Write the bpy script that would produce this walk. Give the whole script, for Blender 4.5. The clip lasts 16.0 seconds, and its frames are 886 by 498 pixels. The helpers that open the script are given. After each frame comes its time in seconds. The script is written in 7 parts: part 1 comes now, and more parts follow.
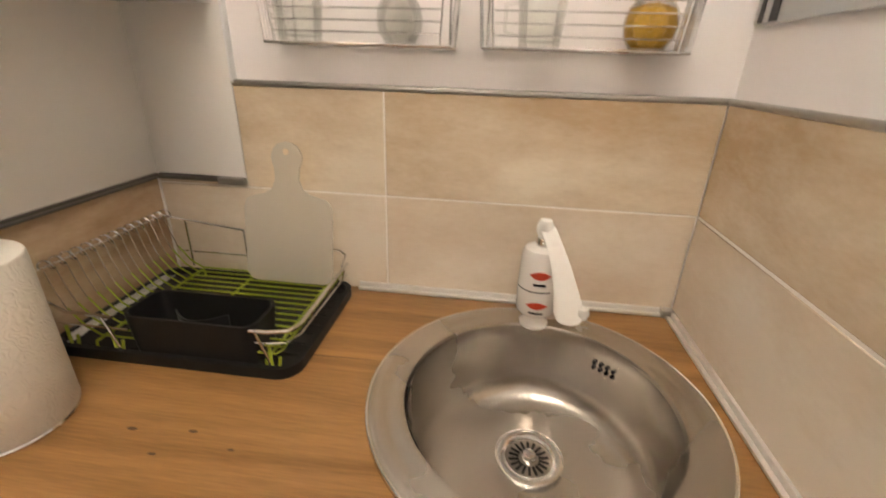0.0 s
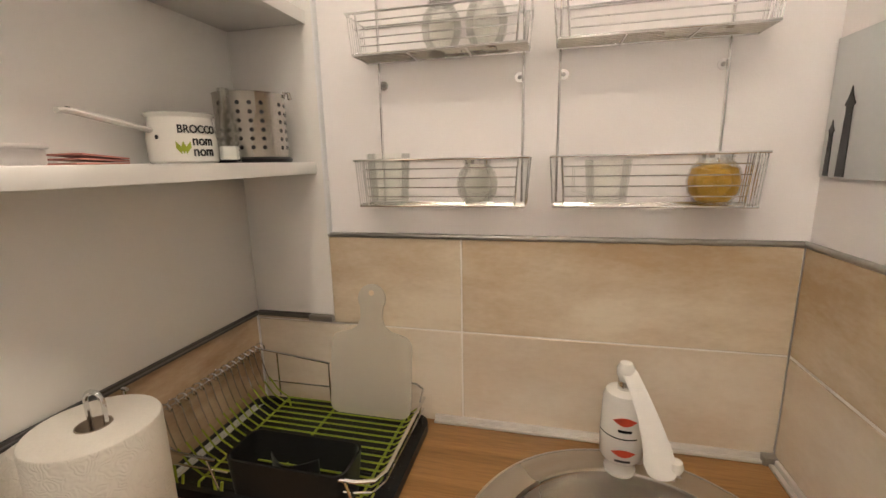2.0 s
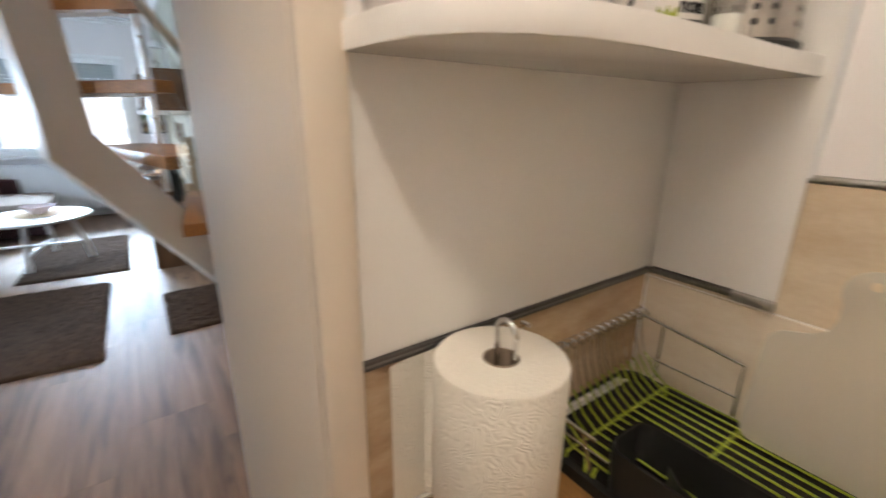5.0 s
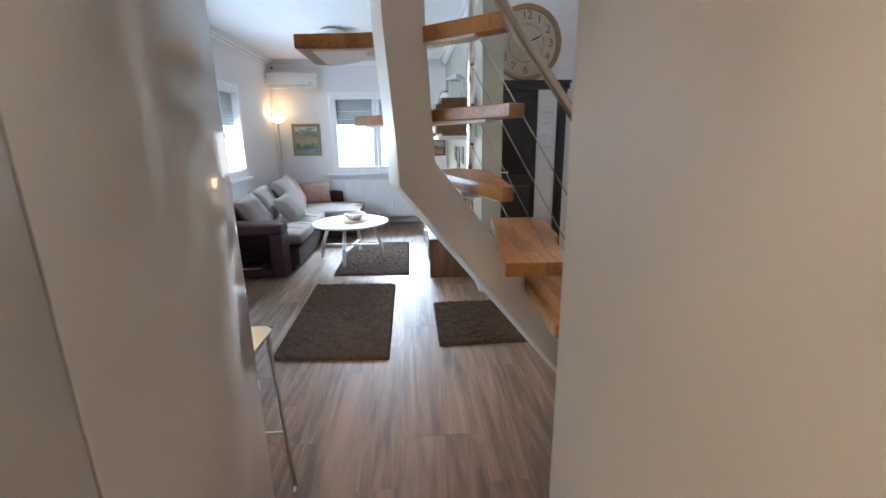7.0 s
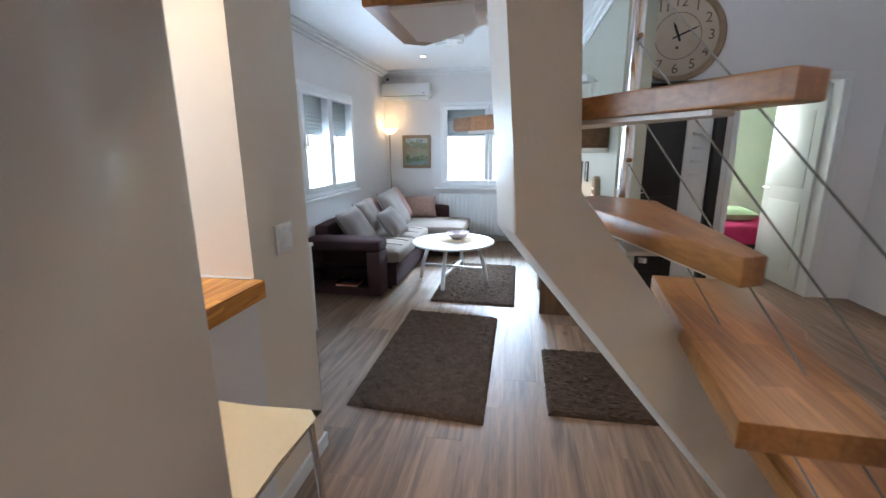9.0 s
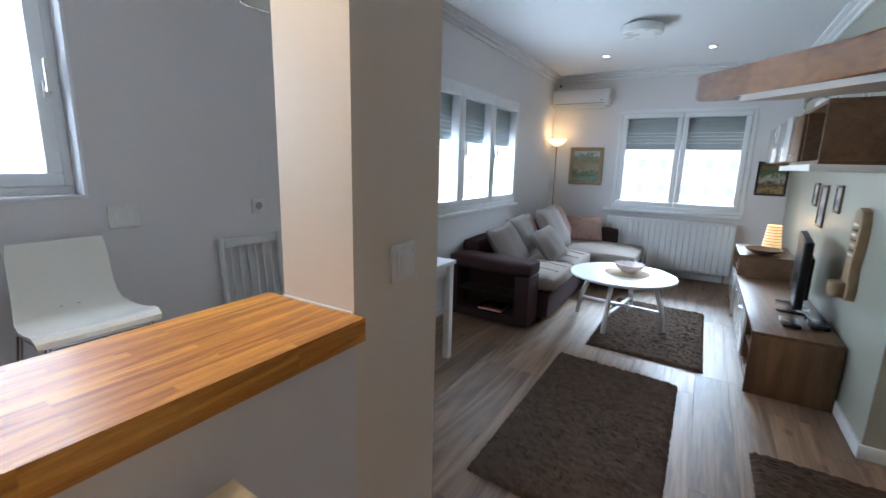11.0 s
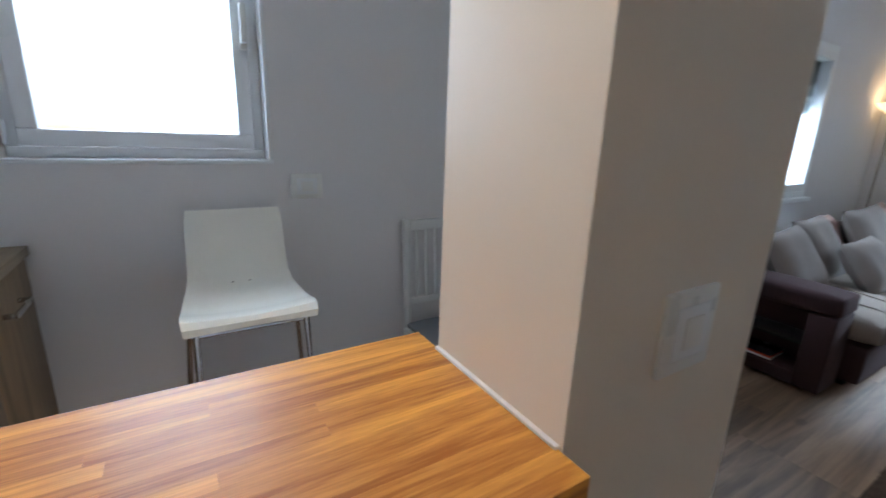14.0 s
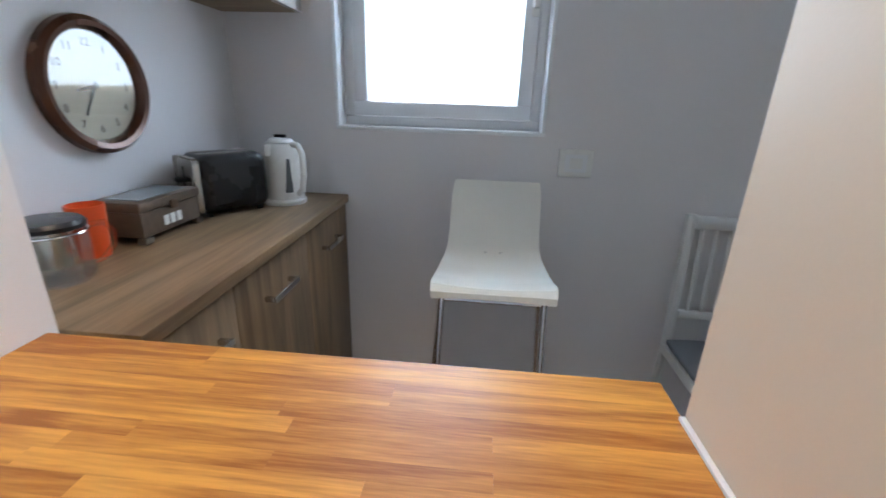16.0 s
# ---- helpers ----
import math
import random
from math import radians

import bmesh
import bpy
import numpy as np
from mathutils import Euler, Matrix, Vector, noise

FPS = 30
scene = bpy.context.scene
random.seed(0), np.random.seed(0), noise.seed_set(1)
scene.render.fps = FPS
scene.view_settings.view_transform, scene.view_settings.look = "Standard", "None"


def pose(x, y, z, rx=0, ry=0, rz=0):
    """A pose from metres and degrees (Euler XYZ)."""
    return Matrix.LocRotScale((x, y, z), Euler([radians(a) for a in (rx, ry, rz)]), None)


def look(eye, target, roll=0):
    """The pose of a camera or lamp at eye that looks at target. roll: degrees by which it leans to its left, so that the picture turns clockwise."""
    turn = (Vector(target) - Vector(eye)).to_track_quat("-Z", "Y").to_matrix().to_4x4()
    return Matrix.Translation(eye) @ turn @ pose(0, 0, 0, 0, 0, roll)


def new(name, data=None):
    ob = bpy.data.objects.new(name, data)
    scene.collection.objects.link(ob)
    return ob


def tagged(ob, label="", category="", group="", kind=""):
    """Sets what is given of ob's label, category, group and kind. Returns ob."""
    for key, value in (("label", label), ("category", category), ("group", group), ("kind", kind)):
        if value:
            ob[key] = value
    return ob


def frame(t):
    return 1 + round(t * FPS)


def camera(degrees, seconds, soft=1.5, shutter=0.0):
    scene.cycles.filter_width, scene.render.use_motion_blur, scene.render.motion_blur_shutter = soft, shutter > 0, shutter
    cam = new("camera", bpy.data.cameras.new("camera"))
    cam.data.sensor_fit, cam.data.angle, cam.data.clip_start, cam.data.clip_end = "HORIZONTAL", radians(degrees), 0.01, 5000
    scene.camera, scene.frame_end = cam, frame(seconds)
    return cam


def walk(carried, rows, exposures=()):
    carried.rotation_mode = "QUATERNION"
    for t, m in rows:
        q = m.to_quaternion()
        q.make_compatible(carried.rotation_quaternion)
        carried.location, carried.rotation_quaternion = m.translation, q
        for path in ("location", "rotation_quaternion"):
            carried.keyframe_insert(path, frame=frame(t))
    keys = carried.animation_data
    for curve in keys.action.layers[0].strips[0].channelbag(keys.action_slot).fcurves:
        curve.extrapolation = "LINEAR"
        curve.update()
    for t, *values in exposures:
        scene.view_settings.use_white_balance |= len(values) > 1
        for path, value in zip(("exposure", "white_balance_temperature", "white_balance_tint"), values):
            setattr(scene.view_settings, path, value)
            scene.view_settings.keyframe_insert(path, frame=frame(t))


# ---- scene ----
cam = camera(92.0, 16.0, shutter=0.5)
PATH = [
    (0, (-0.388, -0.813, 1.415), (-0.599, 1.01, 0.62), 1.9),
    (0.5, (-0.412, -0.817, 1.441), (-0.743, 1.052, 0.808), 1.3),
    (1, (-0.425, -0.82, 1.475), (-0.825, 1.069, 0.953), 0.5),
    (1.5, (-0.433, -0.828, 1.506), (-0.858, 1.08, 1.08), -0.9),
    (2, (-0.433, -0.835, 1.52), (-0.901, 1.067, 1.118), -1.2),
    (2.5, (-0.437, -0.842, 1.506), (-0.935, 1.046, 1.07), -0.9),
    (3, (-0.477, -0.805, 1.491), (-1.054, 1.045, 0.996), -1.1),
    (3.5, (-0.571, -0.758, 1.48), (-1.249, 1.042, 0.932), -1.1),
    (4, (-0.664, -0.739, 1.461), (-1.431, 1.011, 0.873), -0.9),
    (4.5, (-0.702, -0.74, 1.457), (-1.835, 0.791, 0.849), -1.3),
    (5, (-0.7, -0.751, 1.449), (-2.255, 0.353, 0.849), 0.6),
    (5.2, (-0.703, -0.766, 1.455), (-2.378, 0.149, 0.859), 0.2),
    (7.3, (-1.192, -0.936, 1.458), (-3.124, -0.858, 0.946), -0.8),
    (7.5, (-1.248, -0.936, 1.459), (-3.181, -0.911, 0.948), -0.8),
    (8.0, (-1.388, -0.937, 1.463), (-3.326, -1.051, 1.017), -0.6),
    (8.2, (-1.444, -0.937, 1.465), (-3.382, -1.128, 1.018), -0.4),
    (10.3, (-2.068, -1.036, 1.42), (-3.901, -1.727, 1.013), -0.0),
    (10.5, (-2.109, -1.051, 1.419), (-3.887, -1.878, 1.023), 0.7),
    (11, (-2.203, -1.115, 1.409), (-3.884, -2.125, 1.017), 1.5),
    (11.5, (-2.356, -1.231, 1.391), (-4.03, -2.266, 1.034), 1.3),
    (11.7, (-2.406, -1.24, 1.385), (-4.073, -2.289, 1.038), 0.3),
    (12, (-2.454, -1.303, 1.394), (-4.096, -2.386, 1.03), -0.6),
    (12.5, (-2.555, -1.399, 1.396), (-4.04, -2.704, 1.09), 1.2),
    (13, (-2.637, -1.463, 1.35), (-3.951, -2.917, 0.951), 3.2),
    (13.5, (-2.675, -1.528, 1.361), (-3.863, -3.075, 0.916), 1.1),
    (14, (-2.676, -1.602, 1.351), (-3.695, -3.245, 0.839), 2.1),
    (14.5, (-2.679, -1.652, 1.342), (-3.426, -3.418, 0.776), 1.1),
    (15, (-2.720, -1.692, 1.333), (-3.120, -3.574, 0.785), 1.8),
    (15.5, (-2.752, -1.720, 1.336), (-2.869, -3.618, 0.721), 2.4),
    (16, (-2.769, -1.734, 1.346), (-2.613, -3.614, 0.682), 1.9),
]
EXPOSURES = [(0, 1.0), (0.5, 1.10), (1.0, 0.98), (2.0, 0.66), (3.0, 0.56), (4.5, 0.68), (5.0, 0.88), (5.2, 0.92), (7.3, 0.92), (8.2, 0.92), (10.3, 0.50), (12.0, 0.18), (14.0, 0.15), (15.0, 0.3), (16.0, 0.3)]
walk(cam, [(t, look(eye, target, roll)) for t, eye, target, roll in PATH], EXPOSURES)

# ---- world and large lights ----
world = bpy.data.worlds.new("sky")
scene.world = world
world.use_nodes = True
_wn = world.node_tree
_sky = _wn.nodes.new("ShaderNodeTexSky")
_sky.sky_type, _sky.sun_disc = "NISHITA", False
_sky.sun_elevation, _sky.sun_rotation = radians(35), radians(200)
_bg = _wn.nodes["Background"]
_bg.inputs["Strength"].default_value = 0.15
_wn.links.new(_sky.outputs["Color"], _bg.inputs["Color"])


def lamp(name, kind, place, target, energy, color, **more):
    data = bpy.data.lights.new(name, kind)
    data.energy, data.color = energy, color
    if kind == "AREA":
        data.shape, data.size, data.size_y = "RECTANGLE", more["size"][0], more["size"][1]
    elif kind == "SUN":
        data.angle = more["angle"]
    else:
        data.shadow_soft_size = more.get("soft", 0.03)
    if kind == "SPOT":
        data.spot_size, data.spot_blend = more["cone"], more.get("blend", 0.6)
    ob = new(name, data)
    ob.matrix_world = look(place, target)
    return ob


DAY = (0.60, 0.785, 1.0)
WARM = (1.0, 0.72, 0.42)
lamp("sun", "SUN", (8, 5, 14), (-6, -2, 0), 0.8, (1.0, 0.96, 0.9), angle=radians(25))
lamp("daylight_west", "AREA", (-13.0, -1.445, 3.7), (-6.0, -1.445, 0.9), 3250, DAY, size=(6.0, 2.2))
lamp("daylight_south", "AREA", (-6.12, -3.43, 1.32), (-6.12, 0, 1.28), 80, DAY, size=(2.1, 0.66))
lamp("daylight_dining", "AREA", (-2.6, -3.535, 1.8), (-2.6, 0, 1.4), 13, (0.60, 0.785, 1.0), size=(0.66, 0.9))
# Fill lamp added high in the stairwell to brighten the hall.
lamp("stairwell_fill", "AREA", (-4.3, 0.45, 3.36), (-4.3, 0.45, 0), 3, (0.92, 0.95, 1.0), size=(1.1, 0.8))

# ---- materials ----
MATS = {}


def mat(name, color, rough=0.5, metal=0.0, vary=0.06, scale=6.0, fine=0.03, bump=0.0, bscale=120.0, stretch=(1, 1, 1), clear=0.0, emit=0.0, glow=None, transmit=0.0, tint=0.0, ior=1.45, spec=0.5):
    """A surface with two scales of noise in colour and roughness, and a fine relief."""
    m = bpy.data.materials.new(name)
    m.use_nodes = True
    nt = m.node_tree
    b = nt.nodes["Principled BSDF"]
    co = nt.nodes.new("ShaderNodeTexCoord")
    mp = nt.nodes.new("ShaderNodeMapping")
    mp.inputs["Scale"].default_value = stretch
    nt.links.new(co.outputs["Object"], mp.inputs["Vector"])
    big, small = nt.nodes.new("ShaderNodeTexNoise"), nt.nodes.new("ShaderNodeTexNoise")
    big.inputs["Scale"].default_value, small.inputs["Scale"].default_value = scale, bscale
    big.inputs["Detail"].default_value = 5
    small.inputs["Detail"].default_value = 3
    for n in (big, small):
        nt.links.new(mp.outputs["Vector"], n.inputs["Vector"])
    add = nt.nodes.new("ShaderNodeMath")
    add.operation = "MULTIPLY_ADD"
    add.inputs[1].default_value = vary * 2
    add.inputs[2].default_value = 1.0 - vary - fine
    nt.links.new(big.outputs["Fac"], add.inputs[0])
    add2 = nt.nodes.new("ShaderNodeMath")
    add2.operation = "MULTIPLY_ADD"
    add2.inputs[1].default_value = fine * 2
    nt.links.new(small.outputs["Fac"], add2.inputs[0])
    nt.links.new(add.outputs[0], add2.inputs[2])
    if tint:
        oi = nt.nodes.new("ShaderNodeObjectInfo")
        mr = nt.nodes.new("ShaderNodeMath")
        mr.operation = "MULTIPLY_ADD"
        mr.inputs[1].default_value = tint * 2
        mr.inputs[2].default_value = 1 - tint
        nt.links.new(oi.outputs["Random"], mr.inputs[0])
        mm = nt.nodes.new("ShaderNodeMath")
        mm.operation = "MULTIPLY"
        nt.links.new(mr.outputs[0], mm.inputs[0])
        nt.links.new(add2.outputs[0], mm.inputs[1])
        add2 = mm
    mul = nt.nodes.new("ShaderNodeVectorMath")
    mul.operation = "SCALE"
    mul.inputs[0].default_value = color[:3]
    nt.links.new(add2.outputs[0], mul.inputs["Scale"])
    nt.links.new(mul.outputs[0], b.inputs["Base Color"])
    rg = nt.nodes.new("ShaderNodeMath")
    rg.operation = "MULTIPLY_ADD"
    rg.use_clamp = True
    rg.inputs[1].default_value = 0.14
    rg.inputs[2].default_value = max(rough - 0.07, 0.01)
    nt.links.new(big.outputs["Fac"], rg.inputs[0])
    nt.links.new(rg.outputs[0], b.inputs["Roughness"])
    b.inputs["Metallic"].default_value = metal
    b.inputs["Coat Weight"].default_value = clear
    b.inputs["Coat Roughness"].default_value = 0.08
    b.inputs["Transmission Weight"].default_value = transmit
    b.inputs["IOR"].default_value = ior
    b.inputs["Specular IOR Level"].default_value = spec
    if bump:
        bm_ = nt.nodes.new("ShaderNodeBump")
        bm_.inputs["Strength"].default_value = bump
        bm_.inputs["Distance"].default_value = 0.002
        nt.links.new(small.outputs["Fac"], bm_.inputs["Height"])
        nt.links.new(bm_.outputs["Normal"], b.inputs["Normal"])
    if emit:
        b.inputs["Emission Color"].default_value = (*(glow or color)[:3], 1)
        b.inputs["Emission Strength"].default_value = emit
    MATS[name] = m
    return m


def clear_glass(name, tone, ior):
    """Thin clear glass: passes light straight, with a gloss that grows towards grazing views."""
    m = bpy.data.materials.new(name)
    m.use_nodes = True
    nt = m.node_tree
    nt.nodes.remove(nt.nodes["Principled BSDF"])
    tr, gl, lw, pw, mx = (nt.nodes.new(k) for k in ("ShaderNodeBsdfTransparent", "ShaderNodeBsdfGlossy", "ShaderNodeLayerWeight", "ShaderNodeMath", "ShaderNodeMixShader"))
    tr.inputs["Color"].default_value = (*tone, 1)
    gl.inputs["Roughness"].default_value = 0.03
    pw.operation = "POWER"
    pw.inputs[1].default_value = 5.5 - 2.0 * (ior - 1.0)
    lw.inputs["Blend"].default_value = 0.5
    nt.links.new(lw.outputs["Facing"], pw.inputs[0])
    lim = nt.nodes.new("ShaderNodeMath")
    lim.operation = "MULTIPLY_ADD"
    lim.inputs[1].default_value, lim.inputs[2].default_value = 0.60, 0.12 * (ior - 1.0)
    nt.links.new(pw.outputs[0], lim.inputs[0])
    nt.links.new(lim.outputs[0], mx.inputs[0])
    nt.links.new(tr.outputs[0], mx.inputs[1])
    nt.links.new(gl.outputs[0], mx.inputs[2])
    nt.links.new(mx.outputs[0], nt.nodes["Material Output"].inputs["Surface"])
    return m


def jar_glass(name, tone):
    """Household glass: mostly clear, with refraction and gloss that show its thick rims."""
    m = bpy.data.materials.new(name)
    m.use_nodes = True
    nt = m.node_tree
    nt.nodes.remove(nt.nodes["Principled BSDF"])
    tr, gl, mx = (nt.nodes.new(k) for k in ("ShaderNodeBsdfTransparent", "ShaderNodeBsdfGlass", "ShaderNodeMixShader"))
    tr.inputs["Color"].default_value = (*tone, 1)
    gl.inputs["Color"].default_value = (*tone, 1)
    gl.inputs["Roughness"].default_value, gl.inputs["IOR"].default_value = 0.0, 1.5
    mx.inputs[0].default_value = 0.24
    nt.links.new(tr.outputs[0], mx.inputs[1])
    nt.links.new(gl.outputs[0], mx.inputs[2])
    nt.links.new(mx.outputs[0], nt.nodes["Material Output"].inputs["Surface"])
    return m


def milky(name, tone, see):
    """Frosted plastic sheet: scatters most light, lets a share straight through."""
    m = bpy.data.materials.new(name)
    m.use_nodes = True
    nt = m.node_tree
    b = nt.nodes["Principled BSDF"]
    b.inputs["Base Color"].default_value = (*tone, 1)
    b.inputs["Roughness"].default_value = 0.5
    tl, tr, m1, m2 = (nt.nodes.new(k) for k in ("ShaderNodeBsdfTranslucent", "ShaderNodeBsdfTransparent", "ShaderNodeMixShader", "ShaderNodeMixShader"))
    tl.inputs["Color"].default_value = (*tone, 1)
    m1.inputs[0].default_value, m2.inputs[0].default_value = 0.45, see
    nt.links.new(b.outputs[0], m1.inputs[1])
    nt.links.new(tl.outputs[0], m1.inputs[2])
    nt.links.new(m1.outputs[0], m2.inputs[1])
    nt.links.new(tr.outputs[0], m2.inputs[2])
    nt.links.new(m2.outputs[0], nt.nodes["Material Output"].inputs["Surface"])
    return m


def quilted(name, tone):
    """Kitchen paper with swirling embossed lines."""
    m = bpy.data.materials.new(name)
    m.use_nodes = True
    nt = m.node_tree
    b = nt.nodes["Principled BSDF"]
    b.inputs["Roughness"].default_value = 0.95
    b.inputs["Specular IOR Level"].default_value = 0.1
    co, vo, ma, sn, nz, rp, bu = (nt.nodes.new("ShaderNode" + k) for k in ("TexCoord", "TexVoronoi", "Math", "Math", "TexNoise", "ValToRGB", "Bump"))
    vo.inputs["Scale"].default_value = 36
    ma.operation, ma.inputs[1].default_value = "MULTIPLY", 34.0
    sn.operation = "SINE"
    nz.inputs["Scale"].default_value = 9
    wv, wn = nt.nodes.new("ShaderNodeVectorMath"), nt.nodes.new("ShaderNodeTexNoise")
    wv.operation, wv.inputs[1].default_value = "MULTIPLY_ADD", (0.05, 0.05, 0.05)
    wn.inputs["Scale"].default_value = 28
    nt.links.new(co.outputs["Object"], wn.inputs["Vector"])
    nt.links.new(wn.outputs["Color"], wv.inputs[0])
    nt.links.new(co.outputs["Object"], wv.inputs[2])
    nt.links.new(wv.outputs[0], vo.inputs["Vector"])
    nt.links.new(co.outputs["Object"], nz.inputs["Vector"])
    nt.links.new(vo.outputs["Distance"], ma.inputs[0])
    nt.links.new(ma.outputs[0], sn.inputs[0])
    rp.color_ramp.elements[0].color = (*[c * 0.94 for c in tone], 1)
    rp.color_ramp.elements[1].color = (*tone, 1)
    nt.links.new(nz.outputs["Fac"], rp.inputs["Fac"])
    nt.links.new(rp.outputs["Color"], b.inputs["Base Color"])
    bu.inputs["Strength"].default_value, bu.inputs["Distance"].default_value = 0.45, 0.0008
    nt.links.new(sn.outputs[0], bu.inputs["Height"])
    nt.links.new(bu.outputs["Normal"], b.inputs["Normal"])
    return m


def cloudy(name, low, high, scale, stretch, rough):
    """Glazed stone-look tile: soft clouds of two tones with a faint weave, different on each piece."""
    m = bpy.data.materials.new(name)
    m.use_nodes = True
    nt = m.node_tree
    b = nt.nodes["Principled BSDF"]
    co, oi = nt.nodes.new("ShaderNodeTexCoord"), nt.nodes.new("ShaderNodeObjectInfo")
    off = nt.nodes.new("ShaderNodeVectorMath")
    off.operation = "MULTIPLY_ADD"
    off.inputs[1].default_value = (9.0, 5.0, 7.0)
    nt.links.new(oi.outputs["Random"], off.inputs[0])
    nt.links.new(co.outputs["Object"], off.inputs[2])
    mp = nt.nodes.new("ShaderNodeMapping")
    mp.inputs["Scale"].default_value = stretch
    nt.links.new(off.outputs[0], mp.inputs["Vector"])
    n1, n2 = nt.nodes.new("ShaderNodeTexNoise"), nt.nodes.new("ShaderNodeTexNoise")
    n1.inputs["Scale"].default_value, n1.inputs["Detail"].default_value, n1.inputs["Roughness"].default_value = scale, 6, 0.62
    n2.inputs["Scale"].default_value, n2.inputs["Detail"].default_value = 90, 2
    for n in (n1, n2):
        nt.links.new(mp.outputs["Vector"], n.inputs["Vector"])
    mx = nt.nodes.new("ShaderNodeMath")
    mx.operation = "MULTIPLY_ADD"
    mx.inputs[1].default_value = 0.10
    nt.links.new(n2.outputs["Fac"], mx.inputs[0])
    nt.links.new(n1.outputs["Fac"], mx.inputs[2])
    rp = nt.nodes.new("ShaderNodeValToRGB")
    rp.color_ramp.elements[0].position, rp.color_ramp.elements[1].position = 0.38, 0.66
    rp.color_ramp.elements[0].color, rp.color_ramp.elements[1].color = (*low, 1), (*high, 1)
    nt.links.new(mx.outputs[0], rp.inputs["Fac"])
    nt.links.new(rp.outputs["Color"], b.inputs["Base Color"])
    b.inputs["Roughness"].default_value = rough
    b.inputs["Coat Weight"].default_value = 0.2
    b.inputs["Coat Roughness"].default_value = 0.15
    bu = nt.nodes.new("ShaderNodeBump")
    bu.inputs["Strength"].default_value, bu.inputs["Distance"].default_value = 0.15, 0.002
    nt.links.new(n1.outputs["Fac"], bu.inputs["Height"])
    nt.links.new(bu.outputs["Normal"], b.inputs["Normal"])
    return m


def wood(name, dark, light, rough=0.35, along="X", ring=3.0, streak=40.0, clear=0.0, strips=0.0, tint=0.12, knots=0.0, bump=0.1, warp=1.2, thin=0.45):
    """Wood grain along one axis; strips makes a finger-jointed board of staves of that width."""
    m = bpy.data.materials.new(name)
    m.use_nodes = True
    nt = m.node_tree
    b = nt.nodes["Principled BSDF"]
    co = nt.nodes.new("ShaderNodeTexCoord")
    mp = nt.nodes.new("ShaderNodeMapping")
    long_axis = "XYZ".index(along)
    sc = [1.0, 1.0, 1.0]
    sc[long_axis] = 0.07
    mp.inputs["Scale"].default_value = sc
    oi = nt.nodes.new("ShaderNodeObjectInfo")
    off = nt.nodes.new("ShaderNodeVectorMath")
    off.operation = "SCALE"
    off.inputs[0].default_value = (7.0, 11.0, 5.0)
    nt.links.new(oi.outputs["Random"], off.inputs["Scale"])
    plus = nt.nodes.new("ShaderNodeVectorMath")
    plus.operation = "ADD"
    nt.links.new(co.outputs["Object"], plus.inputs[0])
    nt.links.new(off.outputs[0], plus.inputs[1])
    nt.links.new(plus.outputs[0], mp.inputs["Vector"])
    vec = mp.outputs["Vector"]
    n1, n2 = nt.nodes.new("ShaderNodeTexNoise"), nt.nodes.new("ShaderNodeTexNoise")
    n1.inputs["Scale"].default_value, n1.inputs["Detail"].default_value, n1.inputs["Distortion"].default_value = ring * 4, 4, warp
    n2.inputs["Scale"].default_value, n2.inputs["Detail"].default_value = streak * 4, 6
    for n in (n1, n2):
        nt.links.new(vec, n.inputs["Vector"])
    mix = nt.nodes.new("ShaderNodeMath")
    mix.operation = "MULTIPLY_ADD"
    mix.inputs[1].default_value = 1.0 - thin
    nt.links.new(n1.outputs["Fac"], mix.inputs[0])
    sm = nt.nodes.new("ShaderNodeMath")
    sm.operation = "MULTIPLY"
    sm.inputs[1].default_value = thin
    nt.links.new(n2.outputs["Fac"], sm.inputs[0])
    nt.links.new(sm.outputs[0], mix.inputs[2])
    val = mix.outputs[0]
    if strips:
        br = nt.nodes.new("ShaderNodeTexBrick")
        br.offset, br.inputs["Scale"].default_value = 0.37, 1.0
        br.inputs["Brick Width"].default_value, br.inputs["Row Height"].default_value = strips * 9, strips
        br.inputs["Mortar Size"].default_value = 0.0004
        br.inputs["Color1"].default_value, br.inputs["Color2"].default_value = (0, 0, 0, 1), (1, 1, 1, 1)
        br.inputs["Mortar"].default_value = (0.15, 0.15, 0.15, 1)
        if along == "Y":
            sw = nt.nodes.new("ShaderNodeMapping")
            sw.inputs["Rotation"].default_value = (0, 0, radians(90))
            nt.links.new(plus.outputs[0], sw.inputs["Vector"])
            nt.links.new(sw.outputs["Vector"], br.inputs["Vector"])
        else:
            nt.links.new(plus.outputs[0], br.inputs["Vector"])
        sb = nt.nodes.new("ShaderNodeMath")
        sb.operation = "MULTIPLY_ADD"
        sb.inputs[1].default_value = 0.22
        nt.links.new(br.outputs["Color"], sb.inputs[0])
        s0 = nt.nodes.new("ShaderNodeMath")
        s0.operation = "SUBTRACT"
        s0.inputs[1].default_value = 0.11
        nt.links.new(val, s0.inputs[0])
        nt.links.new(s0.outputs[0], sb.inputs[2])
        val = sb.outputs[0]
    if tint:
        tr = nt.nodes.new("ShaderNodeMath")
        tr.operation = "MULTIPLY_ADD"
        tr.inputs[1].default_value = tint
        nt.links.new(oi.outputs["Random"], tr.inputs[0])
        t0 = nt.nodes.new("ShaderNodeMath")
        t0.operation = "SUBTRACT"
        t0.inputs[1].default_value = tint / 2
        nt.links.new(val, t0.inputs[0])
        nt.links.new(t0.outputs[0], tr.inputs[2])
        val = tr.outputs[0]
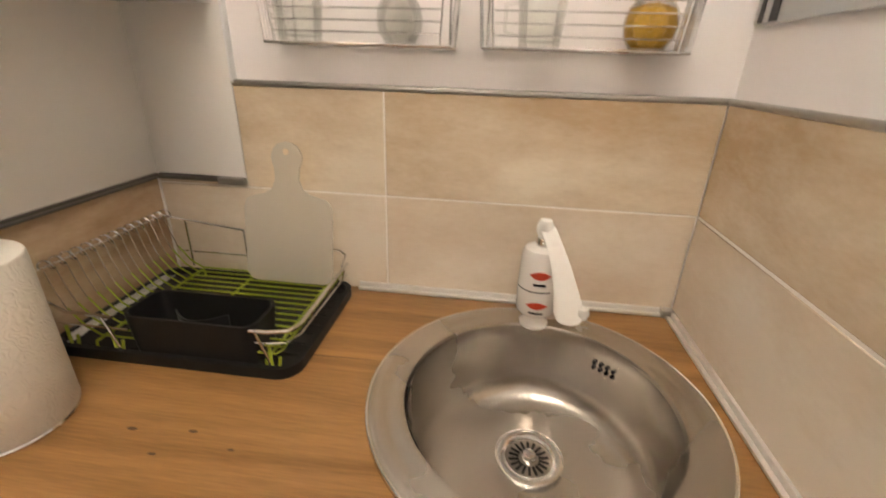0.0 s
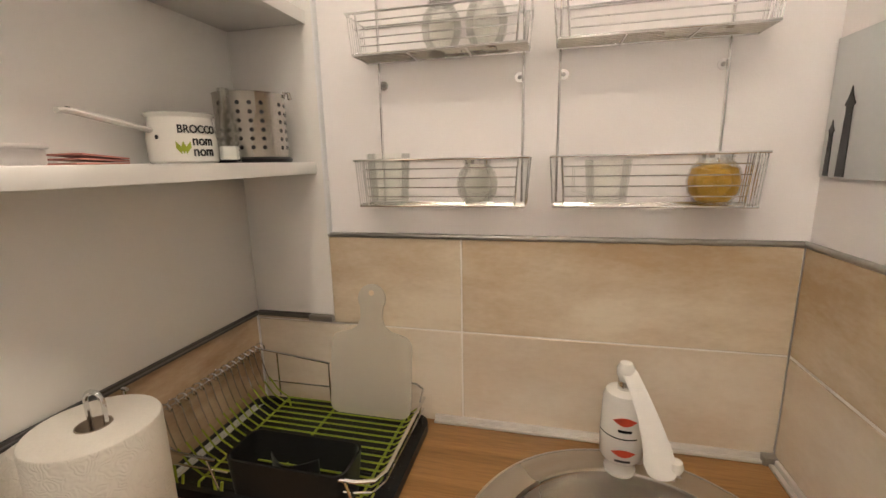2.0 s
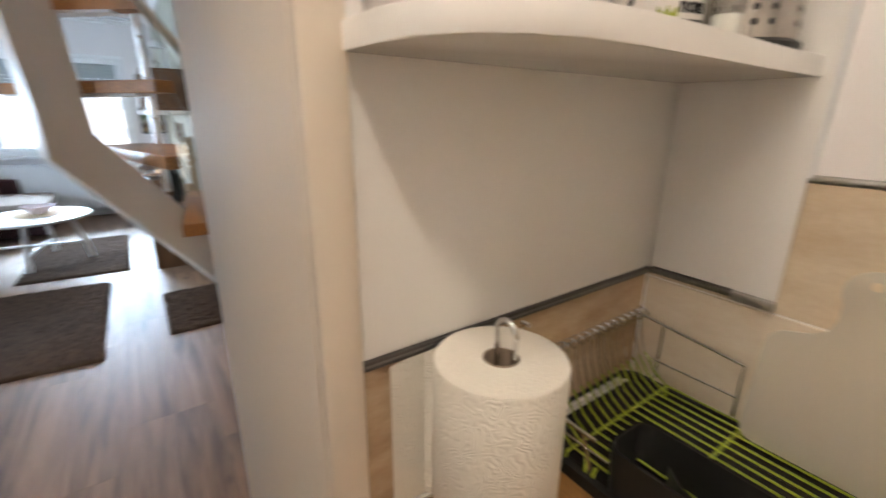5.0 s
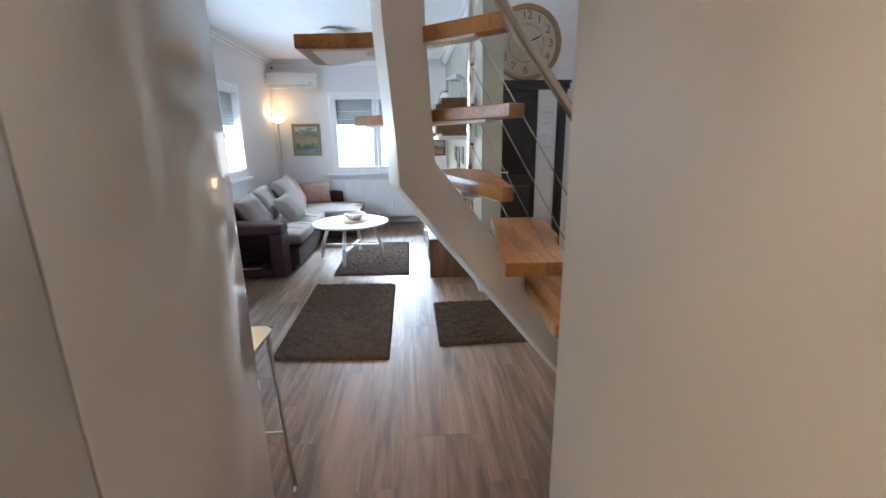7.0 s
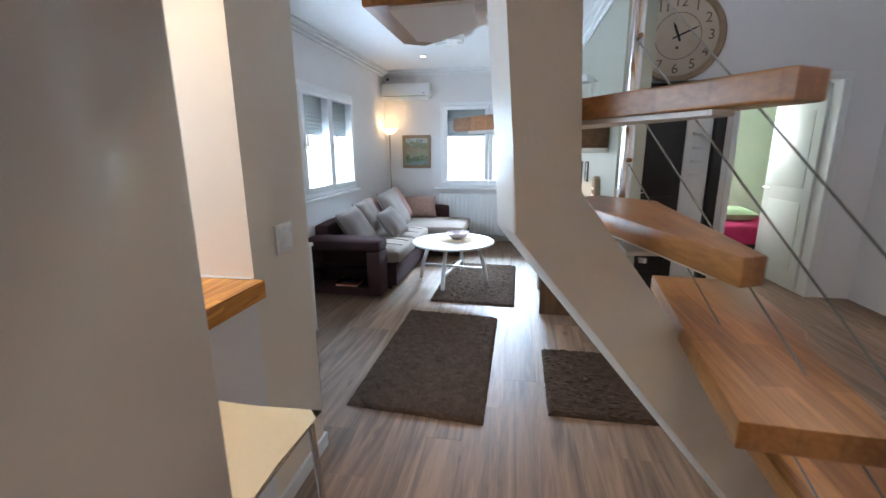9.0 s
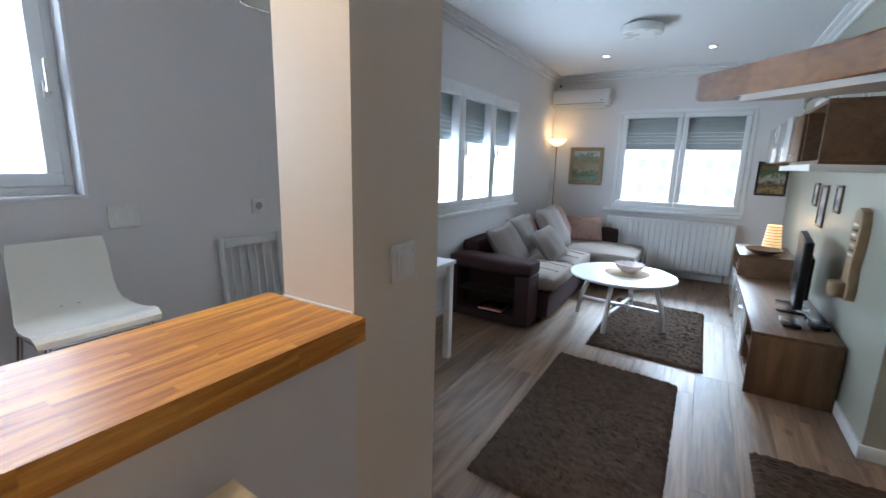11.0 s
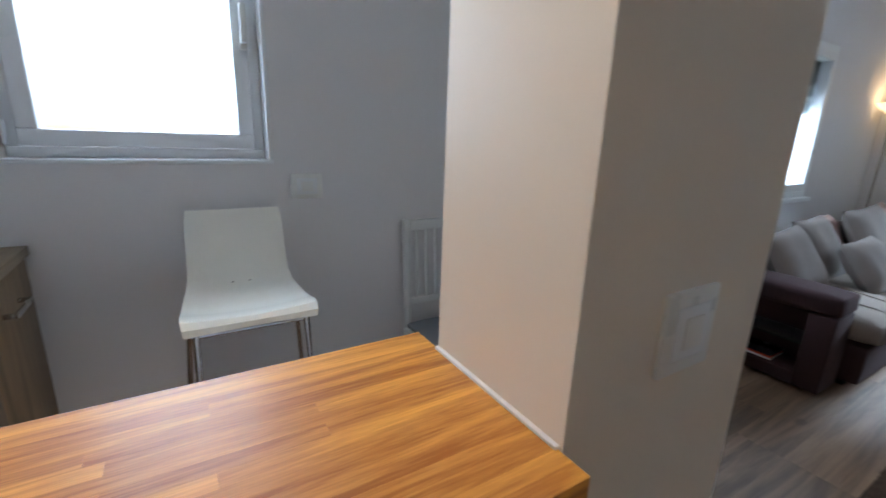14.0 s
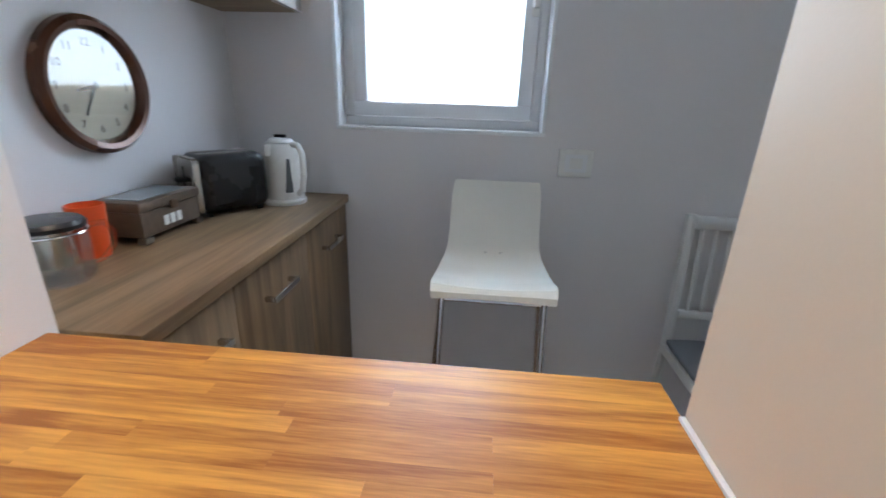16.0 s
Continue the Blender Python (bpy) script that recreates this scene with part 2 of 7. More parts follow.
    if knots:
        vo = nt.nodes.new("ShaderNodeTexVoronoi")
        vo.inputs["Scale"].default_value = 5.5
        km = nt.nodes.new("ShaderNodeMapping")
        ks = [1.0, 1.0, 1.0]
        ks[long_axis] = 0.55
        km.inputs["Scale"].default_value = ks
        nt.links.new(plus.outputs[0], km.inputs["Vector"])
        nt.links.new(km.outputs["Vector"], vo.inputs["Vector"])
        kr = nt.nodes.new("ShaderNodeMapRange")
        kr.inputs["From Min"].default_value, kr.inputs["From Max"].default_value = 0.03, 0.16
        kr.inputs["To Min"].default_value, kr.inputs["To Max"].default_value = knots, 0.0
        nt.links.new(vo.outputs["Distance"], kr.inputs["Value"])
        kd = nt.nodes.new("ShaderNodeMath")
        kd.operation = "SUBTRACT"
        nt.links.new(val, kd.inputs[0])
        nt.links.new(kr.outputs["Result"], kd.inputs[1])
        val = kd.outputs[0]
    ramp = nt.nodes.new("ShaderNodeValToRGB")
    ramp.color_ramp.elements[0].position, ramp.color_ramp.elements[1].position = 0.34, 0.66
    ramp.color_ramp.elements[0].color, ramp.color_ramp.elements[1].color = (*dark, 1), (*light, 1)
    nt.links.new(val, ramp.inputs["Fac"])
    nt.links.new(ramp.outputs["Color"], b.inputs["Base Color"])
    b.inputs["Roughness"].default_value = rough
    b.inputs["Coat Weight"].default_value = clear
    b.inputs["Coat Roughness"].default_value = 0.12
    if bump:
        bu = nt.nodes.new("ShaderNodeBump")
        bu.inputs["Strength"].default_value, bu.inputs["Distance"].default_value = bump, 0.001
        nt.links.new(n2.outputs["Fac"], bu.inputs["Height"])
        nt.links.new(bu.outputs["Normal"], b.inputs["Normal"])
    MATS[name] = m
    return m


PAINT = mat("white_wall_paint", (0.745, 0.722, 0.725), 0.75, vary=0.025, scale=2.5, fine=0.015, bump=0.12, bscale=260)
PAINT_K = mat("kitchen_wall_paint", (0.88, 0.85, 0.84), 0.7, vary=0.025, scale=2.5, fine=0.015, bump=0.12, bscale=260)
CREAM = mat("cream_wall_paint", (0.79, 0.70, 0.59), 0.55, vary=0.03, scale=2.5, fine=0.015, bump=0.1, bscale=260)
CEIL = mat("ceiling_paint", (0.80, 0.80, 0.80), 0.85, vary=0.015, scale=2, fine=0.01)
GREENWALL = mat("green_bedroom_paint", (0.70, 0.79, 0.64), 0.7, vary=0.03)
TVWALL = mat("olive_tv_wall_paint", (0.36, 0.355, 0.285), 0.35, vary=0.06, scale=3, bump=0.2, bscale=60)
GLOSS = mat("glossy_white_lacquer", (0.56, 0.53, 0.50), 0.12, vary=0.02, scale=1.5, fine=0.0, clear=0.6)
LAMW = mat("white_laminate", (0.85, 0.835, 0.805), 0.22, vary=0.02, scale=3, fine=0.01, bump=0.03)
PVC = mat("white_pvc", (0.80, 0.81, 0.82), 0.3, vary=0.02, scale=4, fine=0.01)
WHITEP = mat("white_plastic", (0.80, 0.79, 0.76), 0.28, vary=0.02, scale=8, fine=0.01)
IVORY = mat("ivory_plastic_shell", (0.83, 0.82, 0.76), 0.16, vary=0.02, scale=5, fine=0.0, clear=0.4)
CREAMSEAT = mat("cream_stool_seat", (0.78, 0.68, 0.50), 0.4, vary=0.03, scale=9)
CHROME = mat("chrome", (0.78, 0.78, 0.78), 0.12, metal=1.0, vary=0.03, scale=30, fine=0.0)
STEEL = mat("brushed_steel", (0.47, 0.44, 0.40), 0.26, metal=1.0, vary=0.06, scale=9, fine=0.05, bump=0.05, bscale=300, stretch=(1, 1, 0.1))
ALU = mat("grey_aluminium_trim", (0.42, 0.41, 0.39), 0.32, metal=1.0, vary=0.05, scale=20)
DARK = mat("dark_plastic", (0.014, 0.0135, 0.0135), 0.42, vary=0.1, scale=12, fine=0.05, bump=0.05, spec=0.3)
BLACK = mat("black_gloss", (0.012, 0.012, 0.013), 0.28, vary=0.05)
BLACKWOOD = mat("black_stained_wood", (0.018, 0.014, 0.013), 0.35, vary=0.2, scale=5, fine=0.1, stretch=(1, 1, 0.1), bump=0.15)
TILEP = cloudy("pale_stone_tile", (0.62, 0.50, 0.36), (0.78, 0.70, 0.58), 2.2, (0.7, 0.7, 1.5), 0.2)
TILE = cloudy("beige_stone_tile", (0.52, 0.385, 0.235), (0.77, 0.68, 0.53), 2.4, (0.7, 0.7, 1.7), 0.2)
TILEB = cloudy("darker_stone_tile", (0.36, 0.235, 0.13), (0.62, 0.48, 0.33), 3.0, (0.7, 0.7, 2.2), 0.25)
GROUT = mat("pale_grout", (0.86, 0.82, 0.76), 0.9, vary=0.05, scale=30)
COUNTERW = wood("oak_worktop", (0.20, 0.100, 0.030), (0.44, 0.235, 0.082), 0.38, "X", 2.2, 75, tint=0.0, knots=0.25, bump=0.25, warp=2.2, thin=0.30)
BARW = wood("oiled_oak_bar", (0.37, 0.118, 0.014), (0.82, 0.395, 0.080), 0.42, "X", 5, 80, clear=0.1, tint=0.16, knots=0.18, bump=0.25, warp=2.4, thin=0.30)
TREADW = wood("oak_tread", (0.21, 0.080, 0.018), (0.46, 0.195, 0.048), 0.36, "X", 3, 34, clear=0.05, strips=0.045, tint=0.1)
TREADDARK = wood("oak_tread_edge", (0.17, 0.07, 0.025), (0.30, 0.14, 0.055), 0.25, "X", 3, 30, clear=0.4)
SIDEW = wood("sonoma_oak_board", (0.14, 0.088, 0.045), (0.32, 0.222, 0.128), 0.5, "X", 3, 30, tint=0.04)
SIDEWV = wood("sonoma_oak_front", (0.105, 0.065, 0.034), (0.25, 0.165, 0.092), 0.5, "Z", 2, 30, tint=0.06, warp=2.5, thin=0.25, knots=0.1)
TVW = wood("walnut_oak_laminate", (0.092, 0.044, 0.021), (0.20, 0.103, 0.050), 0.42, "X", 3, 30, tint=0.05)
TVWV = wood("walnut_oak_laminate_upright", (0.092, 0.044, 0.021), (0.20, 0.103, 0.050), 0.42, "Z", 2.5, 30, tint=0.05, thin=0.3)
FLOORW = wood("grey_oak_laminate", (0.125, 0.074, 0.046), (0.33, 0.205, 0.128), 0.47, "X", 1.7, 22, clear=0.0, tint=0.15, bump=0.15, knots=0.2, warp=3.0, thin=0.24)
FLOORGAP = mat("floor_joint", (0.10, 0.07, 0.055), 0.8)
RUG = mat("brown_shag", (0.080, 0.053, 0.039), 0.95, vary=0.55, scale=22, fine=0.4, bump=1.0, bscale=150, spec=0.05)
SOFAD = mat("aubergine_brown_upholstery", (0.055, 0.028, 0.030), 0.85, vary=0.15, scale=8, fine=0.12, bump=0.35, bscale=420, spec=0.2)
SOFAL = mat("beige_velour", (0.31, 0.258, 0.228), 0.9, vary=0.09, scale=9, fine=0.07, bump=0.3, bscale=300, spec=0.15)
PILLOW = mat("grey_beige_cushion", (0.215, 0.178, 0.160), 0.9, vary=0.08, scale=10, fine=0.08, bump=0.35, bscale=320)
PINKP = mat("pink_patterned_cushion", (0.42, 0.27, 0.235), 0.85, vary=0.4, scale=26, fine=0.1, bump=0.2, bscale=200)
GREENW = mat("lime_coated_wire", (0.29, 0.35, 0.025), 0.4, vary=0.05, scale=40)
PAPER = quilted("embossed_paper", (0.74, 0.70, 0.62))
CARDEND = mat("paper_roll_end", (0.74, 0.70, 0.62), 0.95, vary=0.03, scale=30, fine=0.05, bump=0.4, bscale=300)
FROST = milky("frosted_plastic_board", (0.84, 0.80, 0.70), 0.42)
COVER = clear_glass("clock_cover_glass", (0.98, 0.98, 0.98), 1.5)
GLASS = jar_glass("clear_glass", (0.99, 0.995, 0.985))
FROSTPANE = mat("frosted_window_pane", (0.95, 0.96, 0.97), 0.5, vary=0.02, scale=30, transmit=1.0, ior=1.1)
PANE = clear_glass("window_pane", (0.98, 0.99, 1.0), 1.2)
SHUTTER = mat("grey_roller_shutter", (0.36, 0.39, 0.38), 0.5, vary=0.05, scale=15)
PASTA = mat("yellow_pasta", (0.62, 0.36, 0.05), 0.6, vary=0.3, scale=60, fine=0.2, bump=0.8, bscale=160)
BEAM = mat("white_painted_steel", (0.70, 0.66, 0.61), 0.38, vary=0.03, scale=4, bump=0.05, bscale=60)
REDP = mat("red_print", (0.62, 0.07, 0.03), 0.4, vary=0.05)
ORANGE = mat("orange_red_plastic", (0.75, 0.09, 0.02), 0.3, vary=0.05)
COPPER = mat("dark_copper_rim", (0.10, 0.04, 0.022), 0.25, metal=0.5, vary=0.15, scale=10, clear=0.3)
DIAL = mat("aged_clock_dial", (0.62, 0.57, 0.44), 0.6, vary=0.12, scale=12)
BROWNINK = mat("brown_clock_print", (0.12, 0.07, 0.04), 0.6)
GOLDF = mat("aged_gilt_frame", (0.28, 0.20, 0.11), 0.45, metal=0.3, vary=0.25, scale=30, bump=0.4, bscale=90)
PINK = mat("pink_bedding", (0.55, 0.03, 0.13), 0.8, vary=0.3, scale=8)
GREYSEAT = mat("grey_seat_fabric", (0.20, 0.21, 0.23), 0.9, vary=0.1, scale=20, bump=0.3, bscale=300)
MIRROR = mat("mirror_glass", (0.9, 0.9, 0.9), 0.02, metal=1.0, vary=0.0, fine=0.0)
SPOTEM = mat("lit_spot", (1, 0.95, 0.85), 0.5, emit=14.0, glow=(1.0, 0.9, 0.75))
LAMPEM = mat("lit_lamp_bowl", (0.95, 0.85, 0.65), 0.4, emit=1.6, glow=(1.0, 0.72, 0.40))
BASKETL = mat("lit_woven_shade", (0.85, 0.65, 0.4), 0.6, emit=0.7, glow=(1.0, 0.62, 0.28), vary=0.4, scale=50)


# ---- builders ----
def put(ob, parent):
    if parent is not None:
        ob.parent = parent
    return ob


def part(name, bm, material, parent, label="", smooth=True):
    """Links a bmesh as one mesh object under a thing or a part (or as a thing of its own)."""
    me = bpy.data.meshes.new(name)
    bmesh.ops.recalc_face_normals(bm, faces=bm.faces)
    bm.to_mesh(me)
    bm.free()
    me.materials.append(material)
    if smooth:
        me.shade_smooth()
        me.set_sharp_from_angle(angle=radians(38))
    ob = put(new(name, me), parent)
    if label:
        tagged(ob, label)
    return ob


def thing(name, place, label, category, group="", kind="", rz=0.0):
    ob = new(name)
    ob.empty_display_size = 0.1
    ob.matrix_world = pose(*place, 0, 0, rz)
    return tagged(ob, label, category, group, kind)


def add_box(bm, x0, x1, y0, y1, z0, z1, bevel=0.0, seg=2):
    r = bmesh.ops.create_cube(bm, size=1.0)
    vs = r["verts"]
    m = Matrix.Translation(((x0 + x1) / 2, (y0 + y1) / 2, (z0 + z1) / 2)) @ Matrix.Diagonal((abs(x1 - x0), abs(y1 - y0), abs(z1 - z0), 1))
    bmesh.ops.transform(bm, matrix=m, verts=vs)
    if bevel:
        es = list({e for v in vs for e in v.link_edges})
        bmesh.ops.bevel(bm, geom=es, offset=bevel, segments=seg, profile=0.5, affect="EDGES")
    return bm


def box(x0, x1, y0, y1, z0, z1, bevel=0.0, seg=2):
    return add_box(bmesh.new(), x0, x1, y0, y1, z0, z1, bevel, seg)


def add_lathe(bm, prof, n=32, place=(0, 0, 0), axis="Z", caps=True):
    """A body of revolution from (radius, height) pairs."""
    rings = []
    for r, h in prof:
        ring = []
        for i in range(n):
            a = 2 * math.pi * i / n
            p = Vector((r * math.cos(a), r * math.sin(a), h))
            if axis == "Y":
                p = Vector((p.x, -p.z, p.y))
            elif axis == "X":
                p = Vector((p.z, p.x, p.y))
            ring.append(bm.verts.new(p + Vector(place)))
        rings.append(ring)
    for a, b in zip(rings, rings[1:]):
        for i in range(n):
            bm.faces.new((a[i], a[(i + 1) % n], b[(i + 1) % n], b[i]))
    for ring, (r, h) in ((rings[0], prof[0]), (rings[-1], prof[-1])):
        if caps and r > 1e-4:
            bm.faces.new(ring)
    bmesh.ops.remove_doubles(bm, verts=[v for g in rings for v in g], dist=1e-6)
    return bm


def lathe(prof, n=32, place=(0, 0, 0), axis="Z", caps=True):
    return add_lathe(bmesh.new(), prof, n, place, axis, caps)


def add_tube(bm, pts, r, n=8, closed=False):
    """A round bar along points."""
    pts = [Vector(p) for p in pts]
    count = len(pts)
    rings, up = [], None
    for i, p in enumerate(pts):
        a = pts[(i - 1) % count] if (closed or i > 0) else p
        b = pts[(i + 1) % count] if (closed or i < count - 1) else p
        d = (b - a).normalized()
        if up is None:
            up = d.orthogonal().normalized()
        up = (up - d * up.dot(d))
        up = up.normalized() if up.length > 1e-5 else d.orthogonal().normalized()
        side = d.cross(up)
        rings.append([bm.verts.new(p + r * (math.cos(2 * math.pi * k / n) * up + math.sin(2 * math.pi * k / n) * side)) for k in range(n)])
    pairs = list(zip(rings, rings[1:])) + ([(rings[-1], rings[0])] if closed else [])
    for a, b in pairs:
        for k in range(n):
            bm.faces.new((a[k], a[(k + 1) % n], b[(k + 1) % n], b[k]))
    if not closed:
        bm.faces.new(rings[0])
        bm.faces.new(rings[-1])
    return bm


def tube(pts, r, n=8, closed=False):
    return add_tube(bmesh.new(), pts, r, n, closed)


def add_prism(bm, outline, z0, z1, bevel=0.0):
    """A flat slab from an outline of (x, y)."""
    lo = [bm.verts.new((x, y, z0)) for x, y in outline]
    hi = [bm.verts.new((x, y, z1)) for x, y in outline]
    n = len(lo)
    fs = [bm.faces.new(lo), bm.faces.new(hi)] + [bm.faces.new((lo[i], lo[(i + 1) % n], hi[(i + 1) % n], hi[i])) for i in range(n)]
    if bevel:
        es = [e for f in fs[:2] for e in f.edges]
        bmesh.ops.bevel(bm, geom=es, offset=bevel, segments=2, profile=0.5, affect="EDGES")
    return bm


def prism(outline, z0, z1, bevel=0.0):
    return add_prism(bmesh.new(), outline, z0, z1, bevel)


def rounded(x0, x1, y0, y1, r, n=6):
    out = []
    for cx, cy, a0 in ((x1 - r, y1 - r, 0), (x0 + r, y1 - r, 90), (x0 + r, y0 + r, 180), (x1 - r, y0 + r, 270)):
        for i in range(n + 1):
            a = radians(a0 + 90 * i / n)
            out.append((cx + r * math.cos(a), cy + r * math.sin(a)))
    return out


def cushion(w, d, h, n=14, puff=0.5, edge=0.03):
    """A stuffed pad, w by d, h thick in its middle, with soft thin edges."""
    bm = bmesh.new()
    top, bot = [], []
    for side, store in ((1, top), (-1, bot)):
        for i in range(n + 1):
            row = []
            for j in range(n + 1):
                u, v = i / n * 2 - 1, j / n * 2 - 1
                fall = (1 - abs(u) ** 3.2) * (1 - abs(v) ** 3.2)
                pull = 1 - 0.05 * (1 - abs(u)) * abs(v) ** 3 - 0.05 * (1 - abs(v)) * abs(u) ** 3
                wob = 0.012 * noise.noise(Vector((u * 2.2, v * 2.2, side * 3.0 + w * 9)))
                z = side * (edge / 2 + (h - edge) / 2 * max(fall, 0) ** puff) + wob * fall
                if side == -1 and (i in (0, n) or j in (0, n)):
                    row.append(top[i][j])
                else:
                    row.append(bm.verts.new((u * w / 2 * pull, v * d / 2 * pull, z)))
            store.append(row)
    for store in (top, bot):
        for i in range(n):
            for j in range(n):
                f = (store[i][j], store[i + 1][j], store[i + 1][j + 1], store[i][j + 1])
                if len(set(f)) == 4:
                    bm.faces.new(f)
    return bm


def softbox(x0, x1, y0, y1, z0, z1, r=0.03, sag=0.0, n=10):
    """An upholstered block with rounded edges and a slightly uneven top."""
    bm = box(x0, x1, y0, y1, z0, z1)
    bmesh.ops.subdivide_edges(bm, edges=bm.edges, cuts=n, use_grid_fill=True)
    lo, hi = Vector((x0 + r, y0 + r, z0 + r)), Vector((x1 - r, y1 - r, z1 - r))
    for v in bm.verts:
        c = Vector([min(max(v.co[k], lo[k]), hi[k]) for k in range(3)])
        d = v.co - c
        if d.length > 1e-6:
            v.co = c + d.normalized() * r
        if sag and v.co.z > z1 - r:
            u, w = (v.co.x - x0) / (x1 - x0), (v.co.y - y0) / (y1 - y0)
            v.co.z += sag * (16 * u * (1 - u) * w * (1 - w)) + 0.006 * noise.noise(v.co * 6)
    return bm


def wall(name, x0, x1, y0, y1, z0, z1, holes=(), material=None, label="white painted plaster wall"):
    """A wall block with rectangular openings (a0, a1, b0, b1): along its longer side and upwards."""
    bm = bmesh.new()
    along_x = (x1 - x0) >= (y1 - y0)
    a0, a1 = (x0, x1) if along_x else (y0, y1)

    def seg(p, q, b, t):
        if q - p > 1e-4 and t - b > 1e-4:
            if along_x:
                add_box(bm, p, q, y0, y1, b, t)
            else:
                add_box(bm, x0, x1, p, q, b, t)
    cur = a0
    for h in sorted(holes):
        seg(cur, h[0], z0, z1)
        seg(h[0], h[1], z0, h[2])
        seg(h[0], h[1], h[3], z1)
        cur = h[1]
    seg(cur, a1, z0, z1)
    ob = part(name, bm, material or PAINT, None, smooth=False)
    return tagged(ob, label, "wall", kind="structure")


# ---- structure ----
H = 2.65
floor = tagged(part("floor", box(-8.73, 0.15, -3.52, 3.6, -0.12, -0.012), FLOORGAP, None, smooth=False), "grey-brown oak laminate plank floor", "floor", kind="structure")
ceiling = tagged(part("ceiling", add_box(add_box(add_box(bmesh.new(), -8.73, -2.98, -3.52, -0.10, H, H + 0.1), -2.98, 0.15, -3.52, -1.34, H, H + 0.1), -1.9, 0.15, -1.34, 1.3, H, H + 0.1), CEIL, None, smooth=False), "flat white painted ceiling", "ceiling", kind="structure")
tagged(part("ceiling_stairwell", box(-8.73, -1.75, -1.5, 3.6, 3.4, 3.5), CEIL, None, smooth=False), "plain white ceiling above the stairwell", "ceiling", kind="structure")
wall("wall_stairwell_south", -2.98, -1.9, -1.46, -1.34, H + 0.1, 3.4)
wall("wall_stairwell_west", -3.1, -2.98, -1.46, -0.1, H + 0.1, 3.4)
wall("wall_kitchen_north", -1.1, 0.15, 0.0, 0.15, 0, H, material=PAINT_K)
wall("wall_kitchen_east", 0.0, 0.15, -2.16, 0.0, 0, H, material=PAINT_K)
wall("wall_partition", -1.9, -1.1, -0.63, 0.15, 0, H, material=CREAM, label="thick cream painted partition between kitchen and stair")
# Unseen beam added to stop kitchen spot light spilling into the passage.
wall("wall_lintel", -1.24, -1.1, -1.345, -0.63, 2.06, H, material=CREAM, label="unseen cream beam added to keep spot light off the passage")
wall("wall_hall_east", -1.9, -1.75, 0.15, 2.40, 0, 3.4)
wall("wall_stairwell_east", -1.9, -1.78, -1.46, 0.15, H + 0.1, 3.4)
wall("wall_kitchen_south", -2.15, 0.0, -2.245, -1.88, 0, H, material=PAINT_K)
wall("wall_bar", -3.02, -2.15, -2.16, -1.88, 0, 0.94, label="low white wall under the wooden bar top")
wall("wall_pier", -3.438, -3.02, -2.16, -1.88, 0, H, material=CREAM, label="cream painted pier beside the bar opening")
wall("wall_dining_east", -1.82, -1.67, -3.371, -2.245, 0, H)
wall("wall_dining_south", -4.55, -1.67, -3.55, -3.371, 0, H, holes=[(-2.977, -2.227, 1.238, 2.25)])
wall("wall_south", -8.578, -4.55, -3.40, -3.117, 0, H, holes=[(-7.19, -5.05, 0.96, 2.13)])
wall("wall_west", -8.76, -8.578, -3.40, 0.0, 0, H, holes=[(-2.21, -0.68, 0.87, 2.17)])
wall("wall_tv", -8.578, -4.96, -0.28, -0.10, 0, H, material=TVWALL, label="pale olive painted wall behind the television")
wall("wall_hall_west", -6.45, -6.3, -0.10, 2.25, 0, 3.4, holes=[(0.08, 0.88, 0.0, 1.98), (1.06, 1.86, 0.0, 2.04)])
wall("wall_hall_north", -6.45, -1.9, 2.25, 2.40, 0, 3.4)
wall("wall_behind_black_door", -6.9, -6.8, -0.1, 0.86, 0, 2.6)
wall("wall_bedroom_west", -8.55, -8.4, 0.88, 3.6, 0, 2.6, material=GREENWALL, label="pale green painted bedroom wall")
wall("wall_bedroom_south", -8.4, -6.45, 0.88, 0.985, 0, 2.6, material=GREENWALL, label="pale green painted bedroom wall")
wall("wall_bedroom_north", -8.4, -6.3, 3.45, 3.6, 0, 2.6, material=GREENWALL, label="pale green painted bedroom wall")
wall("wall_bedroom_east", -6.45, -6.3, 2.40, 3.45, 0, 2.6, material=GREENWALL, label="pale green painted bedroom wall")
tagged(part("ceiling_bedroom", box(-8.55, -6.451, 0.88, 3.6, 2.6, 2.7), CEIL, None, smooth=False), "plain white bedroom ceiling", "ceiling", kind="structure")


def cornice(name, x0, x1, y0, y1):
    """Plaster moulding in two steps along a wall."""
    bm = bmesh.new()
    dx, dy = x1 - x0, y1 - y0
    if abs(dx) > abs(dy):
        s = 1 if y1 > y0 else -1
        for d, z0, z1 in ((0.10, H - 0.022, H), (0.055, H - 0.05, H - 0.022), (0.022, H - 0.085, H - 0.05)):
            add_box(bm, x0, x1, y0, y0 + s * d, z0, z1, 0.008)
    else:
        s = 1 if x1 > x0 else -1
        for d, z0, z1 in ((0.10, H - 0.022, H), (0.055, H - 0.05, H - 0.022), (0.022, H - 0.085, H - 0.05)):
            add_box(bm, x0, x0 + s * d, y0, y1, z0, z1, 0.008)
    tagged(part(name, bm, CEIL, None), "stepped white plaster cornice", "cornice", kind="structure")


cornice("trim_cornice_south", -8.578, -4.55, -3.117, -3.0)
cornice("trim_cornice_west", -8.578, -8.5, -3.017, -0.38)
cornice("trim_cornice_tv", -8.578, -4.96, -0.28, -0.39)


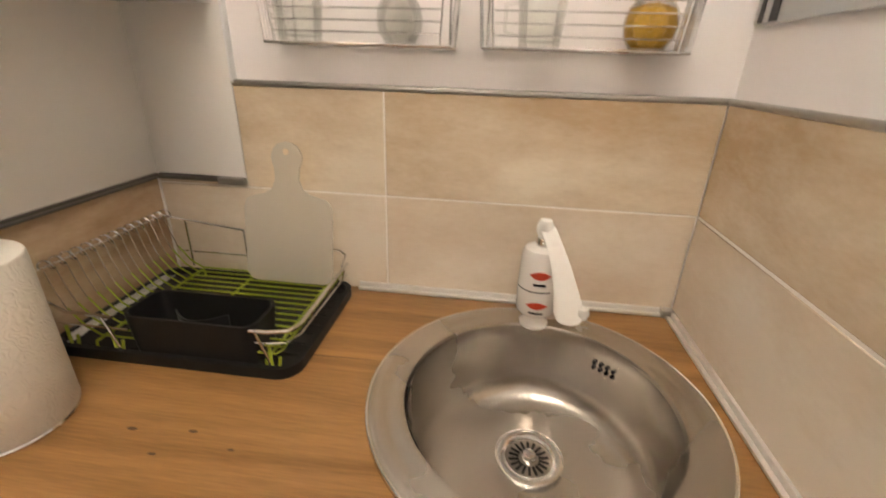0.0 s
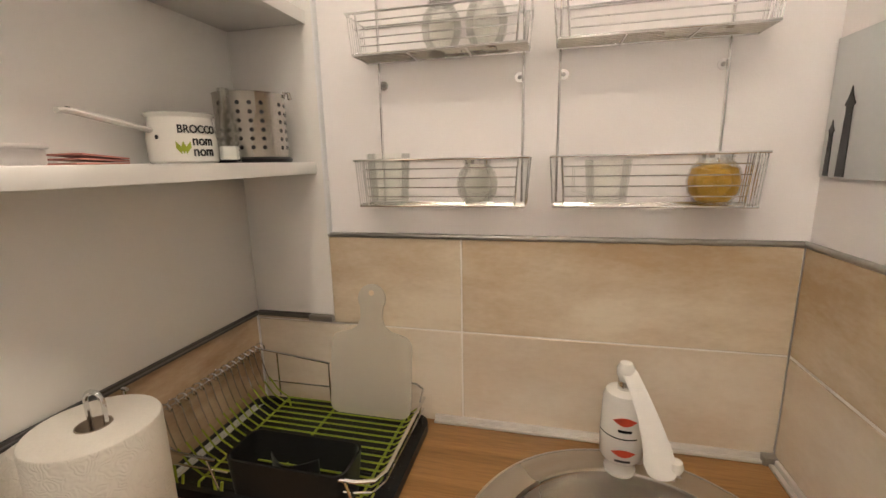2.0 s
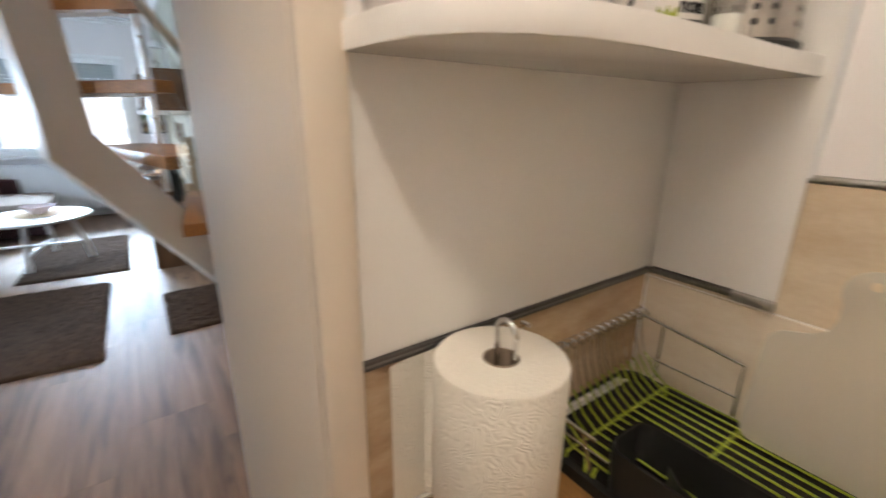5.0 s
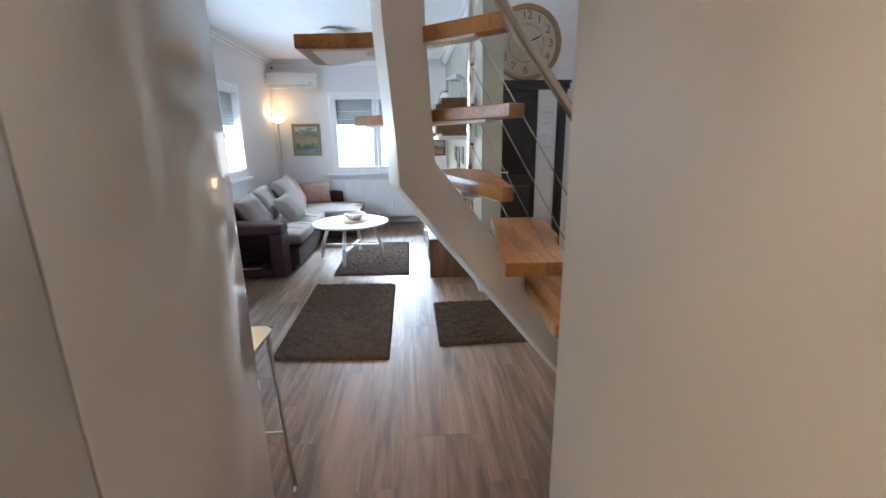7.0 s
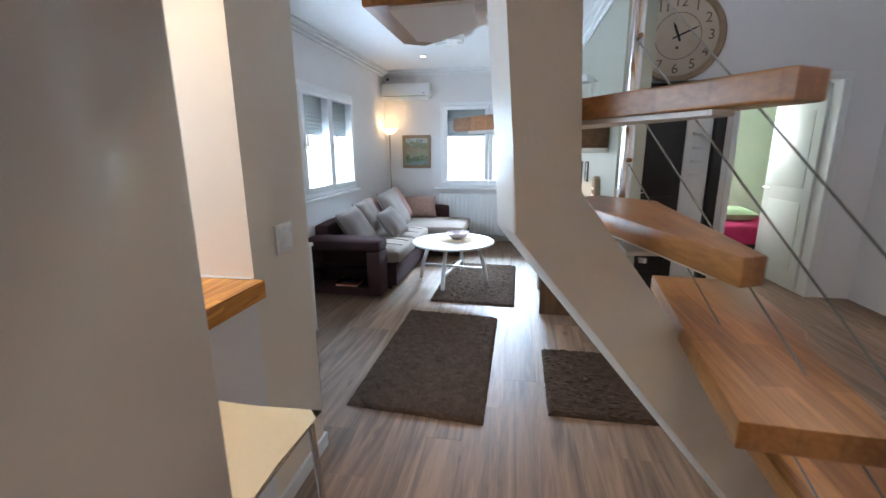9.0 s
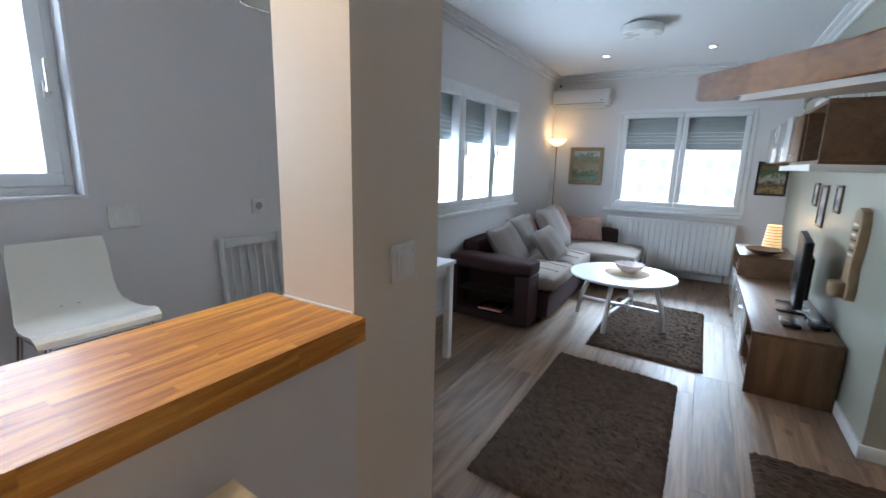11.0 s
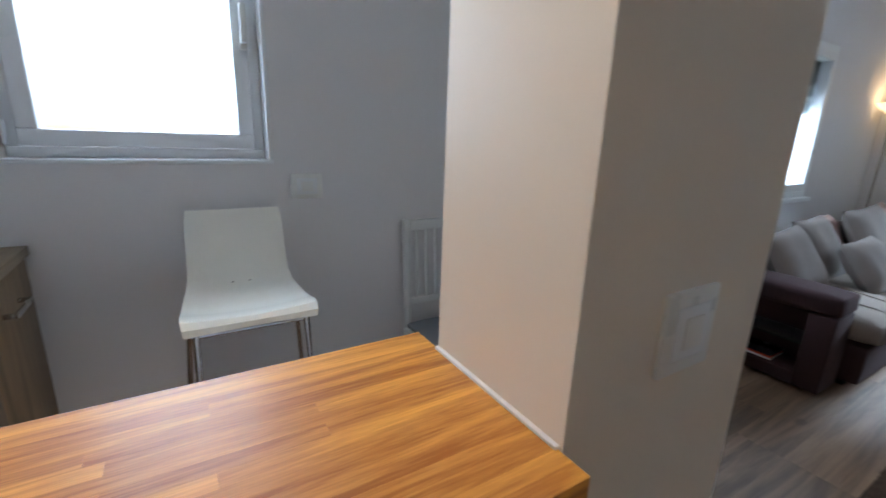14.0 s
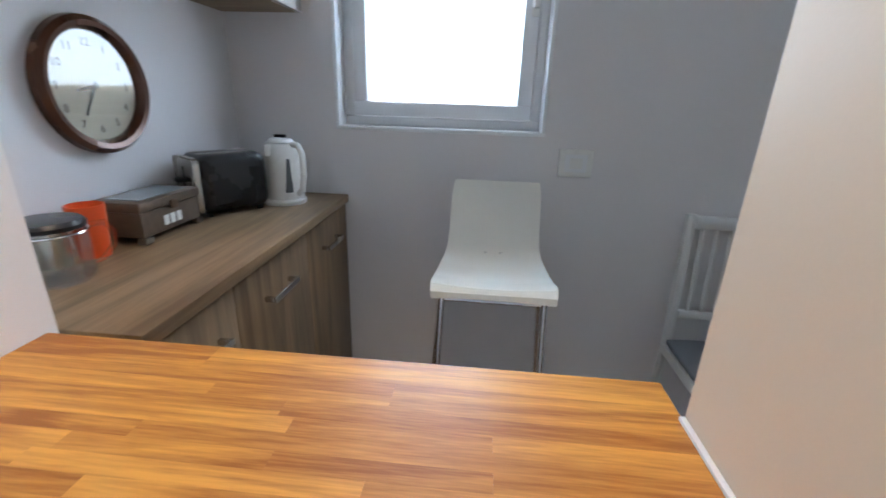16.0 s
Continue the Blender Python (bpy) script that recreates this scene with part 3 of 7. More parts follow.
# ---- windows ----
def window(name, along, a0, a1, z0, z1, plane, inward, sashes, label, depth=0.07, shut=0.0, handles=(), sill=None, glazing=None, f=0.05, s=0.062):
    """A PVC window: outer frame, sashes with pane, roller shutter behind, set with its inner face at plane."""
    w = thing(name, (0, 0, 0), label, "window", kind="structure")

    def bx(p, q, d0, d1, b, t, bev=0.004):
        u0, u1 = plane + inward * d0, plane + inward * d1
        return box(p, q, min(u0, u1), max(u0, u1), b, t, bev) if along == "x" else box(min(u0, u1), max(u0, u1), p, q, b, t, bev)
    for nm, args in (("frame_bottom", (a0, a1, z0, z0 + f)), ("frame_top", (a0, a1, z1 - f, z1)), ("frame_side", (a0, a0 + f, z0 + f, z1 - f)), ("frame_side", (a1 - f, a1, z0 + f, z1 - f))):
        part(nm, bx(args[0], args[1], -depth, 0.012, args[2], args[3]), PVC, w)
    n = sashes
    pitch = (a1 - a0 - 2 * f) / n
    for i in range(n):
        p, q = a0 + f + i * pitch, a0 + f + (i + 1) * pitch
        b, t = z0 + f, z1 - f
        e = 0.003
        bm = bmesh.new()
        for x, y, lo, hi in ((p + e, q - e, b + e, b + s), (p + e, q - e, t - s, t - e), (p + e, p + s, b + s, t - s), (q - s, q - e, b + s, t - s)):
            u0, u1 = plane + inward * (-depth * 0.8), plane + inward * 0.028
            if along == "x":
                add_box(bm, x, y, min(u0, u1), max(u0, u1), lo, hi, 0.006)
            else:
                add_box(bm, min(u0, u1), max(u0, u1), x, y, lo, hi, 0.006)
        sash = part("sash", bm, PVC, w)
        pane = part("pane", bx(p + s, q - s, -0.030, -0.024, b + s, t - s, 0), glazing or PANE, sash)
        pane.visible_shadow = False
    if shut:
        bm = bmesh.new()
        u0, u1 = sorted((plane - inward * 0.088, plane - inward * 0.078))
        top_, low_ = z1 - 0.004, z1 - f - s - shut
        count = int((top_ - low_) / 0.042)
        for j in range(count):
            lo = top_ - (j + 1) * 0.042
            hi = lo + (0.0425 if j < count - 5 or j == count - 1 else 0.0385)
            if along == "x":
                add_box(bm, a0 + 0.004, a1 - 0.004, u0, u1, lo, hi, 0.004, 1)
            else:
                add_box(bm, u0, u1, a0 + 0.004, a1 - 0.004, lo, hi, 0.004, 1)
        webs = int((a1 - a0) / 0.028)
        for j in range(webs):
            p = a0 + 0.01 + j * 0.028
            lo, hi = top_ - count * 0.042, top_ - (count - 5) * 0.042
            if along == "x":
                add_box(bm, p, p + 0.012, u0 + 0.003, u1 - 0.003, lo, hi)
            else:
                add_box(bm, u0 + 0.003, u1 - 0.003, p, p + 0.012, lo, hi)
        part("roller_shutter", bm, SHUTTER, w, "half-lowered grey slatted roller shutter")
    for h, hz in handles:
        bm = bmesh.new()
        def hb(x0, x1, d0, d1, b, t):
            u0, u1 = plane + inward * d0, plane + inward * d1
            if along == "x":
                add_box(bm, x0, x1, min(u0, u1), max(u0, u1), b, t, 0.004)
            else:
                add_box(bm, min(u0, u1), max(u0, u1), x0, x1, b, t, 0.004)
        hb(h - 0.014, h + 0.014, 0.028, 0.040, hz - 0.035, hz + 0.035)
        hb(h - 0.010, h + 0.010, 0.040, 0.066, hz - 0.012, hz + 0.012)
        hb(h - 0.011, h + 0.011, 0.055, 0.072, hz - 0.012, hz + 0.115)
        part("handle", bm, WHITEP, w)
    if sill:
        part("sill", bx(sill[0], sill[1], -0.01, sill[2], z0 - 0.034, z0 - 0.002, 0.006), PVC, w)
    return w


window("window_1", "y", -2.21, -0.68, 0.87, 2.17, -8.578, 1, 2, "white double PVC window with half-lowered grey shutters", shut=0.40, handles=[(-1.475, 1.52)], sill=(-2.30, -0.70, 0.12))
window("window_2", "x", -7.19, -5.05, 0.96, 2.13, -3.117, 1, 3, "white triple PVC window with half-lowered grey shutters", shut=0.40, handles=[(-6.51, 1.5), (-5.80, 1.5)], sill=(-7.24, -5.0, 0.05))
window("window_3", "x", -2.977, -2.227, 1.238, 2.25, -3.468, 1, 1, "white single PVC window with pale frosted pane", depth=0.06, handles=[(-2.925, 1.66)], glazing=FROSTPANE, f=0.034, s=0.056)
bm = bmesh.new()
for a_ in ((-2.991, -2.213, 1.224, 1.2375), (-2.991, -2.2135, 2.2505, 2.264), (-2.991, -2.9775, 1.238, 2.25), (-2.2265, -2.213, 1.238, 2.25)):
    add_box(bm, a_[0], a_[1], -3.3708, -3.3665, a_[2], a_[3], 0.0015)
tagged(part("trim_window_edge", bm, PVC, None), "thin white edge bead round the window reveal", "trim", kind="structure")
for hz in (1.315, 2.17):
    tagged(part("window_hinge", lathe([(0.0, -0.035), (0.007, -0.035), (0.007, 0.035), (0.0, 0.035)], 12, (-2.236, -3.435, hz)), PVC, None), "white window hinge barrel on the sash", "hinge", kind="structure")


def text_part(name, body, size, m, material, parent, depth=0.0006, bold=0.0):
    """Writing in the built-in font as a thin mesh, its face to local +z of m."""
    cu = bpy.data.curves.new(name, "FONT")
    cu.body, cu.size, cu.extrude, cu.align_x, cu.align_y = body, size, depth, "CENTER", "CENTER"
    cu.offset = bold
    tmp = bpy.data.objects.new(name, cu)
    scene.collection.objects.link(tmp)
    bpy.context.view_layer.update()
    me = bpy.data.meshes.new_from_object(tmp.evaluated_get(bpy.context.evaluated_depsgraph_get()))
    bpy.data.objects.remove(tmp)
    me.transform(m)
    me.materials.clear()
    me.materials.append(material)
    return put(new(name, me), parent)


# ---- kitchen: lamps in the ceiling ----
def downlight(x, y, energy, z=H, color=WARM, cone=150, group="recessed ceiling spots", blend=0.5, soft=0.03):
    s = thing("ceiling_spot", (x, y, z), "small round recessed lit ceiling spot", "ceiling spot", group)
    part("ring", lathe([(0.030, -0.002), (0.030, -0.008), (0.042, -0.008), (0.045, -0.001), (0.030, -0.001)], 24), CHROME, s)
    part("lens", lathe([(0.0, -0.004), (0.029, -0.004), (0.029, -0.0015), (0.0, -0.0015)], 24), SPOTEM, s)
    if energy:
        lamp("spot_light", "SPOT", (x, y, z - 0.03), (x, y, 0), energy, color, soft=soft, cone=radians(cone), blend=blend)
    return s


KWARM = (1.0, 0.875, 0.74)
downlight(-0.28, -1.00, 15, color=KWARM, cone=172, blend=0.2, soft=0.07)
downlight(-0.78, -1.08, 15, color=KWARM, cone=172, blend=0.2, soft=0.07)
downlight(-3.05, 0.25, 48, z=3.4, color=(1.0, 0.76, 0.52), cone=130, soft=0.22)
downlight(-2.62, -1.98, 34, color=(1.0, 0.78, 0.55), cone=74)

# ---- kitchen: worktop, sink, tiles ----
TOP = 0.96


def slab_with_hole(x0, x1, y0, y1, z0, z1, cx, cy, r, n=48):
    bm = bmesh.new()
    outer = [bm.verts.new((x, y, z1)) for x, y in ((x0, y0), (x1, y0), (x1, y1), (x0, y1))]
    inner = [bm.verts.new((cx + r * math.cos(2 * math.pi * i / n), cy + r * math.sin(2 * math.pi * i / n), z1)) for i in range(n)]
    es = [bm.edges.new((a, b)) for ring in (outer, inner) for a, b in zip(ring, ring[1:] + ring[:1])]
    bmesh.ops.triangle_fill(bm, use_beauty=True, edges=es)
    r_ = bmesh.ops.extrude_face_region(bm, geom=bm.faces[:])
    bmesh.ops.translate(bm, vec=(0, 0, z0 - z1), verts=[g for g in r_["geom"] if isinstance(g, bmesh.types.BMVert)])
    return bm


SX, SY = -0.297, -0.303
worktop = tagged(part("worktop", slab_with_hole(-1.085, -0.001, -0.62, -0.012, 0.922, TOP, SX, SY, 0.225), COUNTERW, None, smooth=False), "oak-look laminate kitchen worktop with a knot and a grain crack", "worktop")
part("grain_crack", prism([(-0.756, -0.2560), (-0.70, -0.2535), (-0.66, -0.2552), (-0.60, -0.2532), (-0.555, -0.2538), (-0.60, -0.2548), (-0.66, -0.2566), (-0.70, -0.2550)], TOP + 0.0002, TOP + 0.0006), BROWNINK, worktop)
for kx, ky, kr in ((-0.836, -0.443, 0.0045), (-0.755, -0.435, 0.004), (-0.782, -0.475, 0.0035), (-0.69, -0.455, 0.003)):
    part("knot", prism([(kx + kr * 1.6 * math.cos(2 * math.pi * i / 12), ky + kr * 0.6 * math.sin(2 * math.pi * i / 12)) for i in range(12)], TOP + 0.0002, TOP + 0.0006), BROWNINK, worktop)
base = thing("base_cabinet", (-0.55, -0.30, 0), "white kitchen base cabinet under the worktop", "cabinet")
part("body", add_box(add_box(add_box(add_box(bmesh.new(), -0.535, -0.517, -0.28, 0.28, 0.10, 0.921), 0.53, 0.548, -0.28, 0.28, 0.10, 0.921), -0.517, 0.53, -0.28, 0.28, 0.10, 0.118), -0.517, 0.53, 0.27, 0.28, 0.118, 0.921), LAMW, base)
part("plinth", box(-0.53, 0.54, -0.24, -0.225, 0, 0.10), LAMW, base)
for k in (0, 1):
    d = part("door", box(-0.533 + k * 0.541, 0.003 + k * 0.541, -0.30, -0.282, 0.11, 0.915, 0.002), LAMW, base)
    part("handle", tube([(-0.06 + k * 0.13, -0.301, 0.80), (-0.06 + k * 0.13, -0.33, 0.80), (-0.06 + k * 0.13, -0.33, 0.68), (-0.06 + k * 0.13, -0.301, 0.68)], 0.005), CHROME, d)

SINKST = mat("satin_sink_steel", (0.50, 0.465, 0.42), 0.27, metal=1.0, vary=0.02, scale=3, fine=0.02, bscale=400)
sink = thing("sink", (SX, SY, TOP), "round brushed stainless steel inset sink", "sink")
part("rim", lathe([(0.222, 0.0005), (0.254, 0.0005), (0.2535, 0.004), (0.246, 0.0065), (0.236, 0.0072), (0.226, 0.0052), (0.214, 0.0048), (0.206, 0.0066), (0.199, 0.0055), (0.1955, 0.0)], 72, caps=False), SINKST, sink)
part("rim_bead", tube([(0.2515 * math.cos(2 * math.pi * i / 72), 0.2515 * math.sin(2 * math.pi * i / 72), 0.0042) for i in range(72)], 0.0026, 8, True), CHROME, sink, "bright rolled outer edge")
part("bowl", lathe([(0.197, 0.0045), (0.196, 0.0), (0.193, -0.02), (0.188, -0.10), (0.179, -0.128), (0.160, -0.143), (0.125, -0.149), (0.05, -0.154), (0.0, -0.155)], 72, (0.004, -0.006, 0), caps=False), SINKST, sink, "deep round steel bowl")
dr = part("drain", lathe([(0.056, -0.156), (0.057, -0.147), (0.049, -0.146), (0.040, -0.150), (0.036, -0.158), (0.0, -0.160)], 40, (0.004, 0.03, 0)), CHROME, sink, "chrome strainer drain")
bm = bmesh.new()
for i in range(18):
    a = 2 * math.pi * i / 18
    add_box(bm, -0.0022, 0.0022, 0.017, 0.034, 0, 0.0012)
    bmesh.ops.rotate(bm, cent=(0, 0, 0), matrix=Matrix.Rotation(a, 3, "Z"), verts=bm.verts[-8:])
bmesh.ops.translate(bm, vec=(0.004, 0.03, -0.1535), verts=bm.verts)
part("slot", bm, BLACK, dr)
part("knob", lathe([(0.011, -0.158), (0.013, -0.146), (0.010, -0.141), (0.0, -0.140)], 20, (0.004, 0.03, 0)), CHROME, dr)
bm = bmesh.new()
for i in range(4):
    a = radians(55 - i * 3.6)
    for zz in (-0.030, -0.041):
        c = Vector((0.005 + 0.1895 * math.cos(a), -0.008 + 0.1895 * math.sin(a), zz))
        add_lathe(bm, [(0.0, 0.0016), (0.0036, 0.0012), (0.0036, -0.002), (0.0, -0.002)], 10, c, "Y")
part("overflow_hole", bm, BLACK, sink)

TAPW = mat("white_tap_plastic", (0.84, 0.82, 0.78), 0.22, vary=0.02, clear=0.3)
tap = thing("instant_heating_tap", (-0.293, -0.100, TOP + 0.006), "white plastic instant water heating tap with red labels", "tap")
part("base", lathe([(0.0, 0), (0.026, 0), (0.027, 0.006), (0.020, 0.014), (0.018, 0.022), (0.026, 0.030), (0.0, 0.030)], 32), TAPW, tap)
tb = part("body", lathe([(0.0, 0.028), (0.030, 0.028), (0.036, 0.036), (0.037, 0.08), (0.0345, 0.145), (0.030, 0.156), (0.020, 0.160), (0.0, 0.160)], 36), TAPW, tap)
part("collar", lathe([(0.0, 0.160), (0.012, 0.160), (0.012, 0.176), (0.0, 0.176)], 20), CHROME, tap)
bm = bmesh.new()
path = [(0.0, 0.002, 0.196, 0.013), (0.006, -0.012, 0.192, 0.013), (0.016, -0.035, 0.172, 0.014), (0.028, -0.058, 0.142, 0.017), (0.038, -0.076, 0.108, 0.021), (0.044, -0.086, 0.078, 0.025), (0.045, -0.088, 0.070, 0.022)]
rings = []
for x, y, z, w in path:
    rings.append([bm.verts.new((x + w * math.cos(2 * math.pi * k / 16), y + 0.011 * math.sin(2 * math.pi * k / 16) * 0.8, z + 0.009 * math.sin(2 * math.pi * k / 16))) for k in range(16)])
for a, b in zip(rings, rings[1:]):
    for k in range(16):
        bm.faces.new((a[k], a[(k + 1) % 16], b[(k + 1) % 16], b[k]))
bm.faces.new(rings[0])
bm.faces.new(rings[-1])
part("spout", bm, TAPW, tap, "tapering white swivel spout")
part("spout_knob", lathe([(0.0, 0.052), (0.010, 0.055), (0.013, 0.064), (0.010, 0.073), (0.0, 0.076)], 16, (0.066, -0.080, 0.014)), TAPW, tap)
part("cap", lathe([(0.0, 0.176), (0.010, 0.176), (0.0145, 0.186), (0.015, 0.198), (0.010, 0.208), (0.0, 0.210)], 24), TAPW, tap)
part("lever", lathe([(0.0, 0.030), (0.011, 0.032), (0.013, 0.052), (0.012, 0.066), (0.006, 0.072), (0.0, 0.073)], 20, (0.0, 0.0, 0.052), "X"), TAPW, tap)


def curved_bar(r, a0, a1, z0, z1, n=10, lens=False):
    bm_ = bmesh.new()
    lo, hi = [], []
    for i in range(n + 1):
        a = radians(a0 + (a1 - a0) * i / n)
        f = math.sin(math.pi * i / n) if lens else 1.0
        zc, h_ = (z0 + z1) / 2, (z1 - z0) / 2 * max(f, 0.05)
        lo.append(bm_.verts.new((r * math.cos(a), r * math.sin(a), zc - h_)))
        hi.append(bm_.verts.new((r * math.cos(a), r * math.sin(a), zc + h_)))
    for i in range(n):
        bm_.faces.new((lo[i], lo[i + 1], hi[i + 1], hi[i]))
    r_ = bmesh.ops.extrude_face_region(bm_, geom=bm_.faces[:])
    bmesh.ops.scale(bm_, vec=(1.01, 1.01, 1.0), verts=[g for g in r_["geom"] if isinstance(g, bmesh.types.BMVert)])
    return bm_


part("red_mark", curved_bar(0.0365, 236, 298, 0.108, 0.124, lens=True), REDP, tb)
part("red_mark", curved_bar(0.0377, 236, 298, 0.050, 0.064, lens=True), REDP, tb)
part("stripe", curved_bar(0.0372, 190, 300, 0.083, 0.085), BLACK, tb)
part("writing_bar", curved_bar(0.0368, 250, 285, 0.096, 0.101), BLACK, tb)
part("writing_bar", curved_bar(0.0376, 246, 285, 0.040, 0.044), BLACK, tb)

# wall tiles, a piece each, on a grout bed
bed_n = tagged(part("trim_tile_bed_north", add_box(box(-1.085, -0.011, -0.0095, -0.0005, TOP - 0.03, 1.180), -0.889, -0.011, -0.0095, -0.0005, 1.180, 1.365), GROUT, None, smooth=False), "beige tiled splashback behind the sink", "tile", kind="structure")
bed_e = tagged(part("trim_tile_bed_east", box(-0.0095, -0.0005, -1.40, -0.010, TOP - 0.03, 1.365), GROUT, None, smooth=False), "beige tiled splashback on the side wall", "tile", kind="structure")
bed_w = tagged(part("trim_tile_bed_west", box(-1.0995, -1.0895, -0.60, -0.007, TOP - 0.03, 1.180), GROUT, None, smooth=False), "low strip of beige tiles beside the dish rack", "tile", kind="structure")
for x0, x1, z0, z1 in ((-1.085, -0.6005, TOP - 0.02, 1.1675), (-0.597, -0.012, TOP - 0.02, 1.1675), (-0.889, -0.6005, 1.171, 1.366), (-0.597, -0.012, 1.171, 1.366), (-1.085, -0.892, 1.171, 1.179)):
    part("tile", box(x0, x1, -0.011, -0.004, z0, z1, 0.0012, 1), TILEP if z0 < 1.0 else TILE, bed_n)
for y0, y1 in ((-0.615, -0.013), (-1.218, -0.618)):
    for z0, z1 in ((TOP - 0.02, 1.1665), (1.172, 1.366)):
        part("tile", box(-0.011, -0.004, y0, y1, z0, z1, 0.0012, 1), TILEP if z0 < 1.0 else TILE, bed_e)
# West strip in a darker, browner tone than the other two walls.
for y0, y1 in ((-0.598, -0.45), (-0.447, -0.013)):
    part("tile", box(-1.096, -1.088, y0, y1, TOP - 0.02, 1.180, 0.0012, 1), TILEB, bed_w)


STRIPB = mat("bright_aluminium_strip", (0.80, 0.78, 0.75), 0.35, metal=0.6, vary=0.06, scale=20)


def strip(name, pts, r, label="grey aluminium edge strip", metal=None):
    tagged(part(name, tube(pts, r, 10), metal or ALU, None), label, "trim", kind="structure")


strip("trim_tile_top_north", [(-0.889, -0.009, 1.371), (-0.008, -0.009, 1.371)], 0.0055)
strip("trim_tile_top_east", [(-0.009, -0.012, 1.371), (-0.009, -1.4, 1.371)], 0.0055)
# Niche trim tones darkened to paint in the shadow line under the panel.
TRIMG = mat("shaded_grey_trim", (0.19, 0.18, 0.17), 0.4, metal=0.8, vary=0.08, scale=20)
TRIMD = mat("dark_shadow_trim", (0.10, 0.092, 0.085), 0.4, metal=0.6, vary=0.1, scale=20)
strip("trim_niche_north", [(-1.085, -0.019, 1.184), (-0.889, -0.019, 1.184)], 0.004, metal=TRIMG)
strip("trim_niche_west", [(-1.082, -0.022, 1.184), (-1.082, -0.584, 1.184)], 0.004, metal=TRIMG)
# Dark strip carries the panel's shadow line in its colour.
tagged(part("trim_niche_groove", add_box(box(-1.0875, -1.0785, -0.584, -0.02, 1.1785, 1.1895), -1.078, -0.946, -0.0185, -0.0115, 1.1785, 1.1895), TRIMD, None, smooth=False), "dark groove painted as the shadow line above the tile strip", "trim", kind="structure")
tagged(part("trim_niche_end", box(-0.945, -0.887, -0.026, -0.013, 1.176, 1.190, 0.002), ALU, None), "grey metal end cap of the trim strip", "trim", kind="structure")
for nm, a, b in (("trim_worktop_north", (-0.66, -0.020, TOP), (-0.02, -0.020, TOP)), ("trim_worktop_east", (-0.020, -0.03, TOP), (-0.020, -0.62, TOP)), ("trim_worktop_west", (-1.078, -0.03, TOP), (-1.078, -0.62, TOP))):
    bm = bmesh.new()
    if a[0] != b[0]:
        add_box(bm, a[0], b[0], -0.0185, -0.0115, TOP + 0.0005, TOP + 0.016, 0.002)
        add_box(bm, a[0], b[0], -0.0275, -0.0187, TOP + 0.0005, TOP + 0.007, 0.002)
    else:
        s = 1 if a[0] < -0.5 else -1
        xs = sorted((-1.087 if s > 0 else -0.0115, -1.080 if s > 0 else -0.0185))
        add_box(bm, xs[0], xs[1], b[1], a[1], TOP + 0.0005, TOP + 0.016, 0.002)
        xs = sorted((-1.0798 if s > 0 else -0.0187, -1.071 if s > 0 else -0.0275))
        add_box(bm, xs[0], xs[1], b[1], a[1], TOP + 0.0005, TOP + 0.007, 0.002)
    tagged(part(nm, bm, STRIPB, None), "bright aluminium sealing strip along the worktop", "trim", kind="structure")
tagged(part("trim_worktop_corner", box(-0.036, -0.0118, -0.032, -0.0118, TOP + 0.0005, TOP + 0.018, 0.003), ALU, None), "grey corner piece of the sealing strip", "trim", kind="structure")

# white panels of the niche and its shelves
tagged(part("panel_niche_north", box(-1.083, -0.889, -0.014, -0.0005, 1.190, H - 0.002, 0.001), LAMW, None), "white laminate back panel of the shelf niche", "panel", kind="structure")
tagged(part("panel_niche_west", box(-1.0995, -1.083, -0.584, -0.0005, 1.190, H - 0.002, 0.001), LAMW, None), "white laminate side panel of the shelf niche", "panel", kind="structure")
tagged(part("trim_niche_edge", box(-0.8885, -0.884, -0.017, -0.0005, 1.372, H - 0.002, 0.001), PVC, None), "thin white vertical edge strip", "trim", kind="structure")
tagged(part("trim_post_edge", box(-1.0995, -1.078, -0.6295, -0.585, 0.965, H - 0.002, 0.004), CREAM, None), "cream corner bead of the partition", "trim", kind="structure")
SHELF = [(-1.082, -0.0145), (-1.082, -0.590), (-1.060, -0.590), (-1.02, -0.588), (-0.98, -0.580), (-0.945, -0.560), (-0.92, -0.525), (-0.907, -0.48), (-0.902, -0.42), (-0.902, -0.30), (-0.905, -0.18), (-0.902, -0.0145)]
for zt, lab in ((1.524, "white laminate corner shelf with a curved front, holding kitchenware"), (1.812, "white laminate upper corner shelf with a curved front")):
    tagged(part("corner_shelf", prism(SHELF, zt - 0.024, zt, 0.0015), LAMW, None), lab, "shelf", "curved corner shelves")

# ---- kitchen: dish rack ----
rack = thing("dish_rack", (-0.88, -0.165, TOP), "chrome and lime wire dish rack on a dark drip tray", "dish rack")
bm = prism(rounded(-0.208, 0.213, -0.158, 0.135, 0.035), 0.0, 0.006)
part("tray", bm, DARK, rack, "dark grey plastic drip tray")
bm = bmesh.new()
out, inn = rounded(-0.210, 0.215, -0.160, 0.137, 0.036), rounded(-0.201, 0.206, -0.151, 0.128, 0.03)
vs = [[bm.verts.new((x, y, z)) for x, y in o] for o, z in ((out, 0.001), (out, 0.020), (inn, 0.020), (inn, 0.004))]
for a, b in zip(vs, vs[1:]):
    for i in range(len(a)):
        bm.faces.new((a[i], a[(i + 1) % len(a)], b[(i + 1) % len(a)], b[i]))
part("tray_rim", bm, DARK, rack)
bm = bmesh.new()
for i in range(9):
    add_box(bm, -0.19, 0.195, -0.135 + i * 0.030, -0.130 + i * 0.030, 0.0061, 0.009, 0.001, 1)
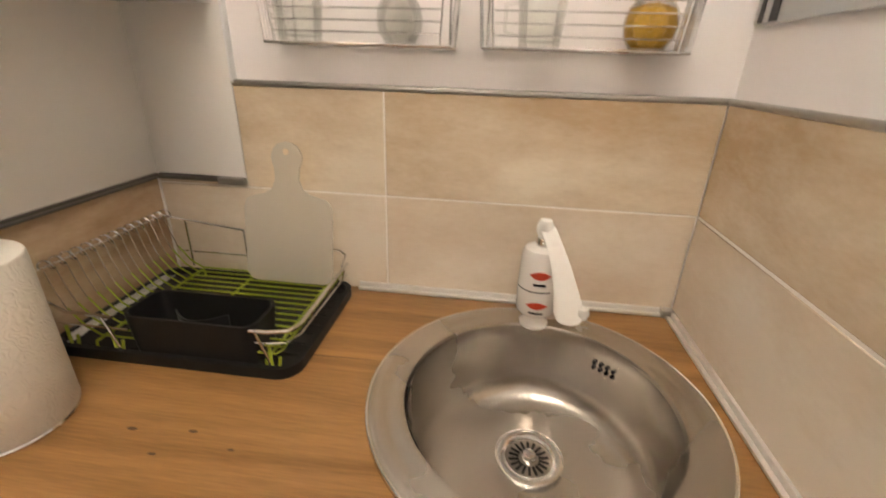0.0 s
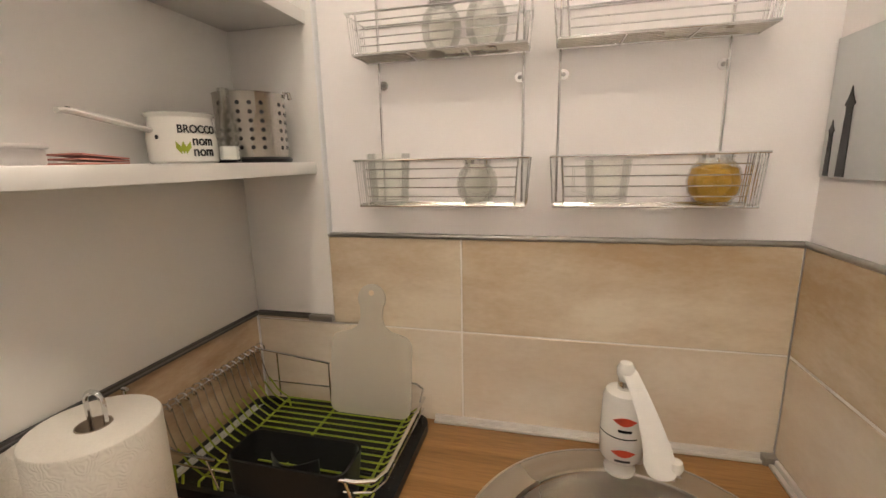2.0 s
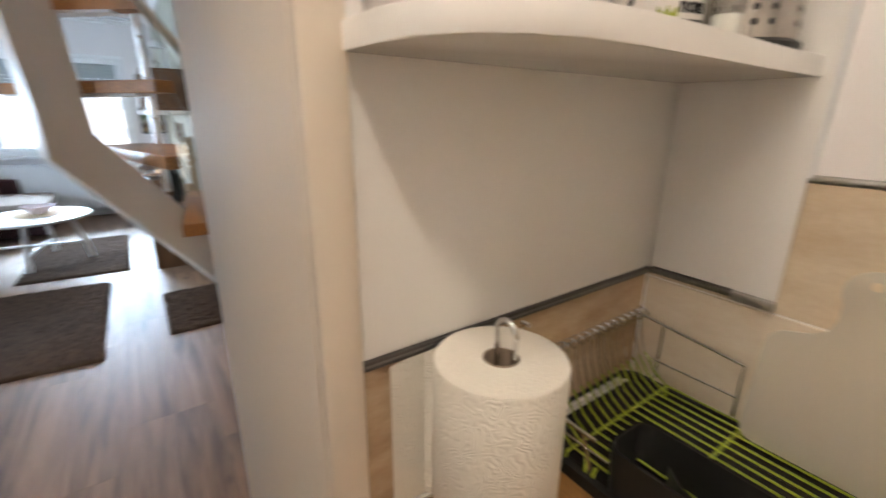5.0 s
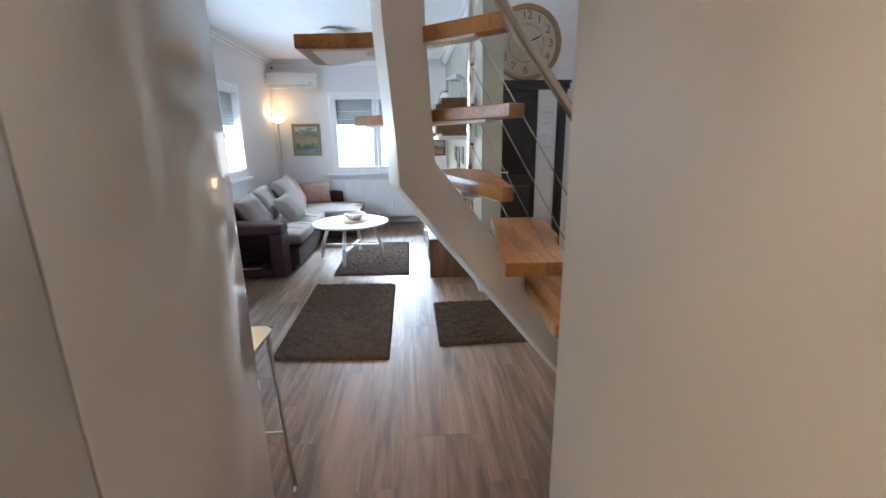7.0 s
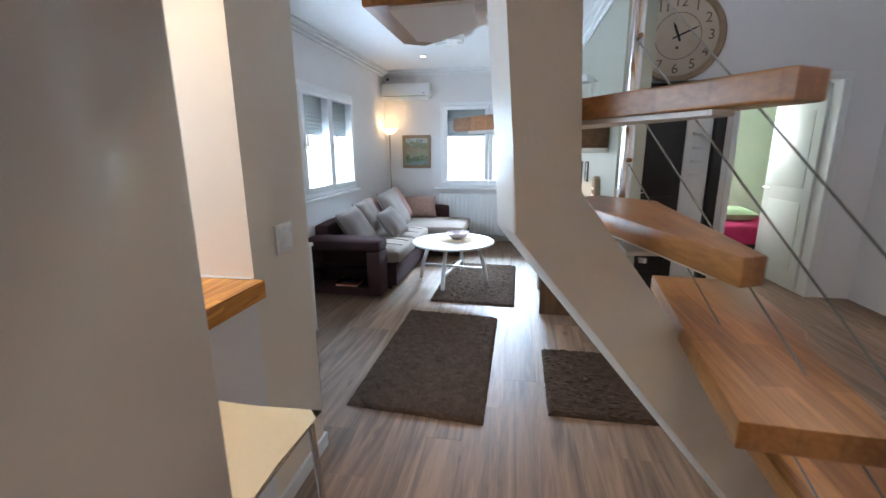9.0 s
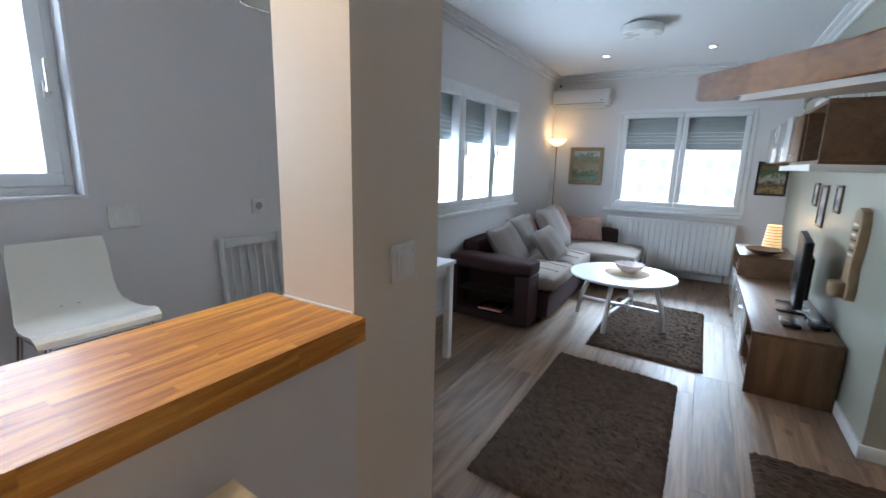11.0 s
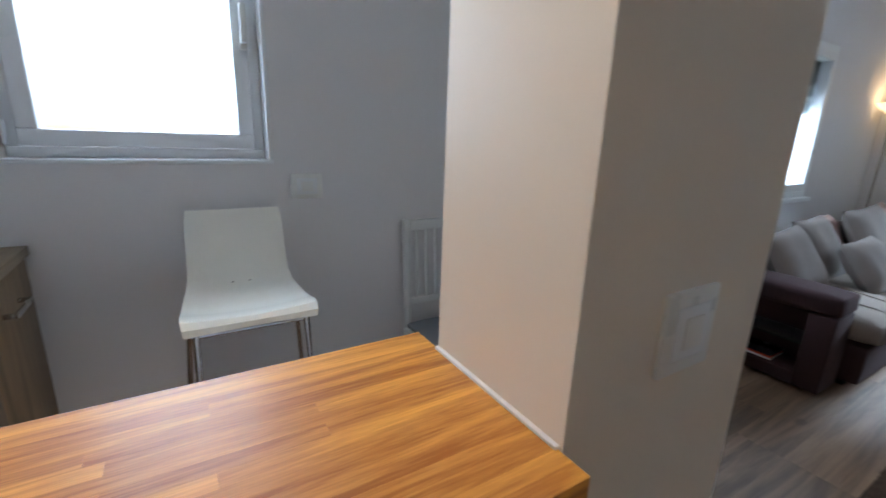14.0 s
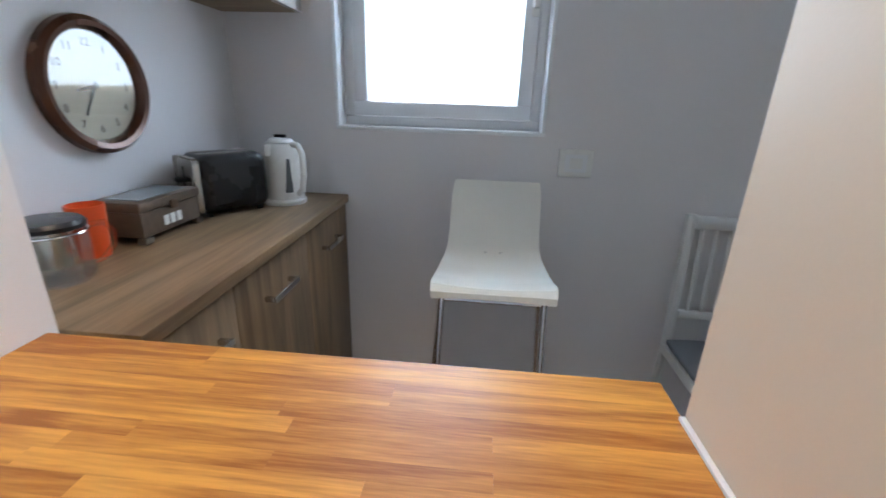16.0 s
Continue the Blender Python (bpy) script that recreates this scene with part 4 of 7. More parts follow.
part("tray_rib", bm, DARK, rack)
for i in range(15):
    y = -0.135 + i * 0.0185
    part("wire", tube([(-0.172, y, 0.075), (-0.150, y, 0.045), (-0.125, y, 0.030), (0.175, y, 0.030), (0.190, y, 0.042), (0.196, y, 0.052)], 0.0018, 6), GREENW, rack, "lime green coated wire")
for x in (-0.125, 0.0, 0.165):
    part("cross_wire", tube([(x, -0.150, 0.006), (x, -0.146, 0.026), (x, 0.125, 0.026), (x, 0.128, 0.006)], 0.0026, 6), GREENW, rack, "lime green coated wire")
for i in range(15):
    y = -0.135 + i * 0.0185
    part("plate_hoop", tube([(-0.172, y, 0.070), (-0.184, y, 0.105), (-0.191, y, 0.140)], 0.0010, 6), STEEL, rack)
    pts = []
    for k in range(12):
        a = radians(200 - k * 32)
        pts.append((-0.192 + 0.009 * math.cos(a), y + 0.016 * k / 11, 0.146 + 0.010 * math.sin(a)))
    part("rail_coil", tube(pts, 0.0017, 6), CHROME, rack)
part("side_rail", tube([(-0.197, -0.148, 0.143), (-0.197, 0.128, 0.143)], 0.0018, 6), CHROME, rack)
rail = [(-0.197, 0.128, 0.143), (-0.188, 0.131, 0.140), (-0.02, 0.131, 0.122)]
part("back_rail", tube(rail + [(-0.02, 0.131, 0.030)], 0.0024, 6), CHROME, rack)
part("back_rail", tube([(0.155, 0.131, 0.030), (0.155, 0.131, 0.094), (0.185, 0.131, 0.094), (0.203, 0.120, 0.090), (0.205, 0.09, 0.078)], 0.0024, 6), CHROME, rack)
part("back_wire", tube([(-0.175, 0.128, 0.065), (-0.02, 0.130, 0.065)], 0.0016, 6), CHROME, rack)
part("back_post", tube([(-0.150, 0.131, 0.136), (-0.150, 0.130, 0.030)], 0.0020, 6), CHROME, rack)
part("right_rail", tube([(0.205, 0.120, 0.070), (0.203, -0.10, 0.066), (0.195, -0.128, 0.070), (0.170, -0.142, 0.074), (0.100, -0.148, 0.078)], 0.0034, 8), CHROME, rack)
part("right_wire", tube([(0.203, 0.118, 0.046), (0.201, -0.10, 0.046), (0.190, -0.126, 0.046), (0.160, -0.138, 0.050), (0.09, -0.144, 0.054)], 0.0018, 6), CHROME, rack)
for y in (0.11, 0.03, -0.05):
    part("right_post", tube([(0.204, y, 0.070), (0.194, y, 0.030)], 0.0016, 6), CHROME, rack)
part("front_rail", tube([(-0.197, -0.148, 0.143), (-0.196, -0.150, 0.100), (-0.16, -0.150, 0.080), (-0.08, -0.150, 0.078)], 0.0030, 8), CHROME, rack)
part("front_wire", tube([(-0.18, -0.148, 0.056), (-0.06, -0.148, 0.056)], 0.0018, 6), CHROME, rack)
for x in (-0.10, 0.155):
    part("front_post", tube([(x, -0.150, 0.078), (x + 0.02, -0.148, 0.012)], 0.0022, 6), CHROME, rack)
for x in (-0.165, -0.085, 0.18):
    part("foot_loop", tube([(x - 0.008, -0.146, 0.05), (x - 0.006, -0.148, 0.016), (x, -0.150, 0.008), (x + 0.006, -0.148, 0.016), (x + 0.008, -0.146, 0.034)], 0.0026, 6), GREENW, rack, "lime green coated wire foot")
hold = thing("cutlery_holder", (-0.838, -0.270, TOP + 0.006), "dark plastic cutlery holder hung in the dish rack", "cutlery holder")
bm = bmesh.new()
lo_o, hi_o, hi_i, lo_i = rounded(-0.102, 0.102, -0.044, 0.036, 0.018), rounded(-0.110, 0.110, -0.047, 0.042, 0.022), rounded(-0.106, 0.106, -0.043, 0.038, 0.019), rounded(-0.098, 0.098, -0.04, 0.032, 0.016)
vs = [[bm.verts.new((x, y, z)) for x, y in o] for o, z in ((lo_o, 0.0), (hi_o, 0.078), (hi_i, 0.078), (lo_i, 0.010))]
for a, b in zip(vs, vs[1:]):
    for i in range(len(a)):
        bm.faces.new((a[i], a[(i + 1) % len(a)], b[(i + 1) % len(a)], b[i]))
bm.faces.new(vs[0])
bm.faces.new(vs[-1])
part("box", bm, DARK, hold)
part("divider", prism([(-0.045 + 0.09 * k / 10, -0.002 - 0.026 * math.sin(math.pi * k / 10)) for k in range(11)] + [(0.045 - 0.09 * k / 10, -0.005 - 0.026 * math.sin(math.pi * (10 - k) / 10)) for k in range(11)], 0.011, 0.070), DARK, hold)

board_pts = []
for cx, cy, a0, a1, r in ((0.070, 0.020, 270, 360, 0.021), (0.066, 0.150, 0, 85, 0.025)):
    board_pts += [(cx + r * math.cos(radians(a0 + (a1 - a0) * i / 6)), cy + r * math.sin(radians(a0 + (a1 - a0) * i / 6))) for i in range(7)]
board_pts += [(0.045, 0.180), (0.030, 0.190), (0.023, 0.208), (0.024, 0.230)]
board_pts += [(0.031 * math.cos(radians(-20 + 110 * i / 6)), 0.250 + 0.031 * math.sin(radians(-20 + 110 * i / 6))) for i in range(7)]
board_pts += [(-x, y) for x, y in reversed(board_pts)]
board = part("cutting_board", prism(board_pts, -0.003, 0.003, 0.001), FROST, None)
board.matrix_world = Matrix.Translation((-0.789, -0.072, 0.992)) @ Matrix.Rotation(radians(90 - 10), 4, "X")
tagged(board, "translucent pale plastic cutting board leaning on the tiles", "cutting board")
part("hanging_hole", lathe([(0.0, -0.0036), (0.006, -0.0036), (0.006, 0.0036), (0.0, 0.0036)], 16, (0, 0.262, 0)), TILE, board)

# ---- kitchen: paper towel ----
roll = thing("paper_towel_roll", (-1.003, -0.455, TOP), "white embossed paper towel roll on a chrome holder", "paper towel")
bm = bmesh.new()
prof = [(0.021, 0.008), (0.0745, 0.008), (0.076, 0.010), (0.076, 0.228), (0.0745, 0.231), (0.021, 0.231), (0.021, 0.008)]
add_lathe(bm, prof, 56, caps=False)
part("paper", bm, PAPER, roll)
part("roll_end", lathe([(0.0215, 0.2312), (0.074, 0.2312), (0.074, 0.2318), (0.0215, 0.2318)], 48, caps=False), CARDEND, roll)
bm = bmesh.new()
sheet = []
for i in range(9):
    a = radians(150 + i * 8)
    sheet.append((0.0765 * math.cos(a), 0.0765 * math.sin(a)))
sheet += [(-0.0735, -0.055), (-0.074, -0.080), (-0.070, -0.102)]
lo = [bm.verts.new((x, y, 0.009)) for x, y in sheet]
hi = [bm.verts.new((x, y, 0.212 + 0.018 * min(1.0, i / 9.0) * (1 if i < 9 else 0.4))) for i, (x, y) in enumerate(sheet)]
for i in range(len(sheet) - 1):
    bm.faces.new((lo[i], lo[i + 1], hi[i + 1], hi[i]))
r_ = bmesh.ops.extrude_face_region(bm, geom=bm.faces[:])
bmesh.ops.translate(bm, vec=(0.0006, 0.0008, 0), verts=[g for g in r_["geom"] if isinstance(g, bmesh.types.BMVert)])
part("loose_sheet", bm, PAPER, roll)
part("core", lathe([(0.0205, 0.009), (0.0205, 0.232), (0.019, 0.232), (0.019, 0.009)], 32), mat("brown_card", (0.32, 0.25, 0.18), 0.9), roll)
part("base_ring", tube([(0.072 * math.cos(2 * math.pi * i / 40), 0.072 * math.sin(2 * math.pi * i / 40), 0.004) for i in range(40)], 0.0035, 8, True), CHROME, roll)
part("base_bar", tube([(-0.072, 0, 0.004), (0.072, 0, 0.004)], 0.003, 8), CHROME, roll)
loop = [(-0.013, 0.006, 0.006), (-0.014, 0.006, 0.235)] + [(-0.0155 * math.cos(math.pi * i / 10), 0.006, 0.258 + 0.017 * math.sin(math.pi * i / 10)) for i in range(11)] + [(0.014, 0.006, 0.235), (0.013, 0.006, 0.006)]
part("holder_loop", tube(loop, 0.0032, 8), CHROME, roll)
part("tension_arm", tube([(-0.03, 0.070, 0.006), (-0.045, 0.078, 0.02), (-0.045, 0.078, 0.225), (-0.040, 0.075, 0.236), (-0.028, 0.072, 0.238)], 0.003, 8), CHROME, roll)

# ---- kitchen: things on the shelf ----
ZS = 1.5243
pot = thing("enamel_pot", (-1.006, -0.243, ZS), "white enamel milk pot with long handle and printed lettering", "pot")
ENAMEL = mat("white_enamel", (0.80, 0.78, 0.73), 0.15, vary=0.02, clear=0.5)
pb = part("body", lathe([(0.0, 0.0), (0.046, 0.0), (0.050, 0.004), (0.0505, 0.040), (0.046, 0.062), (0.045, 0.070), (0.050, 0.076), (0.048, 0.0775), (0.043, 0.073), (0.047, 0.040), (0.046, 0.006), (0.0, 0.004)], 40), ENAMEL, pot)
bm = bmesh.new()
hpath = [(-0.012, -0.044, 0.050, 0.0085), (-0.018, -0.075, 0.056, 0.0075), (-0.026, -0.115, 0.064, 0.0065), (-0.030, -0.140, 0.069, 0.0075), (-0.032, -0.152, 0.070, 0.0080), (-0.033, -0.158, 0.069, 0.0050)]
rings = [[bm.verts.new((x + w * math.cos(2 * math.pi * k / 12), y, z + 0.0040 * math.sin(2 * math.pi * k / 12))) for k in range(12)] for x, y, z, w in hpath]
for a, b in zip(rings, rings[1:]):
    for k in range(12):
        bm.faces.new((a[k], a[(k + 1) % 12], b[(k + 1) % 12], b[k]))
bm.faces.new(rings[0])
bm.faces.new(rings[-1])
part("handle", bm, ENAMEL, pot)
part("handle_hole", lathe([(0.0, 0.0735), (0.0035, 0.0735), (0.0035, 0.0742), (0.0, 0.0742)], 10, (-0.0305, -0.146, 0.0)), BLACK, pot)
part("rivet", lathe([(0.0, 0.0), (0.0035, 0.0), (0.0, 0.002)], 10, (0.002, -0.0505, 0.040), "Y"), BLACK, pot)


def wrap_print(me, radius, turn, z):
    """Bends flat printing round an upright body, its middle at an angle from local -y."""
    for v in me.vertices:
        a_ = radians(turn - 90) + v.co.x / radius
        v.co = Vector(((radius + v.co.z) * math.cos(a_), (radius + v.co.z) * math.sin(a_), z + v.co.y))


for body, size, turn, z in (("BROCCO", 0.0165, 70, 0.051), ("nom", 0.0215, 76, 0.034), ("nom", 0.0215, 76, 0.018)):
    o_ = text_part("lettering", body, size, Matrix.Diagonal((0.85, 1.0, 1.0, 1.0)), BLACK, pb, bold=0.0004)
    wrap_print(o_.data, 0.0512, turn, z)
bm = bmesh.new()
for sd in (-1, 0, 1):
    add_prism(bm, [(sd * 0.003, 0.0), (0.004 + sd * 0.006, 0.010), (sd * 0.010, 0.020), (-0.004 + sd * 0.006, 0.009)], 0, 0.0008)
o_ = part("leaf_print", bm, GREENW, pb)
wrap_print(o_.data, 0.0512, 44, 0.014)

tin = thing("utensil_holder", (-0.968, -0.120, ZS), "perforated stainless steel utensil holder on a dark foot", "utensil holder")
part("foot", lathe([(0.0, 0.0), (0.066, 0.0), (0.067, 0.006), (0.062, 0.010), (0.0, 0.010)], 40), DARK, tin)
part("drum", lathe([(0.0605, 0.010), (0.0605, 0.118), (0.062, 0.120), (0.060, 0.121), (0.0585, 0.118), (0.0585, 0.012), (0.0, 0.012)], 48), STEEL, tin)
bm = bmesh.new()
for j in range(6):
    for i in range(20):
        if i % 7 in (5, 6):
            continue
        a = 2 * math.pi * i / 20
        c = (0.0606 * math.cos(a), 0.0606 * math.sin(a), 0.026 + j * 0.0150)
        q = [Vector(c) + 0.0038 * (math.cos(t_) * Vector((-math.sin(a), math.cos(a), 0)) + math.sin(t_) * Vector((0, 0, 1))) for t_ in [2 * math.pi * k / 8 for k in range(8)]]
        f1 = [bm.verts.new(p + Vector((math.cos(a), math.sin(a), 0)) * 0.0004) for p in q]
        f0 = [bm.verts.new(p - Vector((math.cos(a), math.sin(a), 0)) * 0.0003) for p in q]
        bm.faces.new(f1)
        for k in range(8):
            bm.faces.new((f0[k], f0[(k + 1) % 8], f1[(k + 1) % 8], f1[k]))
tagged(part("perforation", bm, BLACK, tin), kind="stuff")
part("hook_tab", tube([(0.050, 0.03, 0.116), (0.052, 0.032, 0.126), (0.058, 0.036, 0.126), (0.060, 0.038, 0.114)], 0.004, 8), STEEL, tin)

bottle = thing("glass_bottle", (-0.938, -0.222, ZS), "small ribbed glass bottle holding white salt", "bottle")
part("glass", lathe([(0.0, 0.0), (0.0165, 0.0), (0.0175, 0.006), (0.0165, 0.03), (0.0190, 0.05), (0.0165, 0.068), (0.009, 0.090), (0.0075, 0.105), (0.009, 0.108), (0.0085, 0.116), (0.0055, 0.116), (0.0055, 0.09), (0.0140, 0.066), (0.0160, 0.05), (0.0145, 0.03), (0.0150, 0.005), (0.0, 0.004)], 24), GLASS, bottle)
part("salt", lathe([(0.0, 0.0045), (0.0143, 0.0055), (0.0138, 0.026), (0.0, 0.024)], 20), WHITEP, bottle)

packet = thing("matchbook_packet", (-1.025, -0.385, ZS), "open red and white checked paper packet", "packet")
bm = bmesh.new()
for k in range(3):
    vs = [bm.verts.new(v) for v in ((-0.03, -0.035 + k * 0.004, 0.001 + k * 0.006), (0.03, -0.035 + k * 0.004, 0.001 + k * 0.006), (0.03, 0.035, 0.001 + k * 0.003), (-0.03, 0.035, 0.001 + k * 0.003))]
    bm.faces.new(vs)
    r_ = bmesh.ops.extrude_face_region(bm, geom=[f for f in bm.faces if set(f.verts) == set(vs)])
    bmesh.ops.translate(bm, vec=(0, 0, 0.002), verts=[g for g in r_["geom"] if isinstance(g, bmesh.types.BMVert)])
part("card", bm, mat("red_checked_card", (0.55, 0.22, 0.18), 0.6, vary=0.5, scale=70), packet)

tub = thing("food_container", (-1.03, -0.515, ZS), "shallow pale pink translucent plastic container with lid", "container")
PINKTUB = mat("pale_pink_plastic", (0.74, 0.69, 0.66), 0.35, vary=0.03, transmit=0.2)
part("base", prism(rounded(-0.055, 0.055, -0.055, 0.055, 0.012), 0.0, 0.018, 0.003), PINKTUB, tub)
part("lid", prism(rounded(-0.058, 0.058, -0.058, 0.058, 0.013), 0.0182, 0.024, 0.002), PINKTUB, tub)
mug = thing("striped_mug", (-0.945, -0.085, 1.8123), "white mug with black zebra stripes on the upper shelf", "mug")
part("body", lathe([(0.0, 0.0), (0.034, 0.0), (0.036, 0.004), (0.037, 0.08), (0.034, 0.08), (0.033, 0.006), (0.0, 0.005)], 32), ENAMEL, mug)
for k in range(8):
    part("stripe", curved_bar(0.0374, 200 + k * 18, 214 + k * 18, 0.006 + 0.008 * (k % 3), 0.034 + 0.014 * (k % 3), 6, True), BLACK, mug)


# ---- kitchen: wire baskets on the wall ----
def wire_basket(x0, x1, z0, z1, posts):
    w = thing("wire_basket_rack", ((x0 + x1) / 2, 0, z0), "chrome wire basket rack screwed to the white wall", "wire basket", "wall basket racks")
    hx = (x1 - x0) / 2
    r1, r2 = 0.0022, 0.0012
    for lvl, (b, t) in enumerate(((0.0, 0.084), (z1, z1 + 0.066))):
        i = 0.006
        part("rim", tube([(-hx, -0.004, t), (-hx, -0.084, t), (hx, -0.084, t), (hx, -0.004, t)], r1, 8, True), CHROME, w)
        part("base_frame", tube([(-hx + i, -0.006, b), (-hx + i, -0.078, b), (hx - i, -0.078, b), (hx - i, -0.006, b)], r1, 8, True), CHROME, w)
        for k in range(1, 5):
            z = b + (t - b) * k / 5
            o = i * (1 - k / 5)
            part("front_wire", tube([(-hx + o + 0.02, -0.078 - 0.006 * k / 5, z), (hx - o - 0.02, -0.078 - 0.006 * k / 5, z)], r2, 6), CHROME, w)
        for s in (-1, 1):
            part("front_post", tube([(s * (hx - i - 0.018), -0.0795, b), (s * (hx - 0.018), -0.0845, t)], r1 * 0.8, 6), CHROME, w)
            for k in range(8):
                y = -0.010 - k * 0.0096
                part("side_wire", tube([(s * (hx - i), y, b), (s * hx, y, t)], r2, 5), CHROME, w)
        for k in range(1, 7):
            y = -0.006 - k * 0.0103
            part("base_wire", tube([(-hx + i, y, b), (hx - i, y, b)], r2, 5), STEEL, w)
        for k in range(1, 3):
            part("base_cross", tube([(-hx + i + (2 * hx - 2 * i) * k / 3, -0.006, b - 0.002), (-hx + i + (2 * hx - 2 * i) * k / 3, -0.078, b - 0.002)], r1 * 0.8, 6), CHROME, w)
    xc = (x0 + x1) / 2
    for x in posts:
        part("hanger", tube([(x - xc, -0.0055, 0.0), (x - xc, -0.0055, z1 + 0.30)], 0.0027, 8), CHROME, w)
        s = 1 if x < xc else -1
        ear = part("screw_plate", lathe([(0.0, 0.0005), (0.0085, 0.0005), (0.0085, 0.003), (0.0, 0.003)], 18, (x - xc + s * 0.007, 0, 1.666 - z0), "Y"), CHROME, w)
        part("screw", lathe([(0.0, 0.003), (0.004, 0.003), (0.003, 0.005), (0.0, 0.005)], 12, (x - xc + s * 0.007, 0, 1.666 - z0), "Y"), ALU, ear)
    return w


wire_basket(-0.785, -0.465, 1.440, 0.268, (-0.757, -0.481))
wire_basket(-0.430, -0.110, 1.440, 0.268, (-0.418, -0.153))


def round_jar(x, z, r, h, label, fill=None, lid=CHROME, y=-0.044):
    j = thing("glass_jar", (x, y, z + 0.0015), label, "jar", "storage jars")
    part("glass", lathe([(0.0, 0.0), (r * 0.62, 0.0), (r * 0.92, h * 0.22), (r, h * 0.45), (r * 0.88, h * 0.70), (r * 0.62, h * 0.86), (r * 0.60, h * 0.90), (r * 0.55, h * 0.90), (r * 0.57, h * 0.85), (r * 0.82, h * 0.69), (r * 0.945, h * 0.45), (r * 0.87, h * 0.23), (r * 0.58, 0.004), (0.0, 0.004)], 32, caps=False), GLASS, j)
    part("lid", lathe([(0.0, h * 0.902), (r * 0.66, h * 0.902), (r * 0.67, h * 0.99), (r * 0.6, h), (0.0, h)], 28), lid, j)
    if fill:
        part("content", lathe([(0.0, 0.004), (r * 0.55, 0.0045), (r * 0.845, h * 0.23), (r * 0.925, h * 0.45), (r * 0.80, h * 0.69), (r * 0.3, h * 0.78), (0.0, h * 0.76)], 28), fill, j, "yellow dried pasta")
    return j


def glass_cup(x, z, r, h, label, handle=False, y=-0.044):
    g = thing("drinking_glass", (x, y, z + 0.0015), label, "glass", "glasses in the baskets")
    part("glass", lathe([(0.0, 0.0), (r * 0.8, 0.0), (r * 0.85, 0.004), (r, h), (r - 0.0025, h), (r * 0.85 - 0.0025, 0.010), (r * 0.6, 0.007), (0.0, 0.007)], 32, caps=False), GLASS, g)
    if handle:
        part("handle", tube([(-r * 0.95, 0, h * 0.85), (-r * 1.45, 0, h * 0.8), (-r * 1.45, 0, h * 0.3), (-r * 0.88, 0, h * 0.22)], 0.003, 8), GLASS, g)
    return g


round_jar(-0.560, 1.4405, 0.0385, 0.080, "empty round glass jar with a metal lid")
round_jar(-0.170, 1.4405, 0.0405, 0.083, "round glass jar full of yellow pasta with metal lid", PASTA)
round_jar(-0.622, 1.7085, 0.036, 0.085, "empty round glass jar with a metal lid")
round_jar(-0.543, 1.7085, 0.037, 0.092, "empty round glass jar with a metal lid")
glass_cup(-0.7315, 1.4405, 0.042, 0.094, "tall clear drinking glass in the wire basket")
glass_cup(-0.334, 1.4405, 0.0385, 0.075, "clear glass measuring cup with a handle", True)

plaque = thing("tower_picture", (-0.009, -0.012, 1.483), "pale frameless picture of two dark towers", "picture")
part("panel", box(0.0, 0.008, -0.42, 0.0, 0.0, 0.207, 0.001), mat("pale_blue_print", (0.62, 0.64, 0.64), 0.4, vary=0.03), plaque)
for y, h_, w_ in ((-0.018, 0.085, 0.008), (-0.052, 0.130, 0.013)):
    bm = prism([(-w_ * 0.8, 0.0), (w_ * 0.8, 0.0), (w_ * 0.55, h_ * 0.7), (w_ * 0.6, h_ * 0.78), (w_ * 0.9, h_ * 0.80), (w_ * 0.3, h_ * 0.90), (0, h_), (-w_ * 0.3, h_ * 0.90), (-w_ * 0.9, h_ * 0.80), (-w_ * 0.6, h_ * 0.78), (-w_ * 0.55, h_ * 0.7)], 0, 0.0012)
    bmesh.ops.transform(bm, matrix=Matrix.Translation((-0.0003, y, 0.002)) @ Matrix.Rotation(radians(-90), 4, "Z") @ Matrix.Rotation(radians(90), 4, "X"), verts=bm.verts)
    part("tower", bm, BLACK, plaque)

# tall glossy cupboard beside the passage
tall = thing("tall_cupboard", (-1.60, -1.62, 0), "tall white high-gloss kitchen cupboard", "cupboard")
part("body", box(-0.55, 0.55, -0.255, 0.25, 0.0, 2.40, 0.003), GLOSS, tall)
part("door", box(-0.552, -0.002, 0.252, 0.272, 0.09, 2.398, 0.003), GLOSS, tall)
part("door", box(0.002, 0.552, 0.252, 0.272, 0.09, 2.398, 0.003), GLOSS, tall)

# ---- bar and dining corner ----
bar = thing("bar_counter", (-3.018, -2.228, 0.9405), "thick oiled oak bar counter of glued staves", "bar counter")
random.seed(11)
rows_ = 16
sw_ = 0.390 / rows_
for r_ in range(rows_):
    x_ = 0.0
    while x_ < 0.866:
        l_ = min(random.choice((0.22, 0.34, 0.46, 0.60)), 0.866 - x_)
        if 0.866 - x_ - l_ < 0.08:
            l_ = 0.866 - x_
        o_ = part("stave", box(0, l_ - 0.0001, 0, sw_ - 0.0001, 0, 0.0645), BARW, bar)
        o_.location = (x_, r_ * sw_, 0)
        x_ += l_
tagged(part("trim_bar_seal_pier", box(-3.019, -3.012, -2.158, -1.884, 1.0055, 1.011, 0.001), PVC, None), "white sealant line along the bar", "trim", kind="structure")
tagged(part("trim_bar_seal_wall", box(-2.158, -2.151, -2.158, -1.884, 1.0055, 1.011, 0.001), PVC, None), "white sealant line along the bar", "trim", kind="structure")


